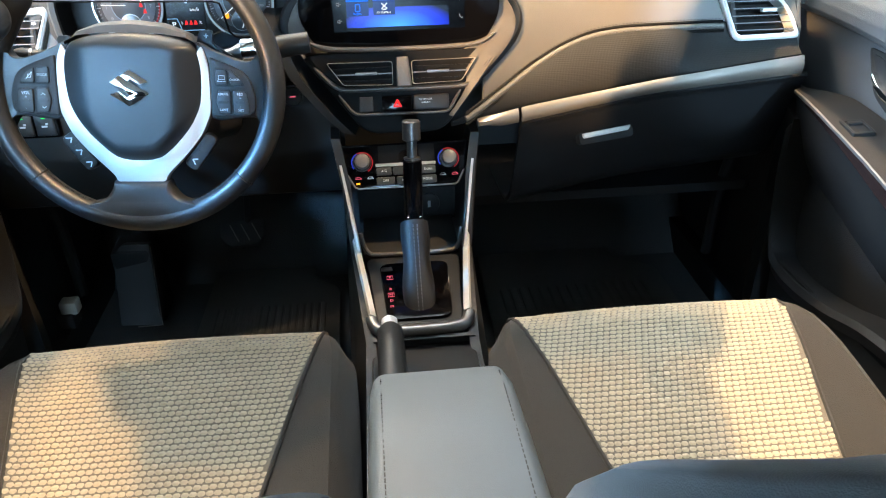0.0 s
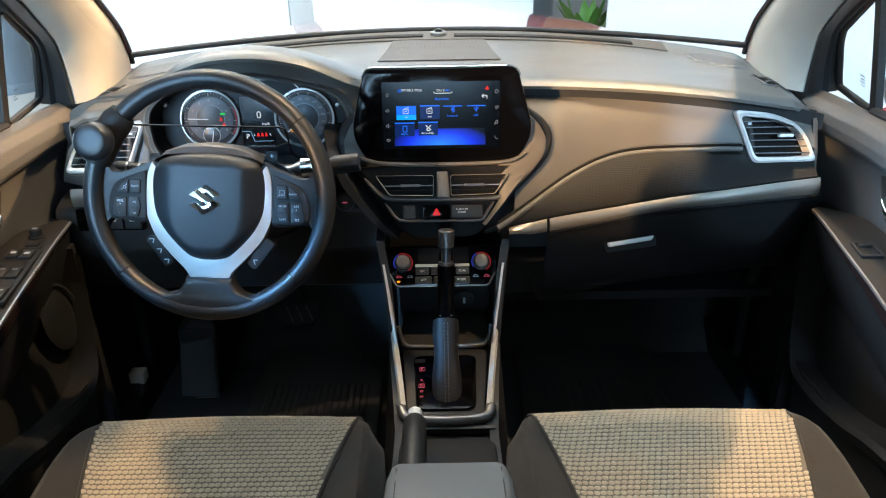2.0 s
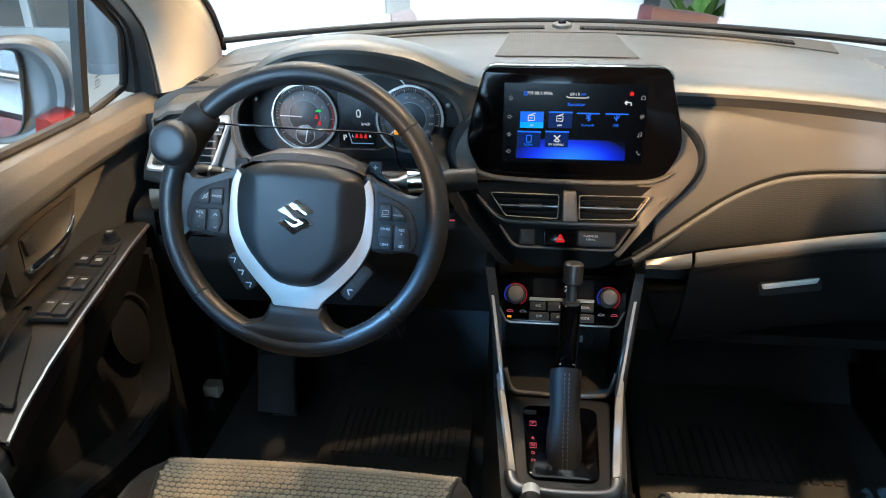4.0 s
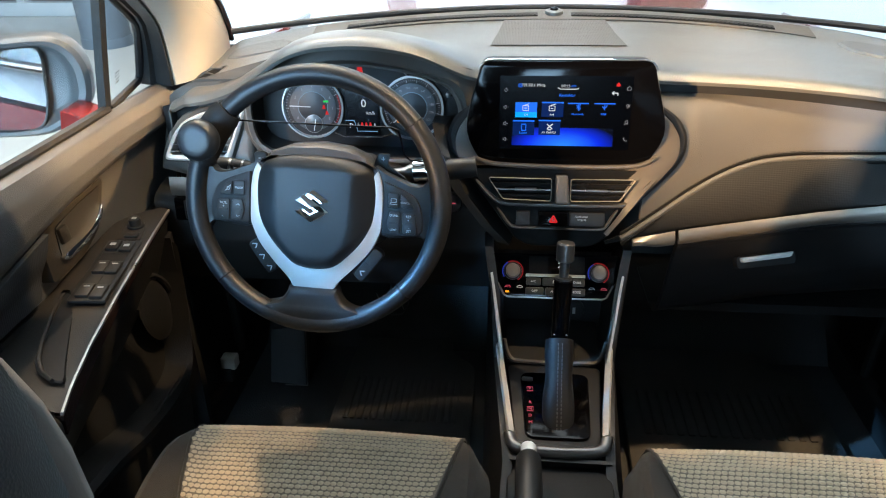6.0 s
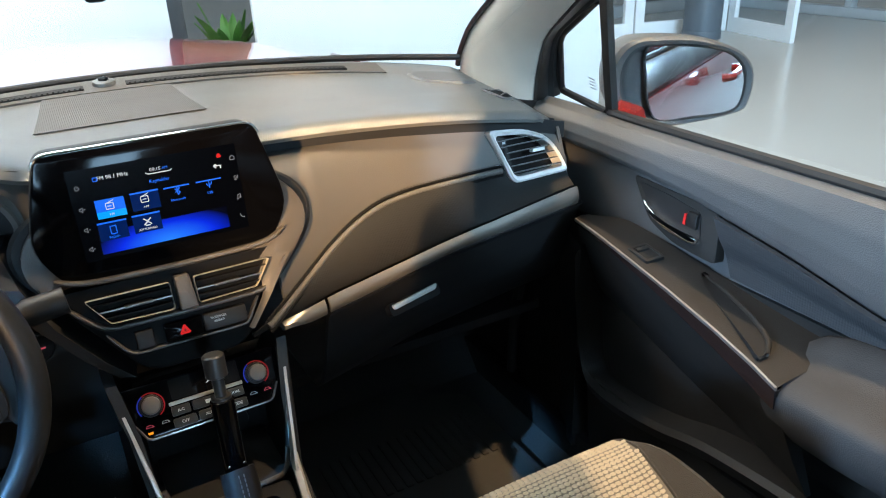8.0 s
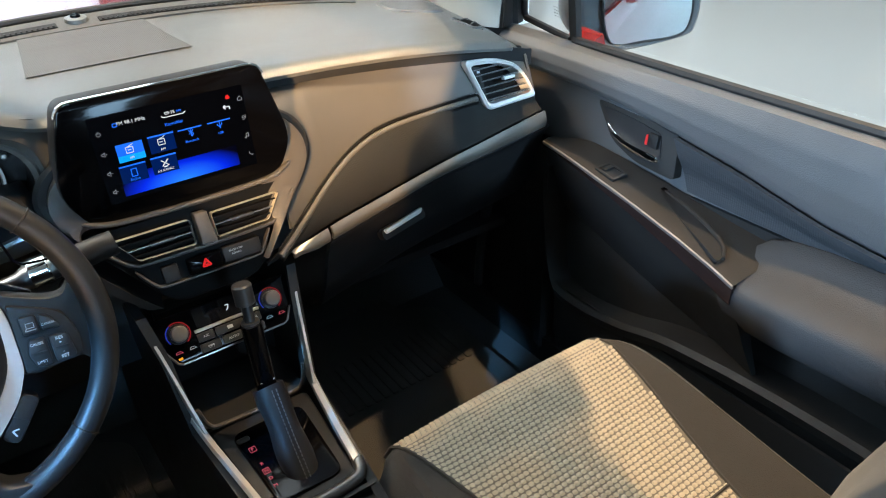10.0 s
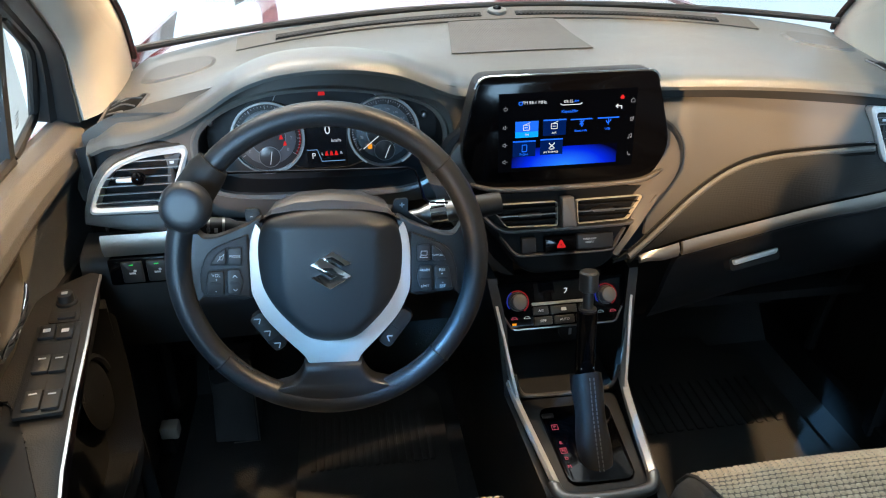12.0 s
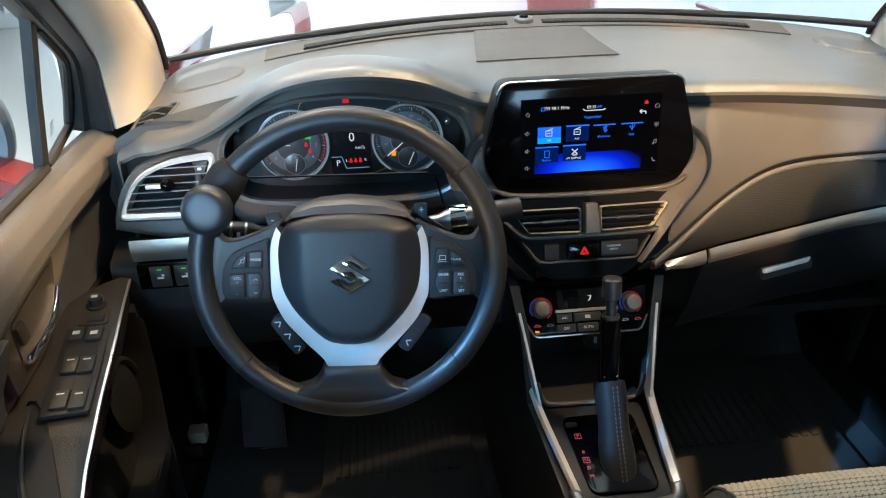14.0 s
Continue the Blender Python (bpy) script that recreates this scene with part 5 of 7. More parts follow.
def steering_wheel():
    w = thing("steering_wheel", WC.o, "black leather steering wheel with silver spoke trim and chrome badge", "steering wheel")
    # rim: thicker at the side grips, seams at four places
    bm = bmesh.new()
    N, M = 120, 16
    vs = []
    for i in range(N):
        a = 2 * math.pi * i / N
        t = WT * (1 + 0.06 * math.cos(2 * a) ** 2)
        row = []
        for k in range(M):
            b = 2 * math.pi * k / M
            row.append(bm.verts.new(WW.at((WR + t * math.cos(b)) * math.cos(a), (WR + t * math.cos(b)) * math.sin(a), 1.05 * t * math.sin(b))))
        vs.append(row)
    for i in range(N):
        for k in range(M):
            bm.faces.new((vs[i][k], vs[(i + 1) % N][k], vs[(i + 1) % N][(k + 1) % M], vs[i][(k + 1) % M]))
    rim = part("rim", bm, LEATHER, w)
    for a in (42, 138, 222, 318):
        c, s = math.cos(radians(a)), math.sin(radians(a))
        pts = [WW.at((WR + 1.045 * WT * math.cos(b)) * c, (WR + 1.045 * WT * math.cos(b)) * s, 1.09 * WT * math.sin(b)) for b in np.linspace(0, 2 * math.pi, 20, endpoint=False)]
        part("rim_seam", tube(pts, 0.0011, 5, True), DEEP, rim)
    for a0, a1 in ((224, 262), (278, 316)):
        pts = [WW.at((WR - 0.98 * WT) * math.cos(radians(a)), (WR - 0.98 * WT) * math.sin(radians(a)), 0.004) for a in np.linspace(a0, a1, 30)]
        part("rim_stitching", stitches(pts, 0.005, 0.003, 0.0009), STITCH, rim)

    # airbag cushion: a shield with a flat middle panel and sloping flanks, its top rolled back
    half = [(0.0, 0.0645), (0.035, 0.0625), (0.062, 0.0565), (0.0765, 0.047), (0.0835, 0.022), (0.0825, -0.008), (0.0765, -0.031), (0.061, -0.057), (0.033, -0.0855), (0.014, -0.0925), (0.0, -0.0935)]
    edge = [(q.x, q.y) for q in spline([(x, y, 0) for x, y in half] + [(-x, y, 0) for x, y in half[-2:0:-1]], 4, True)]

    def dome(x, y, f):
        side = lerp([(-0.09, 0.020), (-0.068, 0.042), (-0.026, 0.052), (0.05, 0.053)], y)
        flank = max(0.0, abs(x) - side)
        return 0.0225 - 0.42 * flank - 5.0 * flank ** 2 - 0.9 * max(0.0, y - 0.050) - 0.25 * max(0.0, -0.072 - y) + 0.003 * (1 - f)

    secs = [[WW.at(x, y, -0.035) for x, y in edge], [WW.at(x, y, -0.006) for x, y in edge]]
    for f in (0.995, 0.97, 0.93, 0.88, 0.82, 0.76, 0.70, 0.64, 0.57, 0.48, 0.36, 0.22, 0.10, 0.01):
        secs.append([WW.at(x * f, y * f - 0.008 * (1 - f), min(dome(x * f, y * f, f), 0.001 + 0.9 * (1 - f) ** 0.5 * 0.06)) for x, y in edge])
    hub = part("airbag_cushion", loft(secs), HUB, w, "black grained airbag cushion")
    # rolled top of the cushion and the shoulder cover behind it; its lighter brown puts warm light into the colour
    part("hub_top_lit", loft([[WW.at(x * k, 0.056 + (t - 0.056) * q, h) for x, t in ((-0.080, 0.046), (-0.066, 0.0665), (-0.038, 0.0775), (0.0, 0.081), (0.038, 0.0775), (0.066, 0.0665), (0.080, 0.046))] for k, q, h in ((0.99, 0.35, 0.004), (1.0, 0.75, 0.001), (1.0, 0.95, -0.006), (0.99, 1.0, -0.016), (0.97, 1.0, -0.045))], cap=False, closed=False), STACK, w, "rolled top of the hub, warm light put into its brown-grey colour")
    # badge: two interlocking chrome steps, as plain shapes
    bl = WW.moved(0.0, -0.002, 0.0235)
    k = 0.0011
    up = [(1, 20), (21, 7), (11, 4), (2, 10), (-6, 6), (20, -6), (10, -14), (-21, 6)]
    part("badge", slab(bl, [(x * k, y * k) for x, y in up], -0.002, 0.004, 0.0008), CHROME, hub, "chrome badge")
    part("badge_lower", slab(bl, [(-x * k, -y * k) for x, y in up], -0.002, 0.0045, 0.0008), CHROME, hub)
    part("embossed_bars", join(*[slab(WW.moved(0, 0, 0.0205), rect(0.0045, 0.005, -0.018 + 0.006 * i, -0.050), 0.0, 0.0012) for i in range(7)]), HUB, hub)
    part("embossed_mark", slab(WW.moved(0, 0, 0.0185), rect(0.011, 0.004, 0, -0.062), 0.0, 0.0012), HUB, hub)
    outer = spline([(0.0835, 0.049, 0), (0.0885, 0.036, 0), (0.0915, 0.018, 0), (0.092, -0.006, 0), (0.0915, -0.027, 0), (0.0885, -0.039, 0), (0.0775, -0.062, 0), (0.0563, -0.0874, 0), (0.0350, -0.1095, 0), (0.0305, -0.1175, 0), (0.0270, -0.1208, 0)], 4)
    inner = spline([(0.016, -0.0925, 0), (0.033, -0.0850, 0), (0.0605, -0.0565, 0), (0.0760, -0.0308, 0), (0.0820, -0.008, 0), (0.0830, 0.022, 0), (0.0790, 0.042, 0)], 4)
    right = [(p.x, p.y) for p in outer]
    core = [(p.x, p.y) for p in inner]
    vee = [(-x, y) for x, y in right] + right[::-1] + core[::-1] + [(-x, y) for x, y in core]
    part("silver_trim", slab(WW, vee, -0.012, 0.006, 0.0012), WHEELTRIM, w, "satin silver spoke trim")
    # silver trim: a V that runs from both shoulders to the lower spoke
    for s in (1, -1):
        arm = [(p.x, p.y) for p in spline([(0.076, 0.052, 0), (0.092, 0.0475, 0), (0.112, 0.0395, 0), (0.130, 0.0335, 0), (0.146, 0.0345, 0), (0.160, 0.050, 0), (0.170, 0.0, 0), (0.163, -0.056, 0), (0.150, -0.040, 0), (0.135, -0.0375, 0), (0.092, -0.0395, 0), (0.078, 0.0, 0)], 4, True)]
        part("side_spoke", slab(WW, [(s * x, y) for x, y in arm], -0.022, 0.001, 0.004), HUB, w)
        podshape = rounded([(0.0925, 0.037), (0.122, 0.0255), (0.1345, 0.019), (0.1415, 0.0105), (0.148, -0.011), (0.147, -0.031), (0.139, -0.034), (0.0925, -0.037)], [0.003, 0.006, 0.006, 0.006, 0.006, 0.006, 0.006, 0.003])
        pod = part("button_panel", slab(WW, [(s * x, y) for x, y in podshape], 0.0, 0.006, 0.002), BLACK, w, "black thumb button panel")
        part("button_well", join(*[slab(WW, rounded([(s * x, y) for x, y in q], 0.004), 0.0055, 0.0064) for q in ([(0.0978, 0.0245), (0.1175, 0.0235), (0.1280, 0.0165), (0.1370, 0.0012), (0.0982, 0.0004)], [(0.1012, -0.0008), (0.1385, -0.0030), (0.1432, -0.0308), (0.1400, -0.0345), (0.1028, -0.0345), (0.0975, -0.018)])]), DEEP, pod)
        for b in ([(0.0995, 0.0225), (0.1143, 0.0215), (0.1152, 0.0028), (0.1000, 0.0024)], [(0.1168, 0.0215), (0.1265, 0.0155), (0.1345, 0.0030), (0.1178, 0.0026)], [(0.1172, -0.0032), (0.1030, -0.0032), (0.0993, -0.018), (0.1040, -0.0325), (0.1182, -0.0325)], [(0.1203, -0.0042), (0.1370, -0.0052), (0.1412, -0.0290), (0.1385, -0.0325), (0.1212, -0.0325)]):
            part("button", slab(WW, rounded([(s * x, y) for x, y in b], 0.003), 0.005, 0.0088, 0.0012), HUB, pod)
        if s < 0:
            marks = [("MODE", -0.1073, 0.0125, 0.0042), ("VOL", -0.1290, -0.0095, 0.0052), ("+", -0.1290, -0.0145, 0.005), ("-", -0.1300, -0.0275, 0.006)]
        else:
            marks = [("CANCEL", 0.1235, 0.0095, 0.0034), ("CRUISE", 0.1085, -0.0085, 0.0038), ("LIMIT", 0.1090, -0.0280, 0.0042), ("RES", 0.1290, -0.0085, 0.0048), ("+", 0.1290, -0.0135, 0.005), ("-", 0.1300, -0.0235, 0.005), ("SET", 0.1300, -0.0285, 0.0048)]
        part("lettering", join(*[written(t, WW, x, y, z, 0.0090) for t, x, y, z in marks]), GRAPHIC, pod)
        part("rockers", join(*[slab(WW, rounded(rect(0.012, 0.0030, s * x, -0.0185), 0.001), 0.0088, 0.0100) for x in (0.109, 0.1295)]), BLACK, pod)
        part("icon", join(line(WW, [(-0.127, 0.007), (-0.119, 0.016), (-0.121, 0.009), (-0.124, 0.009), (-0.124, 0.013), (-0.121, 0.013)] if s < 0 else [(0.104, 0.0095), (0.111, 0.0095), (0.111, 0.0145), (0.104, 0.0145), (0.104, 0.0095), (0.1025, 0.007), (0.1125, 0.007)], 0.0005, 0.0088, 0.0094)), GRAPHIC, pod)
        if s < 0:
            part("arrow_marks", join(line(WW, [(-0.111, -0.012), (-0.1085, -0.0095), (-0.106, -0.012)], 0.0007, 0.0088, 0.0094), line(WW, [(-0.111, -0.0255), (-0.1085, -0.028), (-0.106, -0.0255)], 0.0007, 0.0088, 0.0094)), GRAPHIC, pod)
        # slim button cluster under each spoke
        c2 = part("lower_buttons", slab(WW.moved(s * 0.0750, -0.0820, -0.006, s * 54), rounded(rect(0.052, 0.0185), 0.007), -0.01, 0.006, 0.003), BLACK, w)
        lw = WW.moved(s * 0.0750, -0.0820, -0.006, s * 54)
        n = 3 if s < 0 else 2
        part("button_gaps", join(*[slab(lw, rect(0.0008, 0.020, -0.028 + 0.056 * (i + 1) / n, 0), 0.0056, 0.0066) for i in range(n - 1)]), DEEP, c2)
        part("button_marks", join(*[line(lw, [(-0.028 + 0.056 * (i + 0.5) / n - 0.004, -0.003), (-0.028 + 0.056 * (i + 0.5) / n, 0.003), (-0.028 + 0.056 * (i + 0.5) / n + 0.004, -0.002)], 0.0013, 0.006, 0.0066) for i in range(n if s < 0 else 1)]), GRAPHIC, c2)
    foot = spline([(-0.034, -0.119, 0), (-0.039, -0.132, 0), (-0.050, -0.143, 0), (-0.074, -0.151, 0), (-0.060, -0.164, 0), (-0.03, -0.174, 0), (0.03, -0.174, 0), (0.060, -0.164, 0), (0.074, -0.151, 0), (0.050, -0.143, 0), (0.039, -0.132, 0), (0.034, -0.119, 0)], 4)
    part("lower_spoke", slab(WW, [(q.x, q.y) for q in foot], -0.016, 0.0125, 0.010, 5), LEATHER, w, "wide lower spoke covered in leather")
    part("hub_back", slab(WW, rounded([(-0.078, 0.055), (0.078, 0.055), (0.07, -0.06), (0.03, -0.1), (-0.03, -0.1), (-0.07, -0.06)], 0.02), -0.05, -0.014), BLACK, w)
    return w


steering_wheel()


def spinner_knob():
    k = thing("spinner_knob", WC.at(-0.1455, 0.084, 0.02), "round black spinner knob clamped to the wheel rim", "knob")
    pl = WC.moved(-0.1455, 0.084, 0.0)
    part("clamp", tube([WC.at((WR) * math.cos(radians(q)), WR * math.sin(radians(q)), 0.0) for q in (134, 138, 146, 156, 162)], [0.0185, 0.022, 0.0225, 0.022, 0.0185], 18), BLACK, k)
    part("post", disc(pl, 0, 0, 0.011, 0.0, 0.034, 0.002), BLACK, k)
    secs = []
    for h, r in ((0.026, 0.010), (0.029, 0.021), (0.034, 0.0262), (0.042, 0.0275), (0.050, 0.0262), (0.055, 0.022), (0.0565, 0.0195), (0.0568, 0.012), (0.0569, 0.001)):
        secs.append([pl.at(r * math.cos(t), r * math.sin(t), h) for t in np.linspace(0, 2 * math.pi, 32, endpoint=False)])
    part("ball", loft(secs), LEATHER, k)


spinner_knob()


def column_and_stalks():
    c = thing("steering_column", (-0.344, 1.05, 0.96), "black steering column shroud with control stalks", "steering column")
    secs = []
    for h, w, t, b in ((-0.045, 0.072, 0.062, -0.07), (-0.09, 0.078, 0.064, -0.08), (-0.15, 0.082, 0.05, -0.085), (-0.32, 0.085, 0.03, -0.09)):
        secs.append([WC.at(x, y, h) for x, y in rounded([(-w, t), (w, t), (w * 0.9, b), (-w * 0.9, b)], 0.03)])
    part("shroud", loft(secs), BLACK, c)
    part("shroud_top", grid(lambda u, v: tuple(WC.at((-0.085 + 0.17 * u) * (1 + 0.1 * v), 0.048 + 0.016 * math.sin(math.pi * u) - 0.01 * v, -0.02 - 0.12 * v)), 14, 8, 0.004), BLACK, c)
    for s in (-1, 1):
        a, b = WC.at(s * 0.07, 0.030, -0.075), WC.at(s * 0.165, 0.043, -0.060)
        st = part("stalk", tube([a, a.lerp(b, 0.45), a.lerp(b, 0.55), a.lerp(b, 0.94), b], [0.008, 0.0095, 0.0135, 0.0135, 0.011], 16), BLACK if s < 0 else STEEL, c, "black light stalk" if s < 0 else "wiper stalk with metal clamp")
        for f in (0.6, 0.78):
            part("stalk_band", tube([a.lerp(b, f), a.lerp(b, f + 0.03)], 0.0142, 16), STEEL if s < 0 else CHROME, st)
        part("stalk_marks", join(*[slab(Plane(a.lerp(b, 0.68 + 0.09 * i) + WC.n * 0.0136, (1, 0, 0), WC.v), rect(0.004, 0.005), -0.001, 0.0004) for i in range(2)]), GRAPHIC, st)
        pd = part("shift_paddle", slab(WC.moved(0, 0, -0.028), rounded([(s * 0.070, 0.040), (s * 0.080, 0.066), (s * 0.096, 0.066), (s * 0.094, 0.050), (s * 0.122, 0.030), (s * 0.115, 0.022)], 0.004), -0.006, 0.002, 0.002), BLACK, c, "black gear shift paddle")
        part("paddle_sign", written("+" if s > 0 else "-", WC, s * 0.088, 0.058, 0.012, -0.0255), GRAPHIC, pd)
    tip = WC.at(0.165, 0.043, -0.060)
    part("stalk_knob", tube([tip, tip + Vector((0.012, 0, 0.0)), tip + Vector((0.05, 0.002, 0.004))], [0.008, 0.015, 0.014], 16), BLACK, c)


column_and_stalks()


def control_rod():
    r = thing("control_rod", WC.at(0, 0.09, -0.05), "thin steel rod bent across to the wiper stalk", "metal rod")
    pts = [WC.at(-0.135, 0.1095, -0.035), WC.at(0.0, 0.1045, -0.035), WC.at(0.098, 0.1015, -0.035), WC.at(0.107, 0.0985, -0.035), WC.at(0.1105, 0.088, -0.035), WC.at(0.1155, 0.064, -0.038), WC.at(0.122, 0.057, -0.042), WC.at(0.146, 0.054, -0.046)]
    part("rod", tube(pts, 0.0014, 8), GLOSS, r)
    part("clamp_ring", tube([WC.at(0.128, 0.040, -0.066), WC.at(0.146, 0.042, -0.063)], 0.0165, 18), CHROME, r)


control_rod()


# ---- centre console ----
def console():
    c = thing("centre_console", (0, 0.85, 0.33), "black centre console with silver rails and gear plate", "console")
    # side cheeks
    for s in (1, -1):
        side = [(1.14, 0.845), (1.085, 0.845), (1.055, 0.78), (1.02, 0.668), (0.80, 0.648), (0.775, 0.63), (0.50, 0.62), (0.28, 0.62), (0.28, 0.34), (1.45, 0.34), (1.45, 0.55)]
        wid = [0.122, 0.120, 0.108, 0.100, 0.080, 0.082, 0.085, 0.085, 0.10, 0.125, 0.125]
        a = [Vector((s * w, y, z)) for (y, z), w in zip(side, wid)]
        b = [Vector((s * (w - 0.014), y, z)) for (y, z), w in zip(side, wid)]
        part("side_wall", loft([a, b]), BLACK, c)
        # silver rails: a slim upper one and a broad lower one
        up = [(0.113, 1.098, 0.826), (0.104, 1.070, 0.780), (0.094, 1.035, 0.722), (0.086, 1.008, 0.676)]
        part("upper_rail", loft([[(s * (x + dx), y + dy, z + dz) for dx, dy, dz in ((-0.002, -0.014, 0.008), (0.002, -0.014, 0.008), (0.004, 0.004, 0.0), (-0.003, 0.004, 0.0))] for x, y, z in spline(up, 5)]), RAIL, c, "slim silver rail")
        lo = [(0.094, 1.040, 0.690), (0.088, 0.99, 0.676), (0.078, 0.91, 0.668), (0.070, 0.84, 0.664)]
        part("lower_rail", loft([[(s * (x + dx), y, z + dz) for dx, dz in ((-0.006, 0.003), (0.002, 0.007), (0.005, 0.002), (0.003, -0.006), (-0.007, -0.006))] for x, y, z in spline(lo, 5)]), RAIL, c, "broad satin silver rail")
    part("front_lip", tube(spline([(-0.071, 0.845, 0.660), (-0.066, 0.826, 0.657), (-0.050, 0.817, 0.656), (0.0, 0.813, 0.656), (0.050, 0.817, 0.656), (0.066, 0.826, 0.657), (0.072, 0.845, 0.660)], 5), 0.009, 12), LIPMETAL, c)
    # storage pocket under the climate panel
    part("pocket_back", box((-0.086, 1.150, 0.655), (0.088, 1.162, 0.80)), DEEP, c)
    part("pocket_floor", grid(lambda u, v: (-0.080 + 0.16 * u, 1.025 + 0.13 * v, 0.662), 6, 4, 0.008), BLACK, c, "black rubber pocket floor")
    part("pocket_front", tube(spline([(-0.084, 1.030, 0.70), (-0.074, 1.022, 0.670), (-0.05, 1.018, 0.664), (0.05, 1.018, 0.664), (0.076, 1.022, 0.670), (0.086, 1.03, 0.70)], 5), 0.0038, 8), STACK, c)
    pl = Plane((0.040, 1.146, 0.690), (1, 0, 0), (0, 0.1, 1))
    u = part("usb_socket", disc(pl, 0, 0, 0.019, -0.01, 0.006, 0.002), BLACK, c, "round black socket cover")
    part("socket_mark", slab(pl, rect(0.005, 0.012), 0.006, 0.0066), GRAPHIC, u)
    # gear plate
    gp = Plane((0, 0.90, 0.657), (1, 0, 0), (0, 1, 0.02))
    part("gear_plate", slab(gp, rounded([(-0.062, -0.080), (0.062, -0.080), (0.078, 0.115), (-0.076, 0.115)], 0.012), -0.02, 0.0, 0.003), LIDBLACK, c)
    part("selector_panel", slab(gp, rounded([(-0.048, -0.062), (0.048, -0.062), (0.056, 0.09), (-0.056, 0.09)], 0.018), -0.001, 0.005, 0.003), GLOSS, c)
    for t, y in (("P", 0.046), ("R", 0.014), ("N", -0.001), ("D", -0.016), ("M", -0.031)):
        part("gear_letter", written(t, gp, -0.040 + 0.05 * y * -0.1, y, 0.0078, 0.0055), PINKGLOW, c)
    for y in (0.046, -0.001):
        part("letter_frame", line(gp, [(-0.0445, y - 0.0048), (-0.0355, y - 0.0048), (-0.0355, y + 0.0048), (-0.0445, y + 0.0048), (-0.0445, y - 0.0048)], 0.0005, 0.005, 0.0058), PINKGLOW, c)
    part("lock_cover", slab(gp, rounded(rect(0.018, 0.010, -0.044, 0.070), 0.003), 0.004, 0.007, 0.001), BLACK, c)
    # tray in front of the armrest
    part("rear_tray", box((-0.074, 0.50, 0.60), (0.076, 0.812, 0.638), 0.008), BLACK, c)
    part("rear_wall", grid(lambda u, v: (-0.07 + 0.145 * u, 0.810 - 0.004 * v, 0.632 + 0.02 * v), 6, 3, 0.006), BLACK, c)


console()


def climate_panel():
    c = thing("climate_panel", (0, 1.08, 0.80), "black climate control panel with two ringed dials", "climate control")
    pl = Plane((-0.002, 1.073, 0.800), (1, 0, 0), (0, 0.56, 0.83))
    poly = rounded([(-0.108, 0.036), (0.108, 0.036), (0.103, 0.0), (0.084, -0.036), (-0.084, -0.036), (-0.103, 0.0)], 0.008)
    part("panel", slab(pl, poly, -0.03, 0.0, 0.003), GLOSS, c)
    part("lower_edge", tube([pl.at(x, y, 0.0) for x, y in ((-0.095, -0.014), (-0.084, -0.034), (-0.078, -0.037), (0.078, -0.037), (0.084, -0.034), (0.095, -0.014))], 0.0016, 6), STEEL, c)
    for s in (-1, 1):
        k = part("dial", disc(pl, s * 0.0705, 0.006, 0.0118, 0.0, 0.018, 0.003), SOFT, c, "dark grey dial with lit ring")
        part("dial_base", disc(pl, s * 0.0705, 0.006, 0.0150, 0.0, 0.004, 0.002), BLACK, k)
        part("red_arc", ring(pl, s * 0.0705, 0.006, 0.0176, 0.0160, 0.0, 0.0014, 30, -60, 120), DIMRED, k)
        part("blue_arc", ring(pl, s * 0.0705, 0.006, 0.0176, 0.0160, 0.0, 0.0014, 20, 120, 215), DIMBLUE, k)
    part("display", slab(pl, rounded(rect(0.092, 0.028, 0.002, 0.018), 0.002), 0.0, 0.0012), material("dark_climate_display", (0.004, 0.004, 0.005), 0.05, vary=0), c)
    part("airflow_icon", line(pl, [(0.004, 0.021), (0.009, 0.021), (0.007, 0.016), (0.004, 0.0135)], 0.0013, 0.0012, 0.002), PALEGLOW, c)
    part("trim_bar", slab(pl, rounded(rect(0.098, 0.005, 0.0, 0.0), 0.001), 0.0, 0.004, 0.001), STRIP, c)
    for x, w, t in ((-0.036, 0.024, "A/C"), (0.0, 0.042, "< >"), (0.036, 0.024, "DUAL")):
        b = part("button", slab(pl, rounded(rect(w, 0.013, x, -0.0105), 0.002), 0.0, 0.005, 0.0015), BLACK, c)
        part("lettering", written(t, pl, x, -0.0105, 0.0052, 0.0054), GRAPHIC, b)
    part("fan_icon", line(pl, [(-0.004, -0.0105), (0.004, -0.0105)], 0.005, 0.005, 0.0056), GRAPHIC, c)
    for x, w, t in ((-0.034, 0.030, "OFF"), (0.0, 0.032, "AUTO"), (0.034, 0.030, "MODE")):
        b = part("button", slab(pl, rounded(rect(w, 0.013, x, -0.0265), 0.003), 0.0, 0.005, 0.0015), BLACK, c)
        part("lettering", written(t, pl, x, -0.0265, 0.0056, 0.0054), GRAPHIC, b)
    for x, m in ((-0.078, PINKGLOW), (-0.058, GRAPHIC), (0.060, GRAPHIC), (0.080, PINKGLOW)):
        part("air_icon", line(pl, [(x - 0.005, -0.021), (x - 0.003, -0.018), (x + 0.002, -0.018), (x + 0.005, -0.021), (x - 0.005, -0.021)], 0.0006, 0.0, 0.0012), m, c)
    part("amber_lamp", slab(pl, rect(0.006, 0.003, -0.079, -0.0285), 0.0, 0.0014), AMBERGLOW, c)


climate_panel()


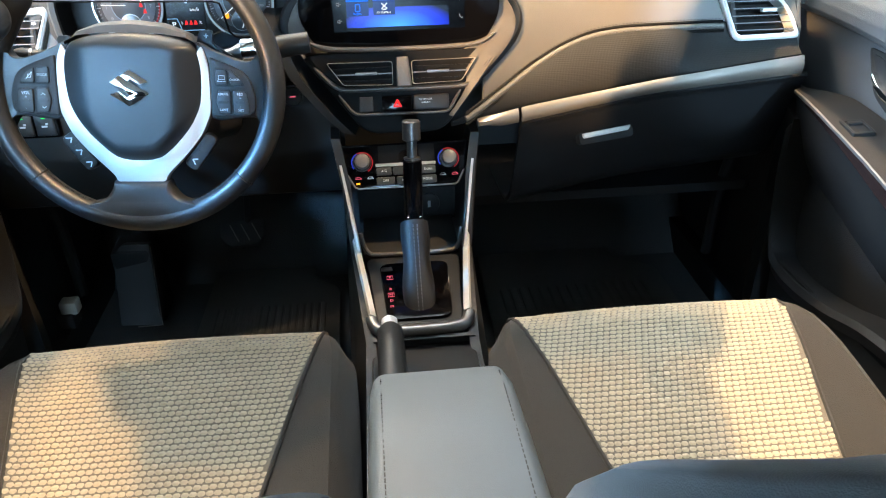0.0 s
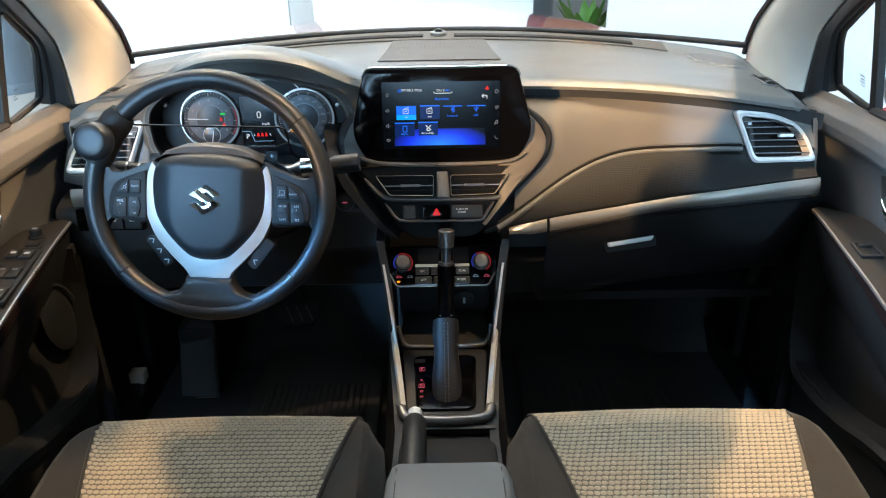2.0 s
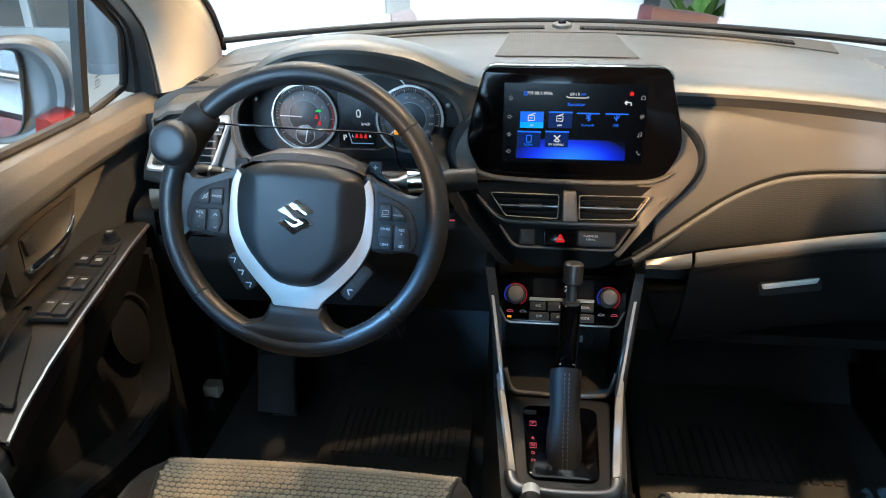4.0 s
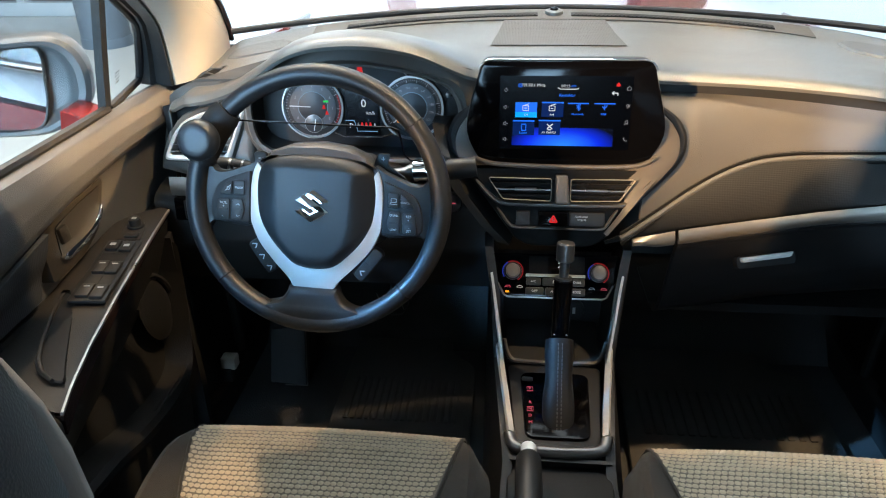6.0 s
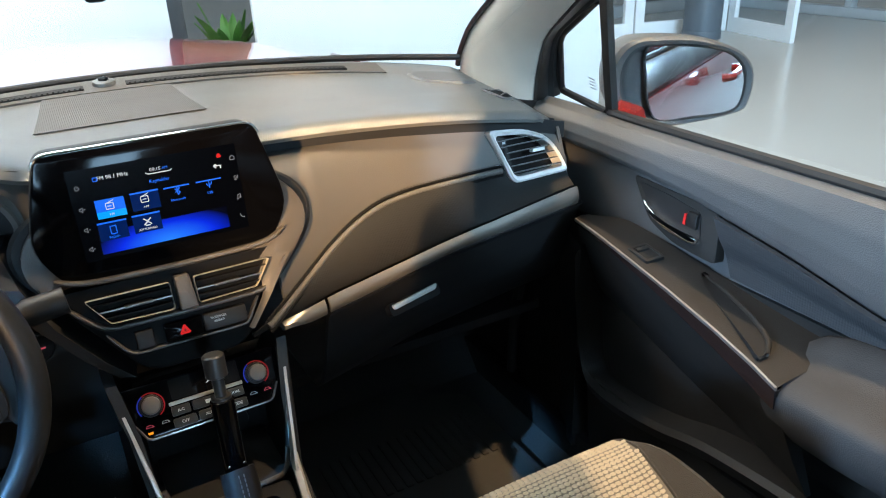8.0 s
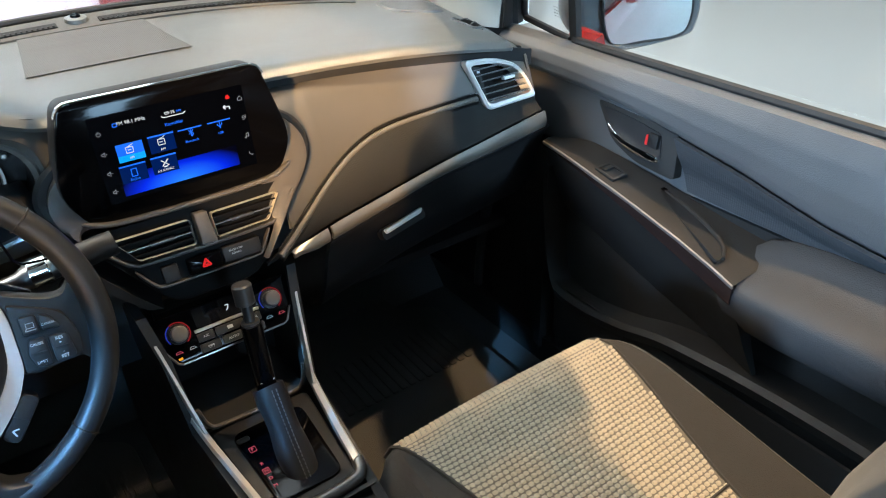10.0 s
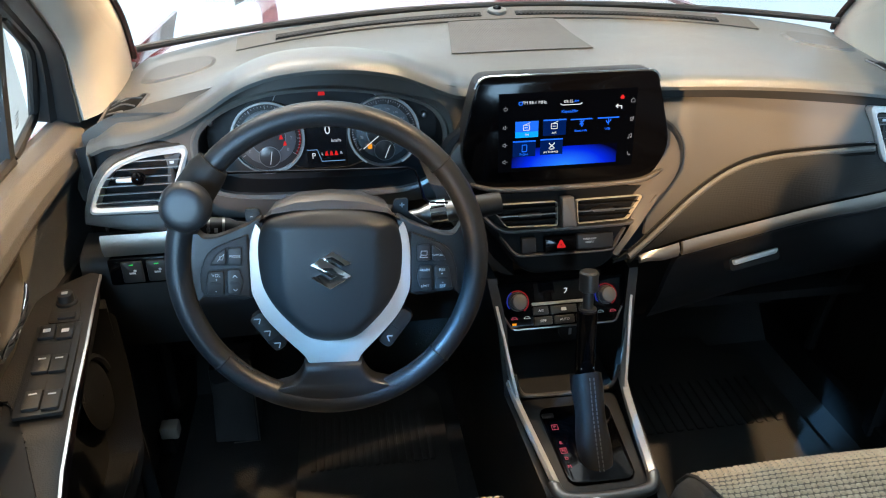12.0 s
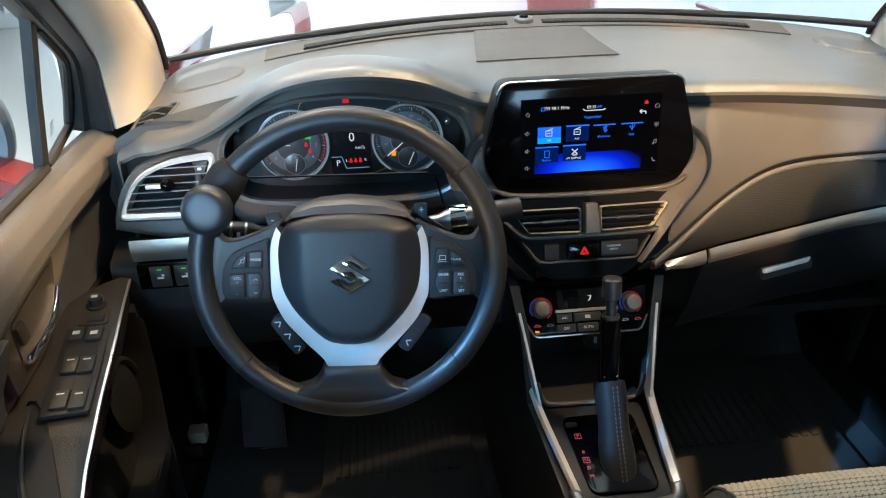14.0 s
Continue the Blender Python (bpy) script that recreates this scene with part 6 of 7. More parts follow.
def gear_lever():
    g = thing("gear_lever", (0.002, 0.885, 0.66), "gear lever with stitched leather boot and bare black shaft", "gear lever")
    secs = []
    for t in np.linspace(0, 1, 12):
        cy, z = 0.882 + 0.075 * t, 0.658 + 0.095 * t
        hw = 0.0235 - 0.003 * t + 0.0015 * math.sin(9 * t)
        hd = 0.028 - 0.008 * t ** 0.7 + 0.0015 * math.sin(7 * t + 1)
        secs.append([(0.002 + hw * math.copysign(abs(math.cos(a)) ** 0.8, math.cos(a)), cy + hd * math.copysign(abs(math.sin(a)) ** 0.8, math.sin(a)), z - 0.018 * math.sin(a) * t) for a in np.linspace(0, 2 * math.pi, 28, endpoint=False)])
    secs.append([Vector((0.002, 0.957, 0.748)).lerp(Vector(p), 0.8) for p in secs[-1]])
    b = part("boot", loft(secs), BOOT, g, "black leather boot with stitched seam")
    for dx in (-0.003, 0.003):
        pts = [Vector((0.002 + dx, 0.882 + 0.075 * t - (0.028 - 0.008 * t ** 0.7 + 0.0015 * math.sin(7 * t + 1)) - 0.001, 0.658 + 0.095 * t + 0.018 * t)) for t in np.linspace(0.02, 0.98, 14)]
        part("boot_stitching", stitches(pts, 0.004, 0.002, 0.0009), PALETHREAD, b)
    a, t = Vector((0.002, 0.958, 0.742)), Vector((0.005, 0.992, 0.905))
    part("shaft", tube([a, a.lerp(t, 0.02), a.lerp(t, 0.64), a.lerp(t, 0.65)], [0.013, 0.0145, 0.0145, 0.012], 20), GLOSS, g, "black bare shaft")
    part("collar", tube([a.lerp(t, 0.64), a.lerp(t, 0.67)], 0.0125, 18), BLACKMETAL, g)
    part("pin", tube([a.lerp(t, 0.66), a.lerp(t, 0.86)], 0.0075, 16), BLACKMETAL, g)
    part("button_cap", tube([a.lerp(t, 0.82), a.lerp(t, 0.83), a.lerp(t, 0.985), a.lerp(t, 1.0)], [0.011, 0.0135, 0.0135, 0.0115], 22), BLACKMETAL, g, "dull metal release button")
    for dx in (-0.009, 0.009):
        for h in (0.04, 0.13):
            q = a.lerp(t, h) + Vector((dx, -0.011, 0.002))
            bm = bmesh.new()
            bmesh.ops.create_uvsphere(bm, u_segments=8, v_segments=6, radius=0.002, matrix=Matrix.Translation(q))
            part("grub_screw", bm, CHROME, g)


gear_lever()


def hand_brake():
    h = thing("hand_brake", (-0.046, 0.6, 0.64), "black handbrake lever with a silver release button", "handbrake")
    pts = [(-0.046, 0.742, 0.716), (-0.046, 0.735, 0.7155), (-0.046, 0.70, 0.714), (-0.046, 0.62, 0.705), (-0.046, 0.54, 0.694), (-0.046, 0.46, 0.68)]
    part("grip", tube(pts, [0.0125, 0.0165, 0.0175, 0.0175, 0.016, 0.013], 18), BLACK, h)
    part("release_button", tube([(-0.046, 0.738, 0.716), (-0.046, 0.756, 0.7175), (-0.046, 0.759, 0.718)], [0.0105, 0.0105, 0.0085], 18), SILVER, h, "satin silver release button")
    part("gaiter", box((-0.066, 0.45, 0.625), (-0.026, 0.60, 0.68), 0.012), BOOT, h)


hand_brake()


def arm_rest():
    a = thing("storage_armrest", (0, 0.4, 0.62), "grey leatherette centre armrest box between the seats", "armrest")
    secs = []
    for y, z, w, low in ((0.556, 0.755, 0.055, 0.70), (0.560, 0.780, 0.060, 0.69), (0.550, 0.802, 0.064, 0.69), (0.520, 0.813, 0.067, 0.69), (0.45, 0.818, 0.069, 0.69), (0.30, 0.822, 0.072, 0.69), (0.20, 0.820, 0.072, 0.69), (0.18, 0.80, 0.070, 0.69)):
        secs.append([(x, y, q) for x, q in rounded([(-w, low), (w, low), (w + 0.004, z - 0.01), (w - 0.004, z), (-w + 0.004, z), (-w - 0.004, z - 0.01)], 0.012)])
    lid = part("lid", loft(secs), ARMLEATHER, a)
    for s in (1, -1):
        part("stitching", stitches([(s * 0.059, y, z + 0.0006) for y, z in ((0.535, 0.808), (0.50, 0.8145), (0.40, 0.819), (0.22, 0.821))], 0.004, 0.0025, 0.0008), STITCH, lid)
        part("piping", tube([(s * 0.0635, y, z) for y, z in ((0.548, 0.797), (0.52, 0.8085), (0.45, 0.8145), (0.30, 0.819), (0.2, 0.818))], 0.0016, 6), ARMLEATHER, lid)
    part("box", box((-0.066, 0.20, 0.60), (0.066, 0.545, 0.70), 0.01), BLACK, a)


arm_rest()


# ---- seats ----
def cushion_top(x, y):
    """Height of a seat cushion, x from its middle line."""
    z = lerp([(0.30, 0.60), (0.45, 0.612), (0.60, 0.632), (0.72, 0.650), (0.80, 0.656), (0.835, 0.650), (0.86, 0.632), (0.875, 0.60), (0.88, 0.56)], y)
    b = smooth(0.12, 0.215, abs(x) - 0.05 * smooth(0.5, 0.85, y))
    return z + 0.022 * b * (1 - smooth(0.78, 0.87, y)) - 0.010 * (abs(x) / 0.25) ** 2 * smooth(0.7, 0.86, y)


def insert_half(y):
    return lerp([(0.30, 0.105), (0.54, 0.138), (0.66, 0.165), (0.80, 0.198), (0.88, 0.208)], y)


def front_seat(cx, label):
    s = thing("front_seat", (cx, 0.55, 0.35), label, "car seat", "front seats")
    secs = []
    hw = 0.250
    for y in (0.30, 0.36, 0.42, 0.48, 0.54, 0.60, 0.66, 0.71, 0.75, 0.78, 0.805, 0.825, 0.84, 0.855, 0.866, 0.875, 0.88):
        k = 1 - 0.10 * smooth(0.74, 0.90, y) ** 1.5
        row = []
        for t in np.linspace(0, 1, 45):
            x = -1 + 2 * t
            xx = math.copysign(abs(x) ** 0.9, x) * hw * k
            edge = smooth(0.84, 1.0, abs(x))
            row.append((cx + xx, y, cushion_top(xx, y) - 0.055 * edge ** 2))
        low = 0.46 if y < 0.86 else 0.50
        row += [(cx + hw * k * 1.0, y, low), (cx + hw * 0.9 * k, y - 0.01, low - 0.02), (cx - hw * 0.9 * k, y - 0.01, low - 0.02), (cx - hw * k, y, low)]
        secs.append(row)
    part("cushion", loft(secs), CLOTH, s, "dark cloth cushion with raised side bolsters")
    ys = [0.34 + 0.535 * k / 30 for k in range(31)]

    def patch(u, v):
        y = 0.34 + 0.537 * v
        x = (2 * u - 1) * insert_half(y)
        return (cx + x, y + 0.002 * smooth(0.85, 0.88, y), cushion_top(x, y) + 0.003)

    ins = part("woven_insert", grid(patch, 24, 34), INSERT, s, "beige-grey woven cushion insert")
    # raised weave, row upon row
    bm = bmesh.new()
    px, py = 0.0092, 0.0084
    rnd = random.Random(7)
    row = 0
    y = 0.345
    while y < 0.872:
        hwid = insert_half(y) - 0.004
        n = int(2 * hwid / px)
        for i in range(n + 1):
            x = -hwid + (i + (0.5 if row % 2 else 0.0)) * px
            if x > hwid:
                continue
            c = Vector((cx + x, y, cushion_top(x, y) + 0.0025))
            slope = (cushion_top(x, y + 0.003) - cushion_top(x, y - 0.003)) / 0.006
            f = Vector((0, 1, slope)).normalized()
            nrm = Vector((0, -slope, 1)).normalized()
            r = Vector((1, 0, 0))
            high = 0.0019 * rnd.uniform(0.8, 1.15)
            c = c + r * rnd.uniform(-0.0003, 0.0003) + f * rnd.uniform(-0.0002, 0.0002)
            base = [c + r * (a * px * 0.55) + f * (b * py * 0.37) for a, b in ((-1, -0.3), (-0.45, -1.3), (0.45, -1.3), (1, -0.3), (1, 0.3), (0.45, 1.3), (-0.45, 1.3), (-1, 0.3))]
            top = [c + r * (a * px * 0.30) + f * (b * py * 0.20 + 0.0006) + nrm * high for a, b in ((-1, -0.9), (0.9, -1), (1, 0.9), (-0.9, 1))]
            B = [bm.verts.new(p) for p in base]
            T = [bm.verts.new(p) for p in top]
            bm.faces.new(T)
            for q in range(4):
                bm.faces.new((B[2 * q], B[2 * q + 1], T[q]))
                bm.faces.new((B[2 * q + 1], B[(2 * q + 2) % 8], T[(q + 1) % 4], T[q]))
        y += py
        row += 1
    tuft = part("weave", bm, TUFT, ins, "pale raised weave of the insert", 80)
    tagged(tuft, kind="stuff")
    for sgn in (1, -1):
        part("insert_piping", tube([(cx + sgn * insert_half(q), q, cushion_top(insert_half(q), q) + 0.002) for q in ys], 0.003, 6), CLOTH, s)
    part("cross_seam", tube([(cx + k * insert_half(0.52), 0.52, cushion_top(k * insert_half(0.52), 0.52) + 0.003) for k in np.linspace(-1, 1, 12)], 0.0025, 6), CLOTH, s)
    # backrest, reclined
    secs = []
    for z, y, w, d in ((0.60, 0.44, 0.235, 0.10), (0.70, 0.425, 0.255, 0.12), (0.80, 0.395, 0.262, 0.13), (0.88, 0.355, 0.262, 0.13), (0.95, 0.305, 0.255, 0.125), (1.05, 0.215, 0.235, 0.115), (1.11, 0.16, 0.19, 0.10), (1.15, 0.125, 0.14, 0.08), (1.165, 0.09, 0.07, 0.04)):
        row = []
        for a in np.linspace(0, 2 * math.pi, 36, endpoint=False):
            ca, sa = math.cos(a), math.sin(a)
            x = w * math.copysign(abs(ca) ** 0.55, ca)
            side = smooth(0.55, 0.95, abs(x) / w)
            yy = (0.0 if sa > 0 else -d) + (abs(sa) ** 0.5 * 0.02 if sa > 0 else -abs(sa) ** 0.5 * 0.02)
            if sa > 0:
                yy += 0.022 * side * (1 - smooth(0.95, 1.15, z))
            row.append((cx + x, y + yy - 0.045, z - 0.25 * yy - 0.012))
        secs.append(row)
    part("backrest", loft(secs), BACKCLOTH, s, "blue-black cloth backrest")
    if cx < 0:
        # the outer bolster of the driver's backrest stands further forward
        wing = []
        for z, y, w in ((0.64, 0.52, 0.036), (0.72, 0.555, 0.044), (0.80, 0.565, 0.047), (0.88, 0.557, 0.047), (0.95, 0.542, 0.045), (1.02, 0.517, 0.040), (1.07, 0.48, 0.034), (1.10, 0.43, 0.026), (1.11, 0.38, 0.016)):
            wing.append([(-0.555 + w * x, y - 0.06 + 0.06 * q if q > -1 else 0.30, z - 0.10 * (q < 0)) for x, q in ((-1.0, -2), (-1.0, 0.0), (-0.85, 0.55), (-0.4, 0.92), (0.1, 1.0), (0.6, 0.85), (0.92, 0.45), (1.0, 0.0), (1.0, -2))])
        part("outer_bolster", loft(wing), BACKCLOTH, s, "dark outer backrest bolster")
    for dx in (-0.05, 0.05):
        part("headrest_post", tube([(cx + dx, 0.08, 1.13), (cx + dx, 0.095, 1.20)], 0.006, 10), STEEL, s)
    part("headrest", loft([[(cx + x * w, y, 1.235 + z * h) for x, z in rounded([(-1, -1), (1, -1), (0.9, 1), (-0.9, 1)], 0.5, 5)] for y, w, h in ((0.03, 0.11, 0.05), (0.045, 0.145, 0.082), (0.09, 0.155, 0.092), (0.14, 0.158, 0.092), (0.165, 0.145, 0.082), (0.175, 0.11, 0.055))]), BACKCLOTH, s, "dark padded headrest")
    part("seat_base", box((cx - 0.20, 0.32, 0.34), (cx + 0.20, 0.80, 0.46), 0.02), DEEP, s)


front_seat(-0.345, "driver's seat with dark bolsters and beige woven insert")
front_seat(0.340, "front passenger seat with dark bolsters and beige woven insert")


# ---- doors ----
ARM_IN = [(0.55, 0.600), (0.64, 0.612), (0.711, 0.634), (0.79, 0.650), (0.89, 0.663), (1.0, 0.674), (1.155, 0.694)]


CREASE = [(-0.12, 0.86), (0.3, 0.872), (0.615, 0.905), (0.755, 0.935), (0.885, 0.956), (0.967, 0.968), (1.093, 0.978), (1.33, 0.988)]


def door(s, name):
    d = thing(name, (s * 0.75, 0.7, 0.35), "dark front door trim with armrest, switches and chrome pull", "door", "front doors", "structure")
    y0, y1 = 1.335, -0.12

    def skin(u, v):
        y = y0 + (y1 - y0) * u
        edge = lerp(CREASE, y)
        drop = 1.036 - edge
        prof = [(0.0, 0.792, 1.036), (0.04, 0.770, 1.043), (0.09, 0.750, 1.036), (0.14, 0.738, edge + 0.72 * drop), (0.20, 0.732, edge + 0.42 * drop), (0.27, 0.733, edge + 0.16 * drop), (0.31, 0.738, edge + 0.02 * drop), (0.33, 0.746, edge - 0.004), (0.36, 0.757, edge - 0.008), (0.45, 0.765, 0.5 * edge + 0.43), (0.55, 0.770, 0.86), (0.62, 0.765, 0.80), (0.75, 0.752, 0.70), (0.88, 0.742, 0.58), (1.0, 0.738, 0.36)]
        x, z = lerp([(q[0], q[1]) for q in prof], v), lerp([(q[0], q[2]) for q in prof], v)
        top = smooth(0.45, 0.0, v)
        return (s * (x - 0.012 * smooth(1.1, 1.34, y)), y, z + 0.006 * smooth(1.05, 1.33, y) * top)

    part("trim_panel", grid(lambda u, v: skin(u, 0.57 * v), 60, 57, 0.008), DOORSKIN, d, "dark grey grained door trim")
    part("lower_trim_panel", grid(lambda u, v: skin(u, 0.57 + 0.43 * v), 50, 20, 0.008), LOWDOOR, d, "black lower door trim")
    part("window_seal", tube([(s * 0.773, y, 1.046) for y in np.linspace(1.165, -0.12, 20)], 0.009, 8), RUBBER, d)
    part("outer_seal", loft([[(s * x, y, z) for x, z in ((0.783, 1.030), (0.788, 1.040), (0.812, 1.030), (0.838, 0.990), (0.830, 0.975), (0.790, 1.0))] for y in (1.20, 0.8, 0.4, 0.0, -0.12)]), RUBBER, d, "black outer window seal")
    # cloth panel behind the armrest
    part("cloth_panel", grid(lambda u, v: (s * (lerp([(0, 0.7445), (0.3, 0.749), (0.6, 0.760), (1, 0.763)], v)), (0.885 - 0.85 * u) - 0.03 * v, lerp(CREASE, 0.885 - 0.85 * u) - 0.006 + (0.862 - 0.02 * u - lerp(CREASE, 0.885 - 0.85 * u)) * v), 24, 12, 0.008), DOORCLOTH, d, "dark woven door cloth")
    # armrest with brown-grey cap
    ys = np.linspace(1.155, 0.66, 24)

    def arm_z(y):
        return 0.865 - 0.045 * smooth(1.16, 0.6, y)

    pl = Plane((s * 0.700, 0.79, arm_z(0.79) + 0.002), (1, 0, 0), (0, 1, 0.06))
    hollow = [(s * q.x, q.y) for q in spline([(x, y, 0) for x, y in ((0.050, 0.110), (0.033, 0.050), (0.012, -0.010), (-0.006, -0.046), (-0.022, -0.066), (-0.043, -0.081), (-0.056, -0.080), (-0.043, -0.053), (-0.018, 0.0), (0.007, 0.055), (0.030, 0.097))], 4, True)]

    def cap_top(u, v):
        y = 1.155 - 0.495 * u
        xi, z = lerp(ARM_IN, y), arm_z(y)
        xo = 0.70 + 0.063 * smooth(1.16, 1.08, y) ** 0.5
        k = v ** 1.5
        return (s * (xi + 0.001 + (xo - xi) * k), y, z - 0.003 * (1 - v) ** 6 + 0.004 * v)

    part("armrest_cap", opened(grid(cap_top, 110, 40), pl, [(x * 0.985, y * 0.985) for x, y in hollow]), ARMCAP, d, "brown-grey armrest cap")
    part("silver_edge", loft([[(s * (lerp(ARM_IN, y) + dx), y, arm_z(y) + dz) for dx, dz in ((0.002, 0.0006), (-0.001, -0.0004), (-0.0002, -0.006), (0.005, -0.007))] for y in ys]), ARMEDGE, d, "satin silver armrest edge")
    part("gloss_band", loft([[(s * (lerp(ARM_IN, y) + dx), y, arm_z(y) + dz) for dx, dz in ((-0.0004, -0.0055), (0.002, -0.0055 - 0.006 - 0.024 * smooth(1.15, 0.66, y)), (0.012, -0.011 - 0.024 * smooth(1.15, 0.66, y)), (0.012, -0.0055))] for y in ys]), BROWNGLOSS, d, "dark brown gloss band under the silver edge")
    part("armrest_side", loft([[(s * (lerp(ARM_IN, y) + dx), y - 0.02 * k, arm_z(y) + dz) for dx, dz, k in ((0.005, -0.010, 0), (0.010, -0.05, 0.4), (0.035, -0.12, 1), (0.075, -0.20, 1.4), (0.085, -0.20, 1.4), (0.03, -0.012, 0))] for y in ys]), LOWDOOR, d)
    elbow = []
    for y, z, k in ((0.712, 0.790, 0.42), (0.704, 0.795, 0.66), (0.685, 0.800, 0.84), (0.65, 0.804, 0.95), (0.59, 0.808, 1.0), (0.45, 0.815, 1.0), (0.2, 0.82, 1.0), (-0.1, 0.82, 1.0)):
        ring_pts = [(p.x, p.y) for p in spline([(x, h, 0) for x, h in ((0.0, 0.0), (0.02, 0.018), (0.08, 0.028), (0.15, 0.05), (0.16, -0.08), (0.06, -0.09), (0.012, -0.045))], 3, True)]
        elbow.append([(s * (0.615 + 0.10 + (x - 0.10) * k), y, z - 0.02 + (h + 0.02) * k) for x, h in ring_pts])
    part("elbow_pad", loft(elbow), ARMELBOW, d, "dark padded elbow rest", 70)
    # grab recess: sunken cup with a raised far rim
    g = part("pull_cup", loft([[pl.at(x * k, y * k, h) for x, y in hollow] for k, h in ((1.03, 0.001), (1.0, 0.003), (0.98, 0.001), (0.93, -0.03), (0.86, -0.048), (0.5, -0.052))]), DEEP, d, "deep black pull cup")
    part("cup_rim", tube([pl.at(s * x, y, 0.003) for x, y in ((0.048, 0.104), (0.036, 0.052), (0.015, -0.010), (-0.002, -0.046), (-0.019, -0.068), (-0.044, -0.085))], [0.002, 0.0034, 0.004, 0.0042, 0.0042, 0.003], 8), ARMCAP, g)
    # door opener with chrome lever
    hp = Plane((s * 0.752, 0.985, 0.918), (0, -s, 0), (0.12 * s, 0, 1))
    f = lambda y: -s * (y - 0.985)
    plate = rounded([(f(1.080), 0.042), (f(0.888), 0.034), (f(0.880), -0.050), (f(0.915), -0.049), (f(0.97), -0.046), (f(1.03), -0.024)], [0.012, 0.006, 0.008, 0.006, 0.02, 0.02])
    op = part("opener_bezel", slab(hp, plate, -0.02, 0.0, 0.002), ARMCAP, d)
    cup = rounded([(f(1.062), 0.034), (f(0.99), 0.030), (f(0.923), 0.021), (f(0.914), -0.028), (f(0.94), -0.037), (f(1.005), -0.023)], [0.006, 0.01, 0.008, 0.008, 0.012, 0.02])
    part("opener_cup", slab(hp, cup, -0.01, 0.002), DEEP, op)
    lever = [(q.x, q.y) for q in spline([(f(y), z - 0.918, 0) for y, z in ((1.038, 0.929), (1.030, 0.916), (1.005, 0.900), (0.962, 0.889), (0.918, 0.888), (0.916, 0.900), (0.950, 0.902), (0.985, 0.906), (1.016, 0.916))], 3, True)]
    part("opener_lever", slab(hp, lever, 0.002, 0.012, 0.006, 4), CHROME, op, "chrome door opener")
    part("lock_tab", slab(hp, rounded(rect(0.022, 0.026, f(0.934), 0.006), 0.003), 0.0, 0.008, 0.003), BLACK, op)
    if s > 0:
        part("lock_flag", slab(hp, rounded(rect(0.005, 0.018, f(0.948), 0.004), 0.001), 0.0, 0.007), REDLENS, op)
    # switches on the cap
    if s > 0:
        wp = Plane((0.706, 0.985, arm_z(0.985) + 0.004), (1, -0.12, 0.05), (0.12, 1, 0.06))
        part("switch_well", frame_slab(wp, rounded(rect(0.036, 0.052), 0.004), rounded(rect(0.026, 0.040), 0.003), -0.004, 0.003, 0.001), BLACK, d)
        part("window_switch", slab(wp, rounded(rect(0.024, 0.038), 0.002), -0.002, 0.001), DEEP, d)
        part("switch_lip", slab(wp, rounded(rect(0.022, 0.010, 0, 0.010), 0.002), 0.0, 0.005, 0.001), BLACK, d)
    else:
        wp = Plane((-0.705, 0.985, arm_z(0.985) + 0.004), (1, 0.12, -0.03), (-0.12, 1, 0.06))
        body = part("switch_block", slab(wp, rounded([(-0.032, -0.122), (0.024, -0.122), (0.022, 0.052), (-0.034, 0.052)], 0.004), -0.004, 0.001, 0.001), BLACK, d)
        part("mirror_knob_base", slab(wp, rounded([(-0.022, 0.052), (0.018, 0.052), (0.014, 0.098), (-0.004, 0.118), (-0.022, 0.10)], 0.008), -0.002, 0.0022, 0.001), ARMCAP, d)
        knob = part("mirror_knob", disc(wp, -0.004, 0.098, 0.0105, 0.0, 0.018, 0.003, 20), BLACK, d)
        part("knob_mark", slab(wp, rect(0.008, 0.006, -0.004, 0.098), 0.018, 0.0185), GRAPHIC, knob)
        part("knob_skirt", disc(wp, -0.004, 0.098, 0.0145, 0.0, 0.006, 0.002, 20), DEEP, knob)
        part("mirror_fold_button", slab(wp, rounded(rect(0.022, 0.014, 0.001, 0.064), 0.002), 0.0, 0.006, 0.001), BLACK, d)
        for x, y in ((-0.016, -0.003), (0.004, -0.004), (-0.013, -0.068), (0.008, -0.070)):
            part("finger_well", slab(wp, rect(0.0205, 0.026, x, y), 0.0005, 0.0016), DEEP, body)
        for x, y, w, h in ((-0.018, 0.032, 0.020, 0.028), (0.005, 0.028, 0.020, 0.028), (-0.0135, -0.034, 0.0195, 0.032), (0.0066, -0.036, 0.0195, 0.032), (-0.0125, -0.099, 0.0195, 0.032), (0.009, -0.102, 0.0195, 0.032)):
            b = part("window_switch", slab(wp, rounded(rect(w, h, x, y), 0.0025), 0.0, 0.006, 0.0015), BLACK, d)
            part("switch_print", slab(wp, rect(0.009, 0.0022 if y < 0 else 0.007, x, y + (0.008 if y < 0 else 0)), 0.006, 0.0065), GRAPHIC, b)
    # map pocket: lower rim and sunken field
    rim = spline([(s * 0.690, 1.135, 0.80), (s * 0.688, 1.125, 0.70), (s * 0.688, 1.10, 0.58), (s * 0.690, 1.07, 0.548), (s * 0.690, 1.0, 0.545), (s * 0.685, 0.90, 0.565), (s * 0.68, 0.78, 0.60), (s * 0.68, 0.55, 0.62), (s * 0.68, 0.2, 0.62)], 6)
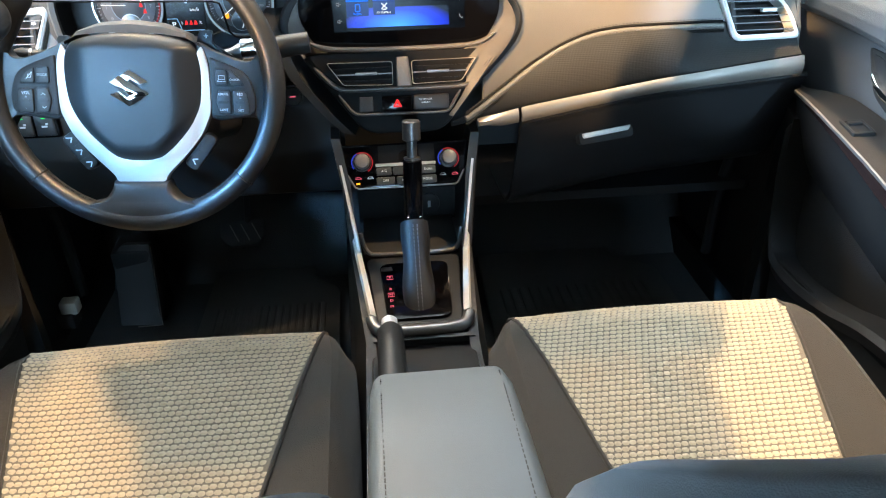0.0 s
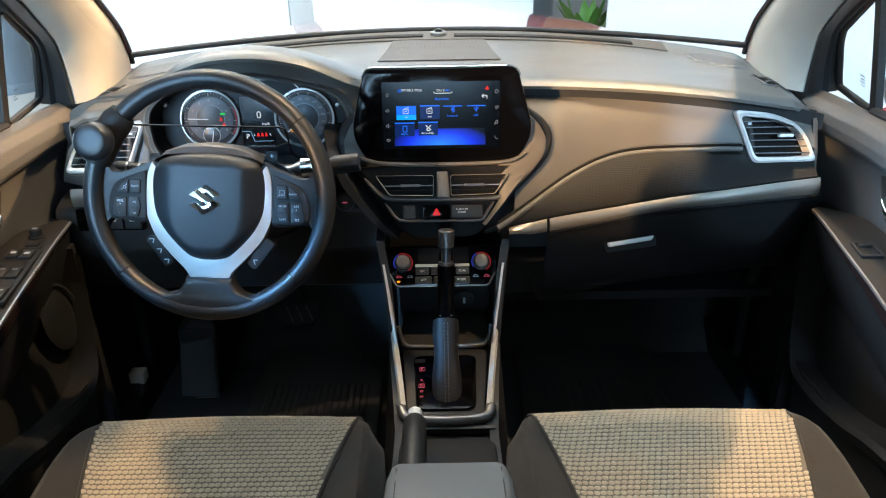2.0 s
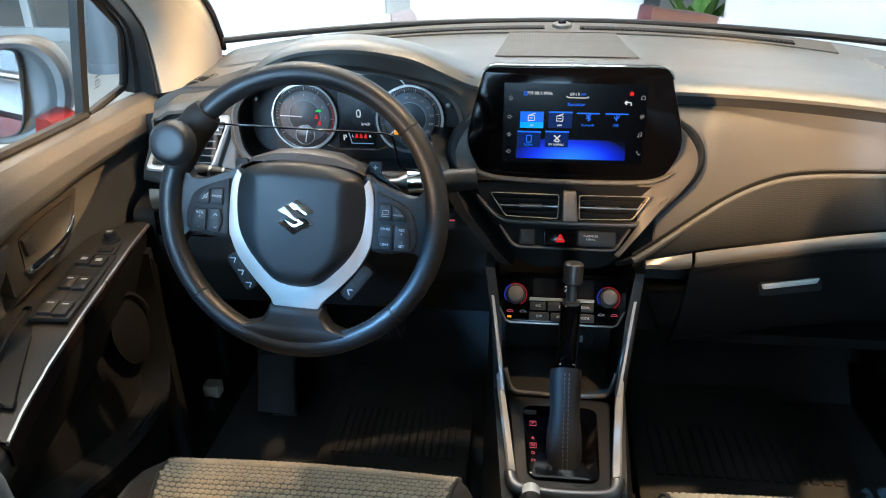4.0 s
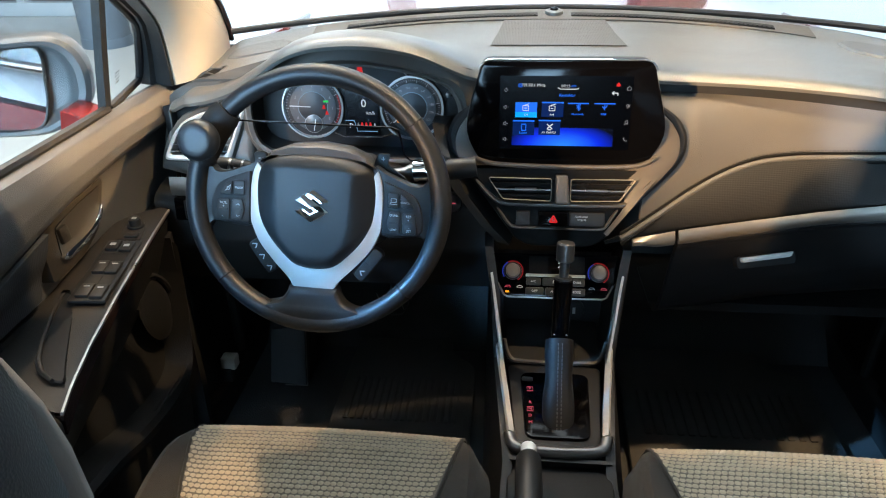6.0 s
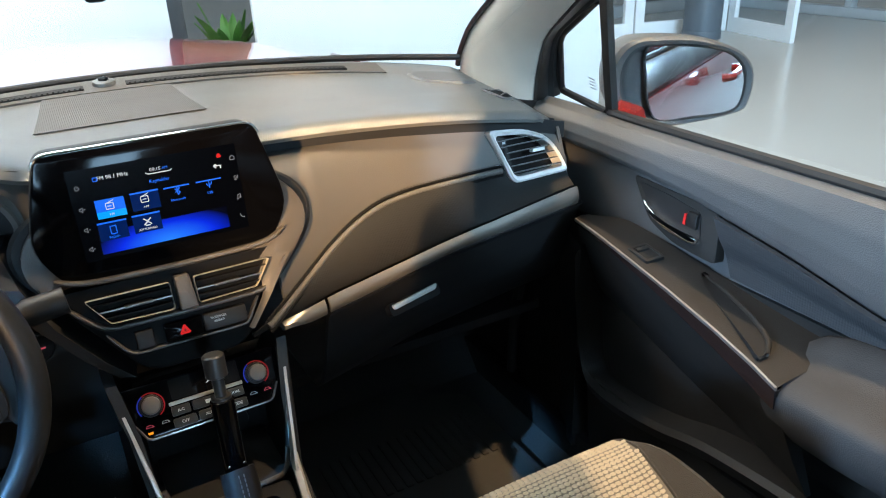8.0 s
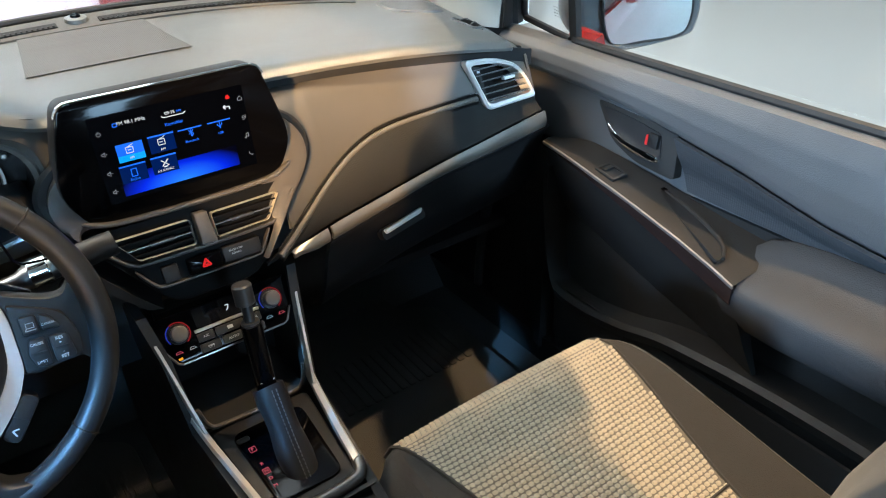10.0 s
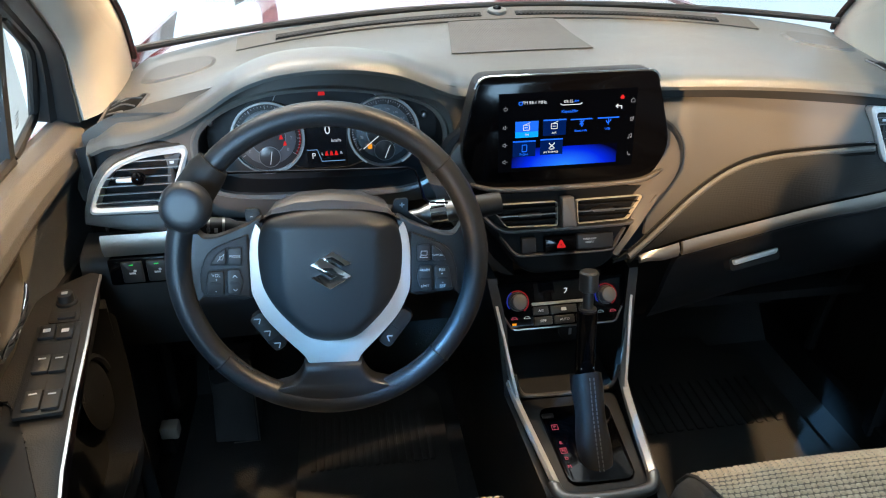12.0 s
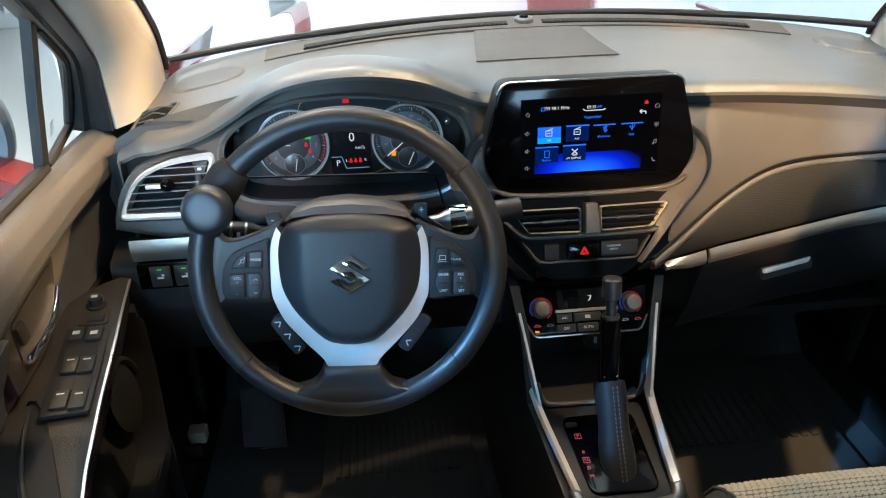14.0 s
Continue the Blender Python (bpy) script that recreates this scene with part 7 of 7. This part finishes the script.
    part("pocket_rim", loft([[(p.x - s * 0.008, p.y, p.z), (p.x, p.y, p.z + 0.010), (p.x + s * 0.06, p.y, p.z + 0.006), (p.x + s * 0.06, p.y, p.z - 0.03), (p.x, p.y, p.z - 0.022)] for p in rim]), LOWDOOR, d)
    part("pocket_wall", grid(lambda u, v: (s * (0.700 + 0.02 * v), 1.10 - 1.0 * u, 0.56 - 0.22 * v), 14, 4, 0.006), BLACK, d)
    part("front_edge", loft([[(s * x, y, z) for x, y in ((0.690, 1.13), (0.70, 1.16), (0.76, 1.30), (0.76, 1.13))] for z in (0.36, 0.55, 0.70, 0.82)]), LOWDOOR, d)
    # shallow speaker panel low at the front of the driver's trim
    def bulge(u, v):
        a, r = 2 * math.pi * u, 0.03 + 0.97 * v
        return (s * (0.716 - 0.008 * (1 - r * r) ** 0.6), 1.075 + 0.05 * r * math.cos(a) - 0.02 * r * math.sin(a), 0.70 + 0.07 * r * math.sin(a))

    if s < 0:
        part("speaker_panel", grid(bulge, 28, 8, 0.0, True), LOWDOOR, d, "dark oval speaker panel")
        part("panel_groove", tube([(s * 0.712, 1.075 + 0.056 * math.cos(a) - 0.02 * math.sin(a), 0.70 + 0.077 * math.sin(a)) for a in np.linspace(-0.9, 2.6, 22)], 0.005, 6), DEEP, d)
    # quarter window: black frame, divider, glass
    q = [Vector((s * 0.795, 1.335, 1.055)), Vector((s * 0.775, 1.178, 1.045)), Vector((s * 0.728, 1.165, 1.240)), Vector((s * 0.757, 1.297, 1.165))]
    part("divider_bar", loft([[(s * (x + dx), y + dy, z) for dx, dy in ((-0.006, -0.009), (0.008, -0.009), (0.008, 0.009), (-0.006, 0.009))] for x, y, z in ((0.780, 1.168, 1.03), (0.755, 1.160, 1.15), (0.720, 1.140, 1.28), (0.70, 1.13, 1.32))]), RUBBER, d, "black window divider bar")
    part("quarter_frame", tube([q[1], q[1].lerp(q[0], 0.5), q[0].lerp(q[1], 0.05), q[0].lerp(q[3], 0.1), q[3].lerp(q[0], 0.1), q[3].lerp(q[2], 0.1), q[2]], 0.007, 8), RUBBER, d)
    part("quarter_glass", grid(lambda u, v: tuple(q[0].lerp(q[1], u).lerp(q[3].lerp(q[2], u), v)), 2, 2, 0.003), GLASS, d).visible_shadow = False
    spot = q[0].lerp(q[1], 0.74).lerp(q[3].lerp(q[2], 0.74), 0.30)
    along, up = (q[1] - q[0]).normalized(), (q[2] - q[1]).normalized()
    part("sticker_print", join(*[tube([spot - along * (0.010 - 0.003 * (k % 2)) - up * 0.006 * k, spot + along * 0.010 - up * 0.006 * k], 0.0007, 5) for k in range(4)]), STEEL, d, "small grey printed lines on the glass")
    part("side_glass", grid(lambda u, v: (s * (0.778 - 0.17 * v), 1.13 - 1.25 * u, 1.06 + 0.44 * v), 2, 2, 0.003), GLASS, d).visible_shadow = False
    part("upper_frame", tube([(s * 0.715, 1.14, 1.275), (s * 0.675, 0.90, 1.40), (s * 0.60, 0.72, 1.475), (s * 0.595, 0.3, 1.50), (s * 0.60, -0.12, 1.50)], 0.022, 8), RUBBER, d)


door(1, "door_1")
door(-1, "door_2")


def door_mirror(s):
    m = thing("door_mirror", (s * 0.95, 1.22, 1.02), "black and red door mirror reflecting the red car side", "door mirror", "door mirrors")
    cy = 1.20
    pl = Plane((s * 0.985, cy, 1.072), (1, -0.42 * s, 0), (0, 0.0, 1))
    out = [(-0.152, 0.015), (-0.140, 0.055), (-0.112, 0.078), (-0.064, 0.083), (0.025, 0.076), (0.105, 0.050), (0.140, 0.010), (0.139, -0.048), (0.110, -0.075), (-0.037, -0.093), (-0.100, -0.076), (-0.143, -0.040)]
    out = [(p.x * s, p.y) for p in spline([(x, y, 0) for x, y in out], 5, True)]
    secs = []
    for k, h in ((0.74, -0.014), (0.80, -0.008), (0.86, 0.006), (0.93, 0.008), (0.985, 0.002), (1.0, -0.010), (1.0, -0.035), (0.95, -0.075), (0.8, -0.108), (0.45, -0.125)):
        secs.append([pl.at(s * 0.02 + (x - s * 0.02) * k, -0.004 + (y + 0.004) * k, h - 0.05 * max(0.0, -s * x - 0.07)) for x, y in out])
    part("housing", loft(secs), DOORSKIN, m, "dark grey mirror housing")
    gl = [(-0.074, 0.010), (-0.077, 0.050), (-0.062, 0.066), (0.027, 0.060), (0.086, 0.043), (0.113, 0.006), (0.111, -0.045), (0.088, -0.066), (0.02, -0.073), (-0.043, -0.078), (-0.066, -0.045)]
    gl = [(s * p.x, p.y) for p in spline([(x, y, 0) for x, y in gl], 4, True)]
    n = Vector((-0.492 * s, -0.87, 0.03)).normalized()
    flat = Plane(pl.at(0.01 * s, -0.008, 0.004), pl.u - n * pl.u.dot(n), pl.v - n * pl.v.dot(n))
    part("mirror_glass", slab(flat, [(x - 0.01 * s, y + 0.008) for x, y in gl], -0.002, 0.001), MIRROR, m, "mirror glass")
    part("glass_rim", tube([flat.at((x - 0.01 * s) * 1.015, (y + 0.008) * 1.015, 0.0) for x, y in gl], 0.003, 6, True), RUBBER, m)
    part("foot", loft([[(s * x, cy + dy, z) for dy, z in ((-0.030 + 0.2 * (x - 0.8), z1), (0.045, z1 + 0.004), (0.045, 0.985), (-0.036, 0.980))] for x, z1 in ((0.80, 1.012), (0.825, 1.022), (0.85, 1.032), (0.872, 1.036))]), RED, m, "red painted mirror foot")


door_mirror(1)
door_mirror(-1)


def inner_mirror():
    m = thing("interior_mirror", (0, 1.15, 1.36), "black interior mirror hanging at the windscreen", "mirror")
    part("tab", box((-0.030, 1.19, 1.298), (-0.006, 1.22, 1.345), 0.005), BLACK, m)
    part("case", box((-0.12, 1.17, 1.335), (0.10, 1.215, 1.40), 0.018, 3), BLACK, m)
    part("stem", tube([(-0.01, 1.20, 1.38), (-0.005, 1.22, 1.42), (0, 1.13, 1.40)], 0.008, 8), BLACK, m)


inner_mirror()


# ---- footwells ----
def footwells():
    f = thing("cabin_floor", (0, 0.7, 0.3), "black carpeted car floor with footwells", "car floor", kind="structure")
    part("carpet", grid(lambda u, v: (-0.76 + 1.52 * u, -1.9 + 3.6 * v, 0.315 + 0.0 * u + 0.20 * smooth(1.52, 1.70, -1.9 + 3.6 * v)), 20, 40, 0.01), CARPET, f)
    for s in (1, -1):
        part("side_lining", box((s * 0.735, 1.34, 0.3), (s * 0.765, 1.72, 0.95)) if s > 0 else box((-0.765, 1.34, 0.3), (-0.735, 1.72, 0.95)), DEEP, f)
        part("door_sill", box((min(s * 0.70, s * 0.83), -0.3, 0.27), (max(s * 0.70, s * 0.83), 1.74, 0.385)), DEEP, f)
        part("lower_closing", box((min(s * 0.775, s * 0.80), 1.05, 0.3), (max(s * 0.775, s * 0.80), 1.40, 0.98)), DEEP, f)
        part("cowl_side_trim", tube(spline([(s * 0.70, 1.30, 0.76), (s * 0.69, 1.33, 0.62), (s * 0.70, 1.36, 0.50), (s * 0.71, 1.38, 0.40)], 5), 0.012, 8), DEEP, f)
    part("dash_underside", box((0.10, 1.30, 0.60), (0.73, 1.70, 0.62)), DEEP, f)


footwells()


def floor_mat(x0, x1, name_label):
    m = thing("floor_mat", ((x0 + x1) / 2, 1.3, 0.325), name_label, "floor mat", "front floor mats")
    pl = Plane(((x0 + x1) / 2, 1.28, 0.328), (1, 0, 0), (0, 1, 0.0))
    w = (x1 - x0) / 2
    part("mat", slab(pl, rounded([(-w, -0.42), (w, -0.42), (w * 0.98, 0.16), (w * 0.6, 0.20), (w * 0.55, 0.34), (-w * 0.9, 0.36)], 0.03), -0.008, 0.006, 0.004), MATCLOTH, m)
    for k in range(16):
        x = -w * 0.75 + k * 1.5 * w / 15
        part("rib", slab(pl, rounded(rect(w * 0.07, 0.15, x, 0.02), 0.004), 0.005, 0.010, 0.002), MATCLOTH, m)


floor_mat(-0.47, -0.15, "black ribbed driver's floor mat in the footwell")
floor_mat(0.17, 0.62, "black ribbed passenger floor mat in the footwell")


def pedals():
    r = thing("foot_rest", (-0.58, 1.36, 0.33), "black rubber-faced foot rest beside the pedals", "foot rest")
    pl = Plane((-0.585, 1.362, 0.42), (1, -0.05, 0), (0.05, 0.24, 0.97))
    part("plate", slab(pl, rounded([(-0.046, -0.090), (0.042, -0.092), (0.040, 0.094), (-0.020, 0.094), (-0.040, 0.070)], 0.004), -0.02, 0.004, 0.002), ARMELBOW, r)
    part("edge_trim", tube([pl.at(x, y, 0.003) for x, y in ((0.042, 0.09), (0.044, -0.092), (-0.01, -0.094))], 0.0016, 6), STEEL, r)
    part("base", box((-0.63, 1.37, 0.31), (-0.545, 1.46, 0.50), 0.01), DEEP, r)
    b = thing("brake_pedal", (-0.385, 1.57, 0.42), "wide black rubber brake pedal", "pedal")
    pl = Plane((-0.385, 1.575, 0.418), (1, 0.1, 0), (0, 0.75, 0.66))
    pad = part("pad", slab(pl, rounded([(-0.052, 0.030), (0.050, 0.032), (0.052, -0.005), (0.036, -0.032), (-0.036, -0.032), (-0.054, -0.008)], 0.008), -0.01, 0.008, 0.003), ARMELBOW, b)
    for k in range(3):
        part("groove", join(line(pl, [(-0.03 + 0.026 * k, 0.022), (-0.012 + 0.026 * k, -0.022)], 0.003, 0.007, 0.0088)), STEEL, pad)
    part("arm", tube([pl.at(0.01, 0.0, -0.01), (-0.37, 1.66, 0.56), (-0.37, 1.69, 0.68)], 0.009, 8), DEEP, b)
    a = thing("accelerator_pedal", (-0.225, 1.61, 0.38), "narrow black accelerator pedal", "pedal")
    pl = Plane((-0.226, 1.612, 0.372), (1, 0, 0), (0, 0.5, 0.85))
    part("pad", slab(pl, rounded(rect(0.044, 0.09), 0.008), -0.008, 0.006, 0.003), ARMELBOW, a)
    part("arm", tube([pl.at(0, 0.03, -0.01), (-0.22, 1.69, 0.50)], 0.008, 8), DEEP, a)
    k = thing("bonnet_release", (-0.66, 1.28, 0.42), "small grey lever on the side lining", "lever")
    part("lever", box((-0.715, 1.27, 0.416), (-0.680, 1.30, 0.446), 0.005), VENTEDGE, k)
    part("bracket", box((-0.735, 1.265, 0.385), (-0.69, 1.305, 0.420), 0.004), DEEP, k)


pedals()
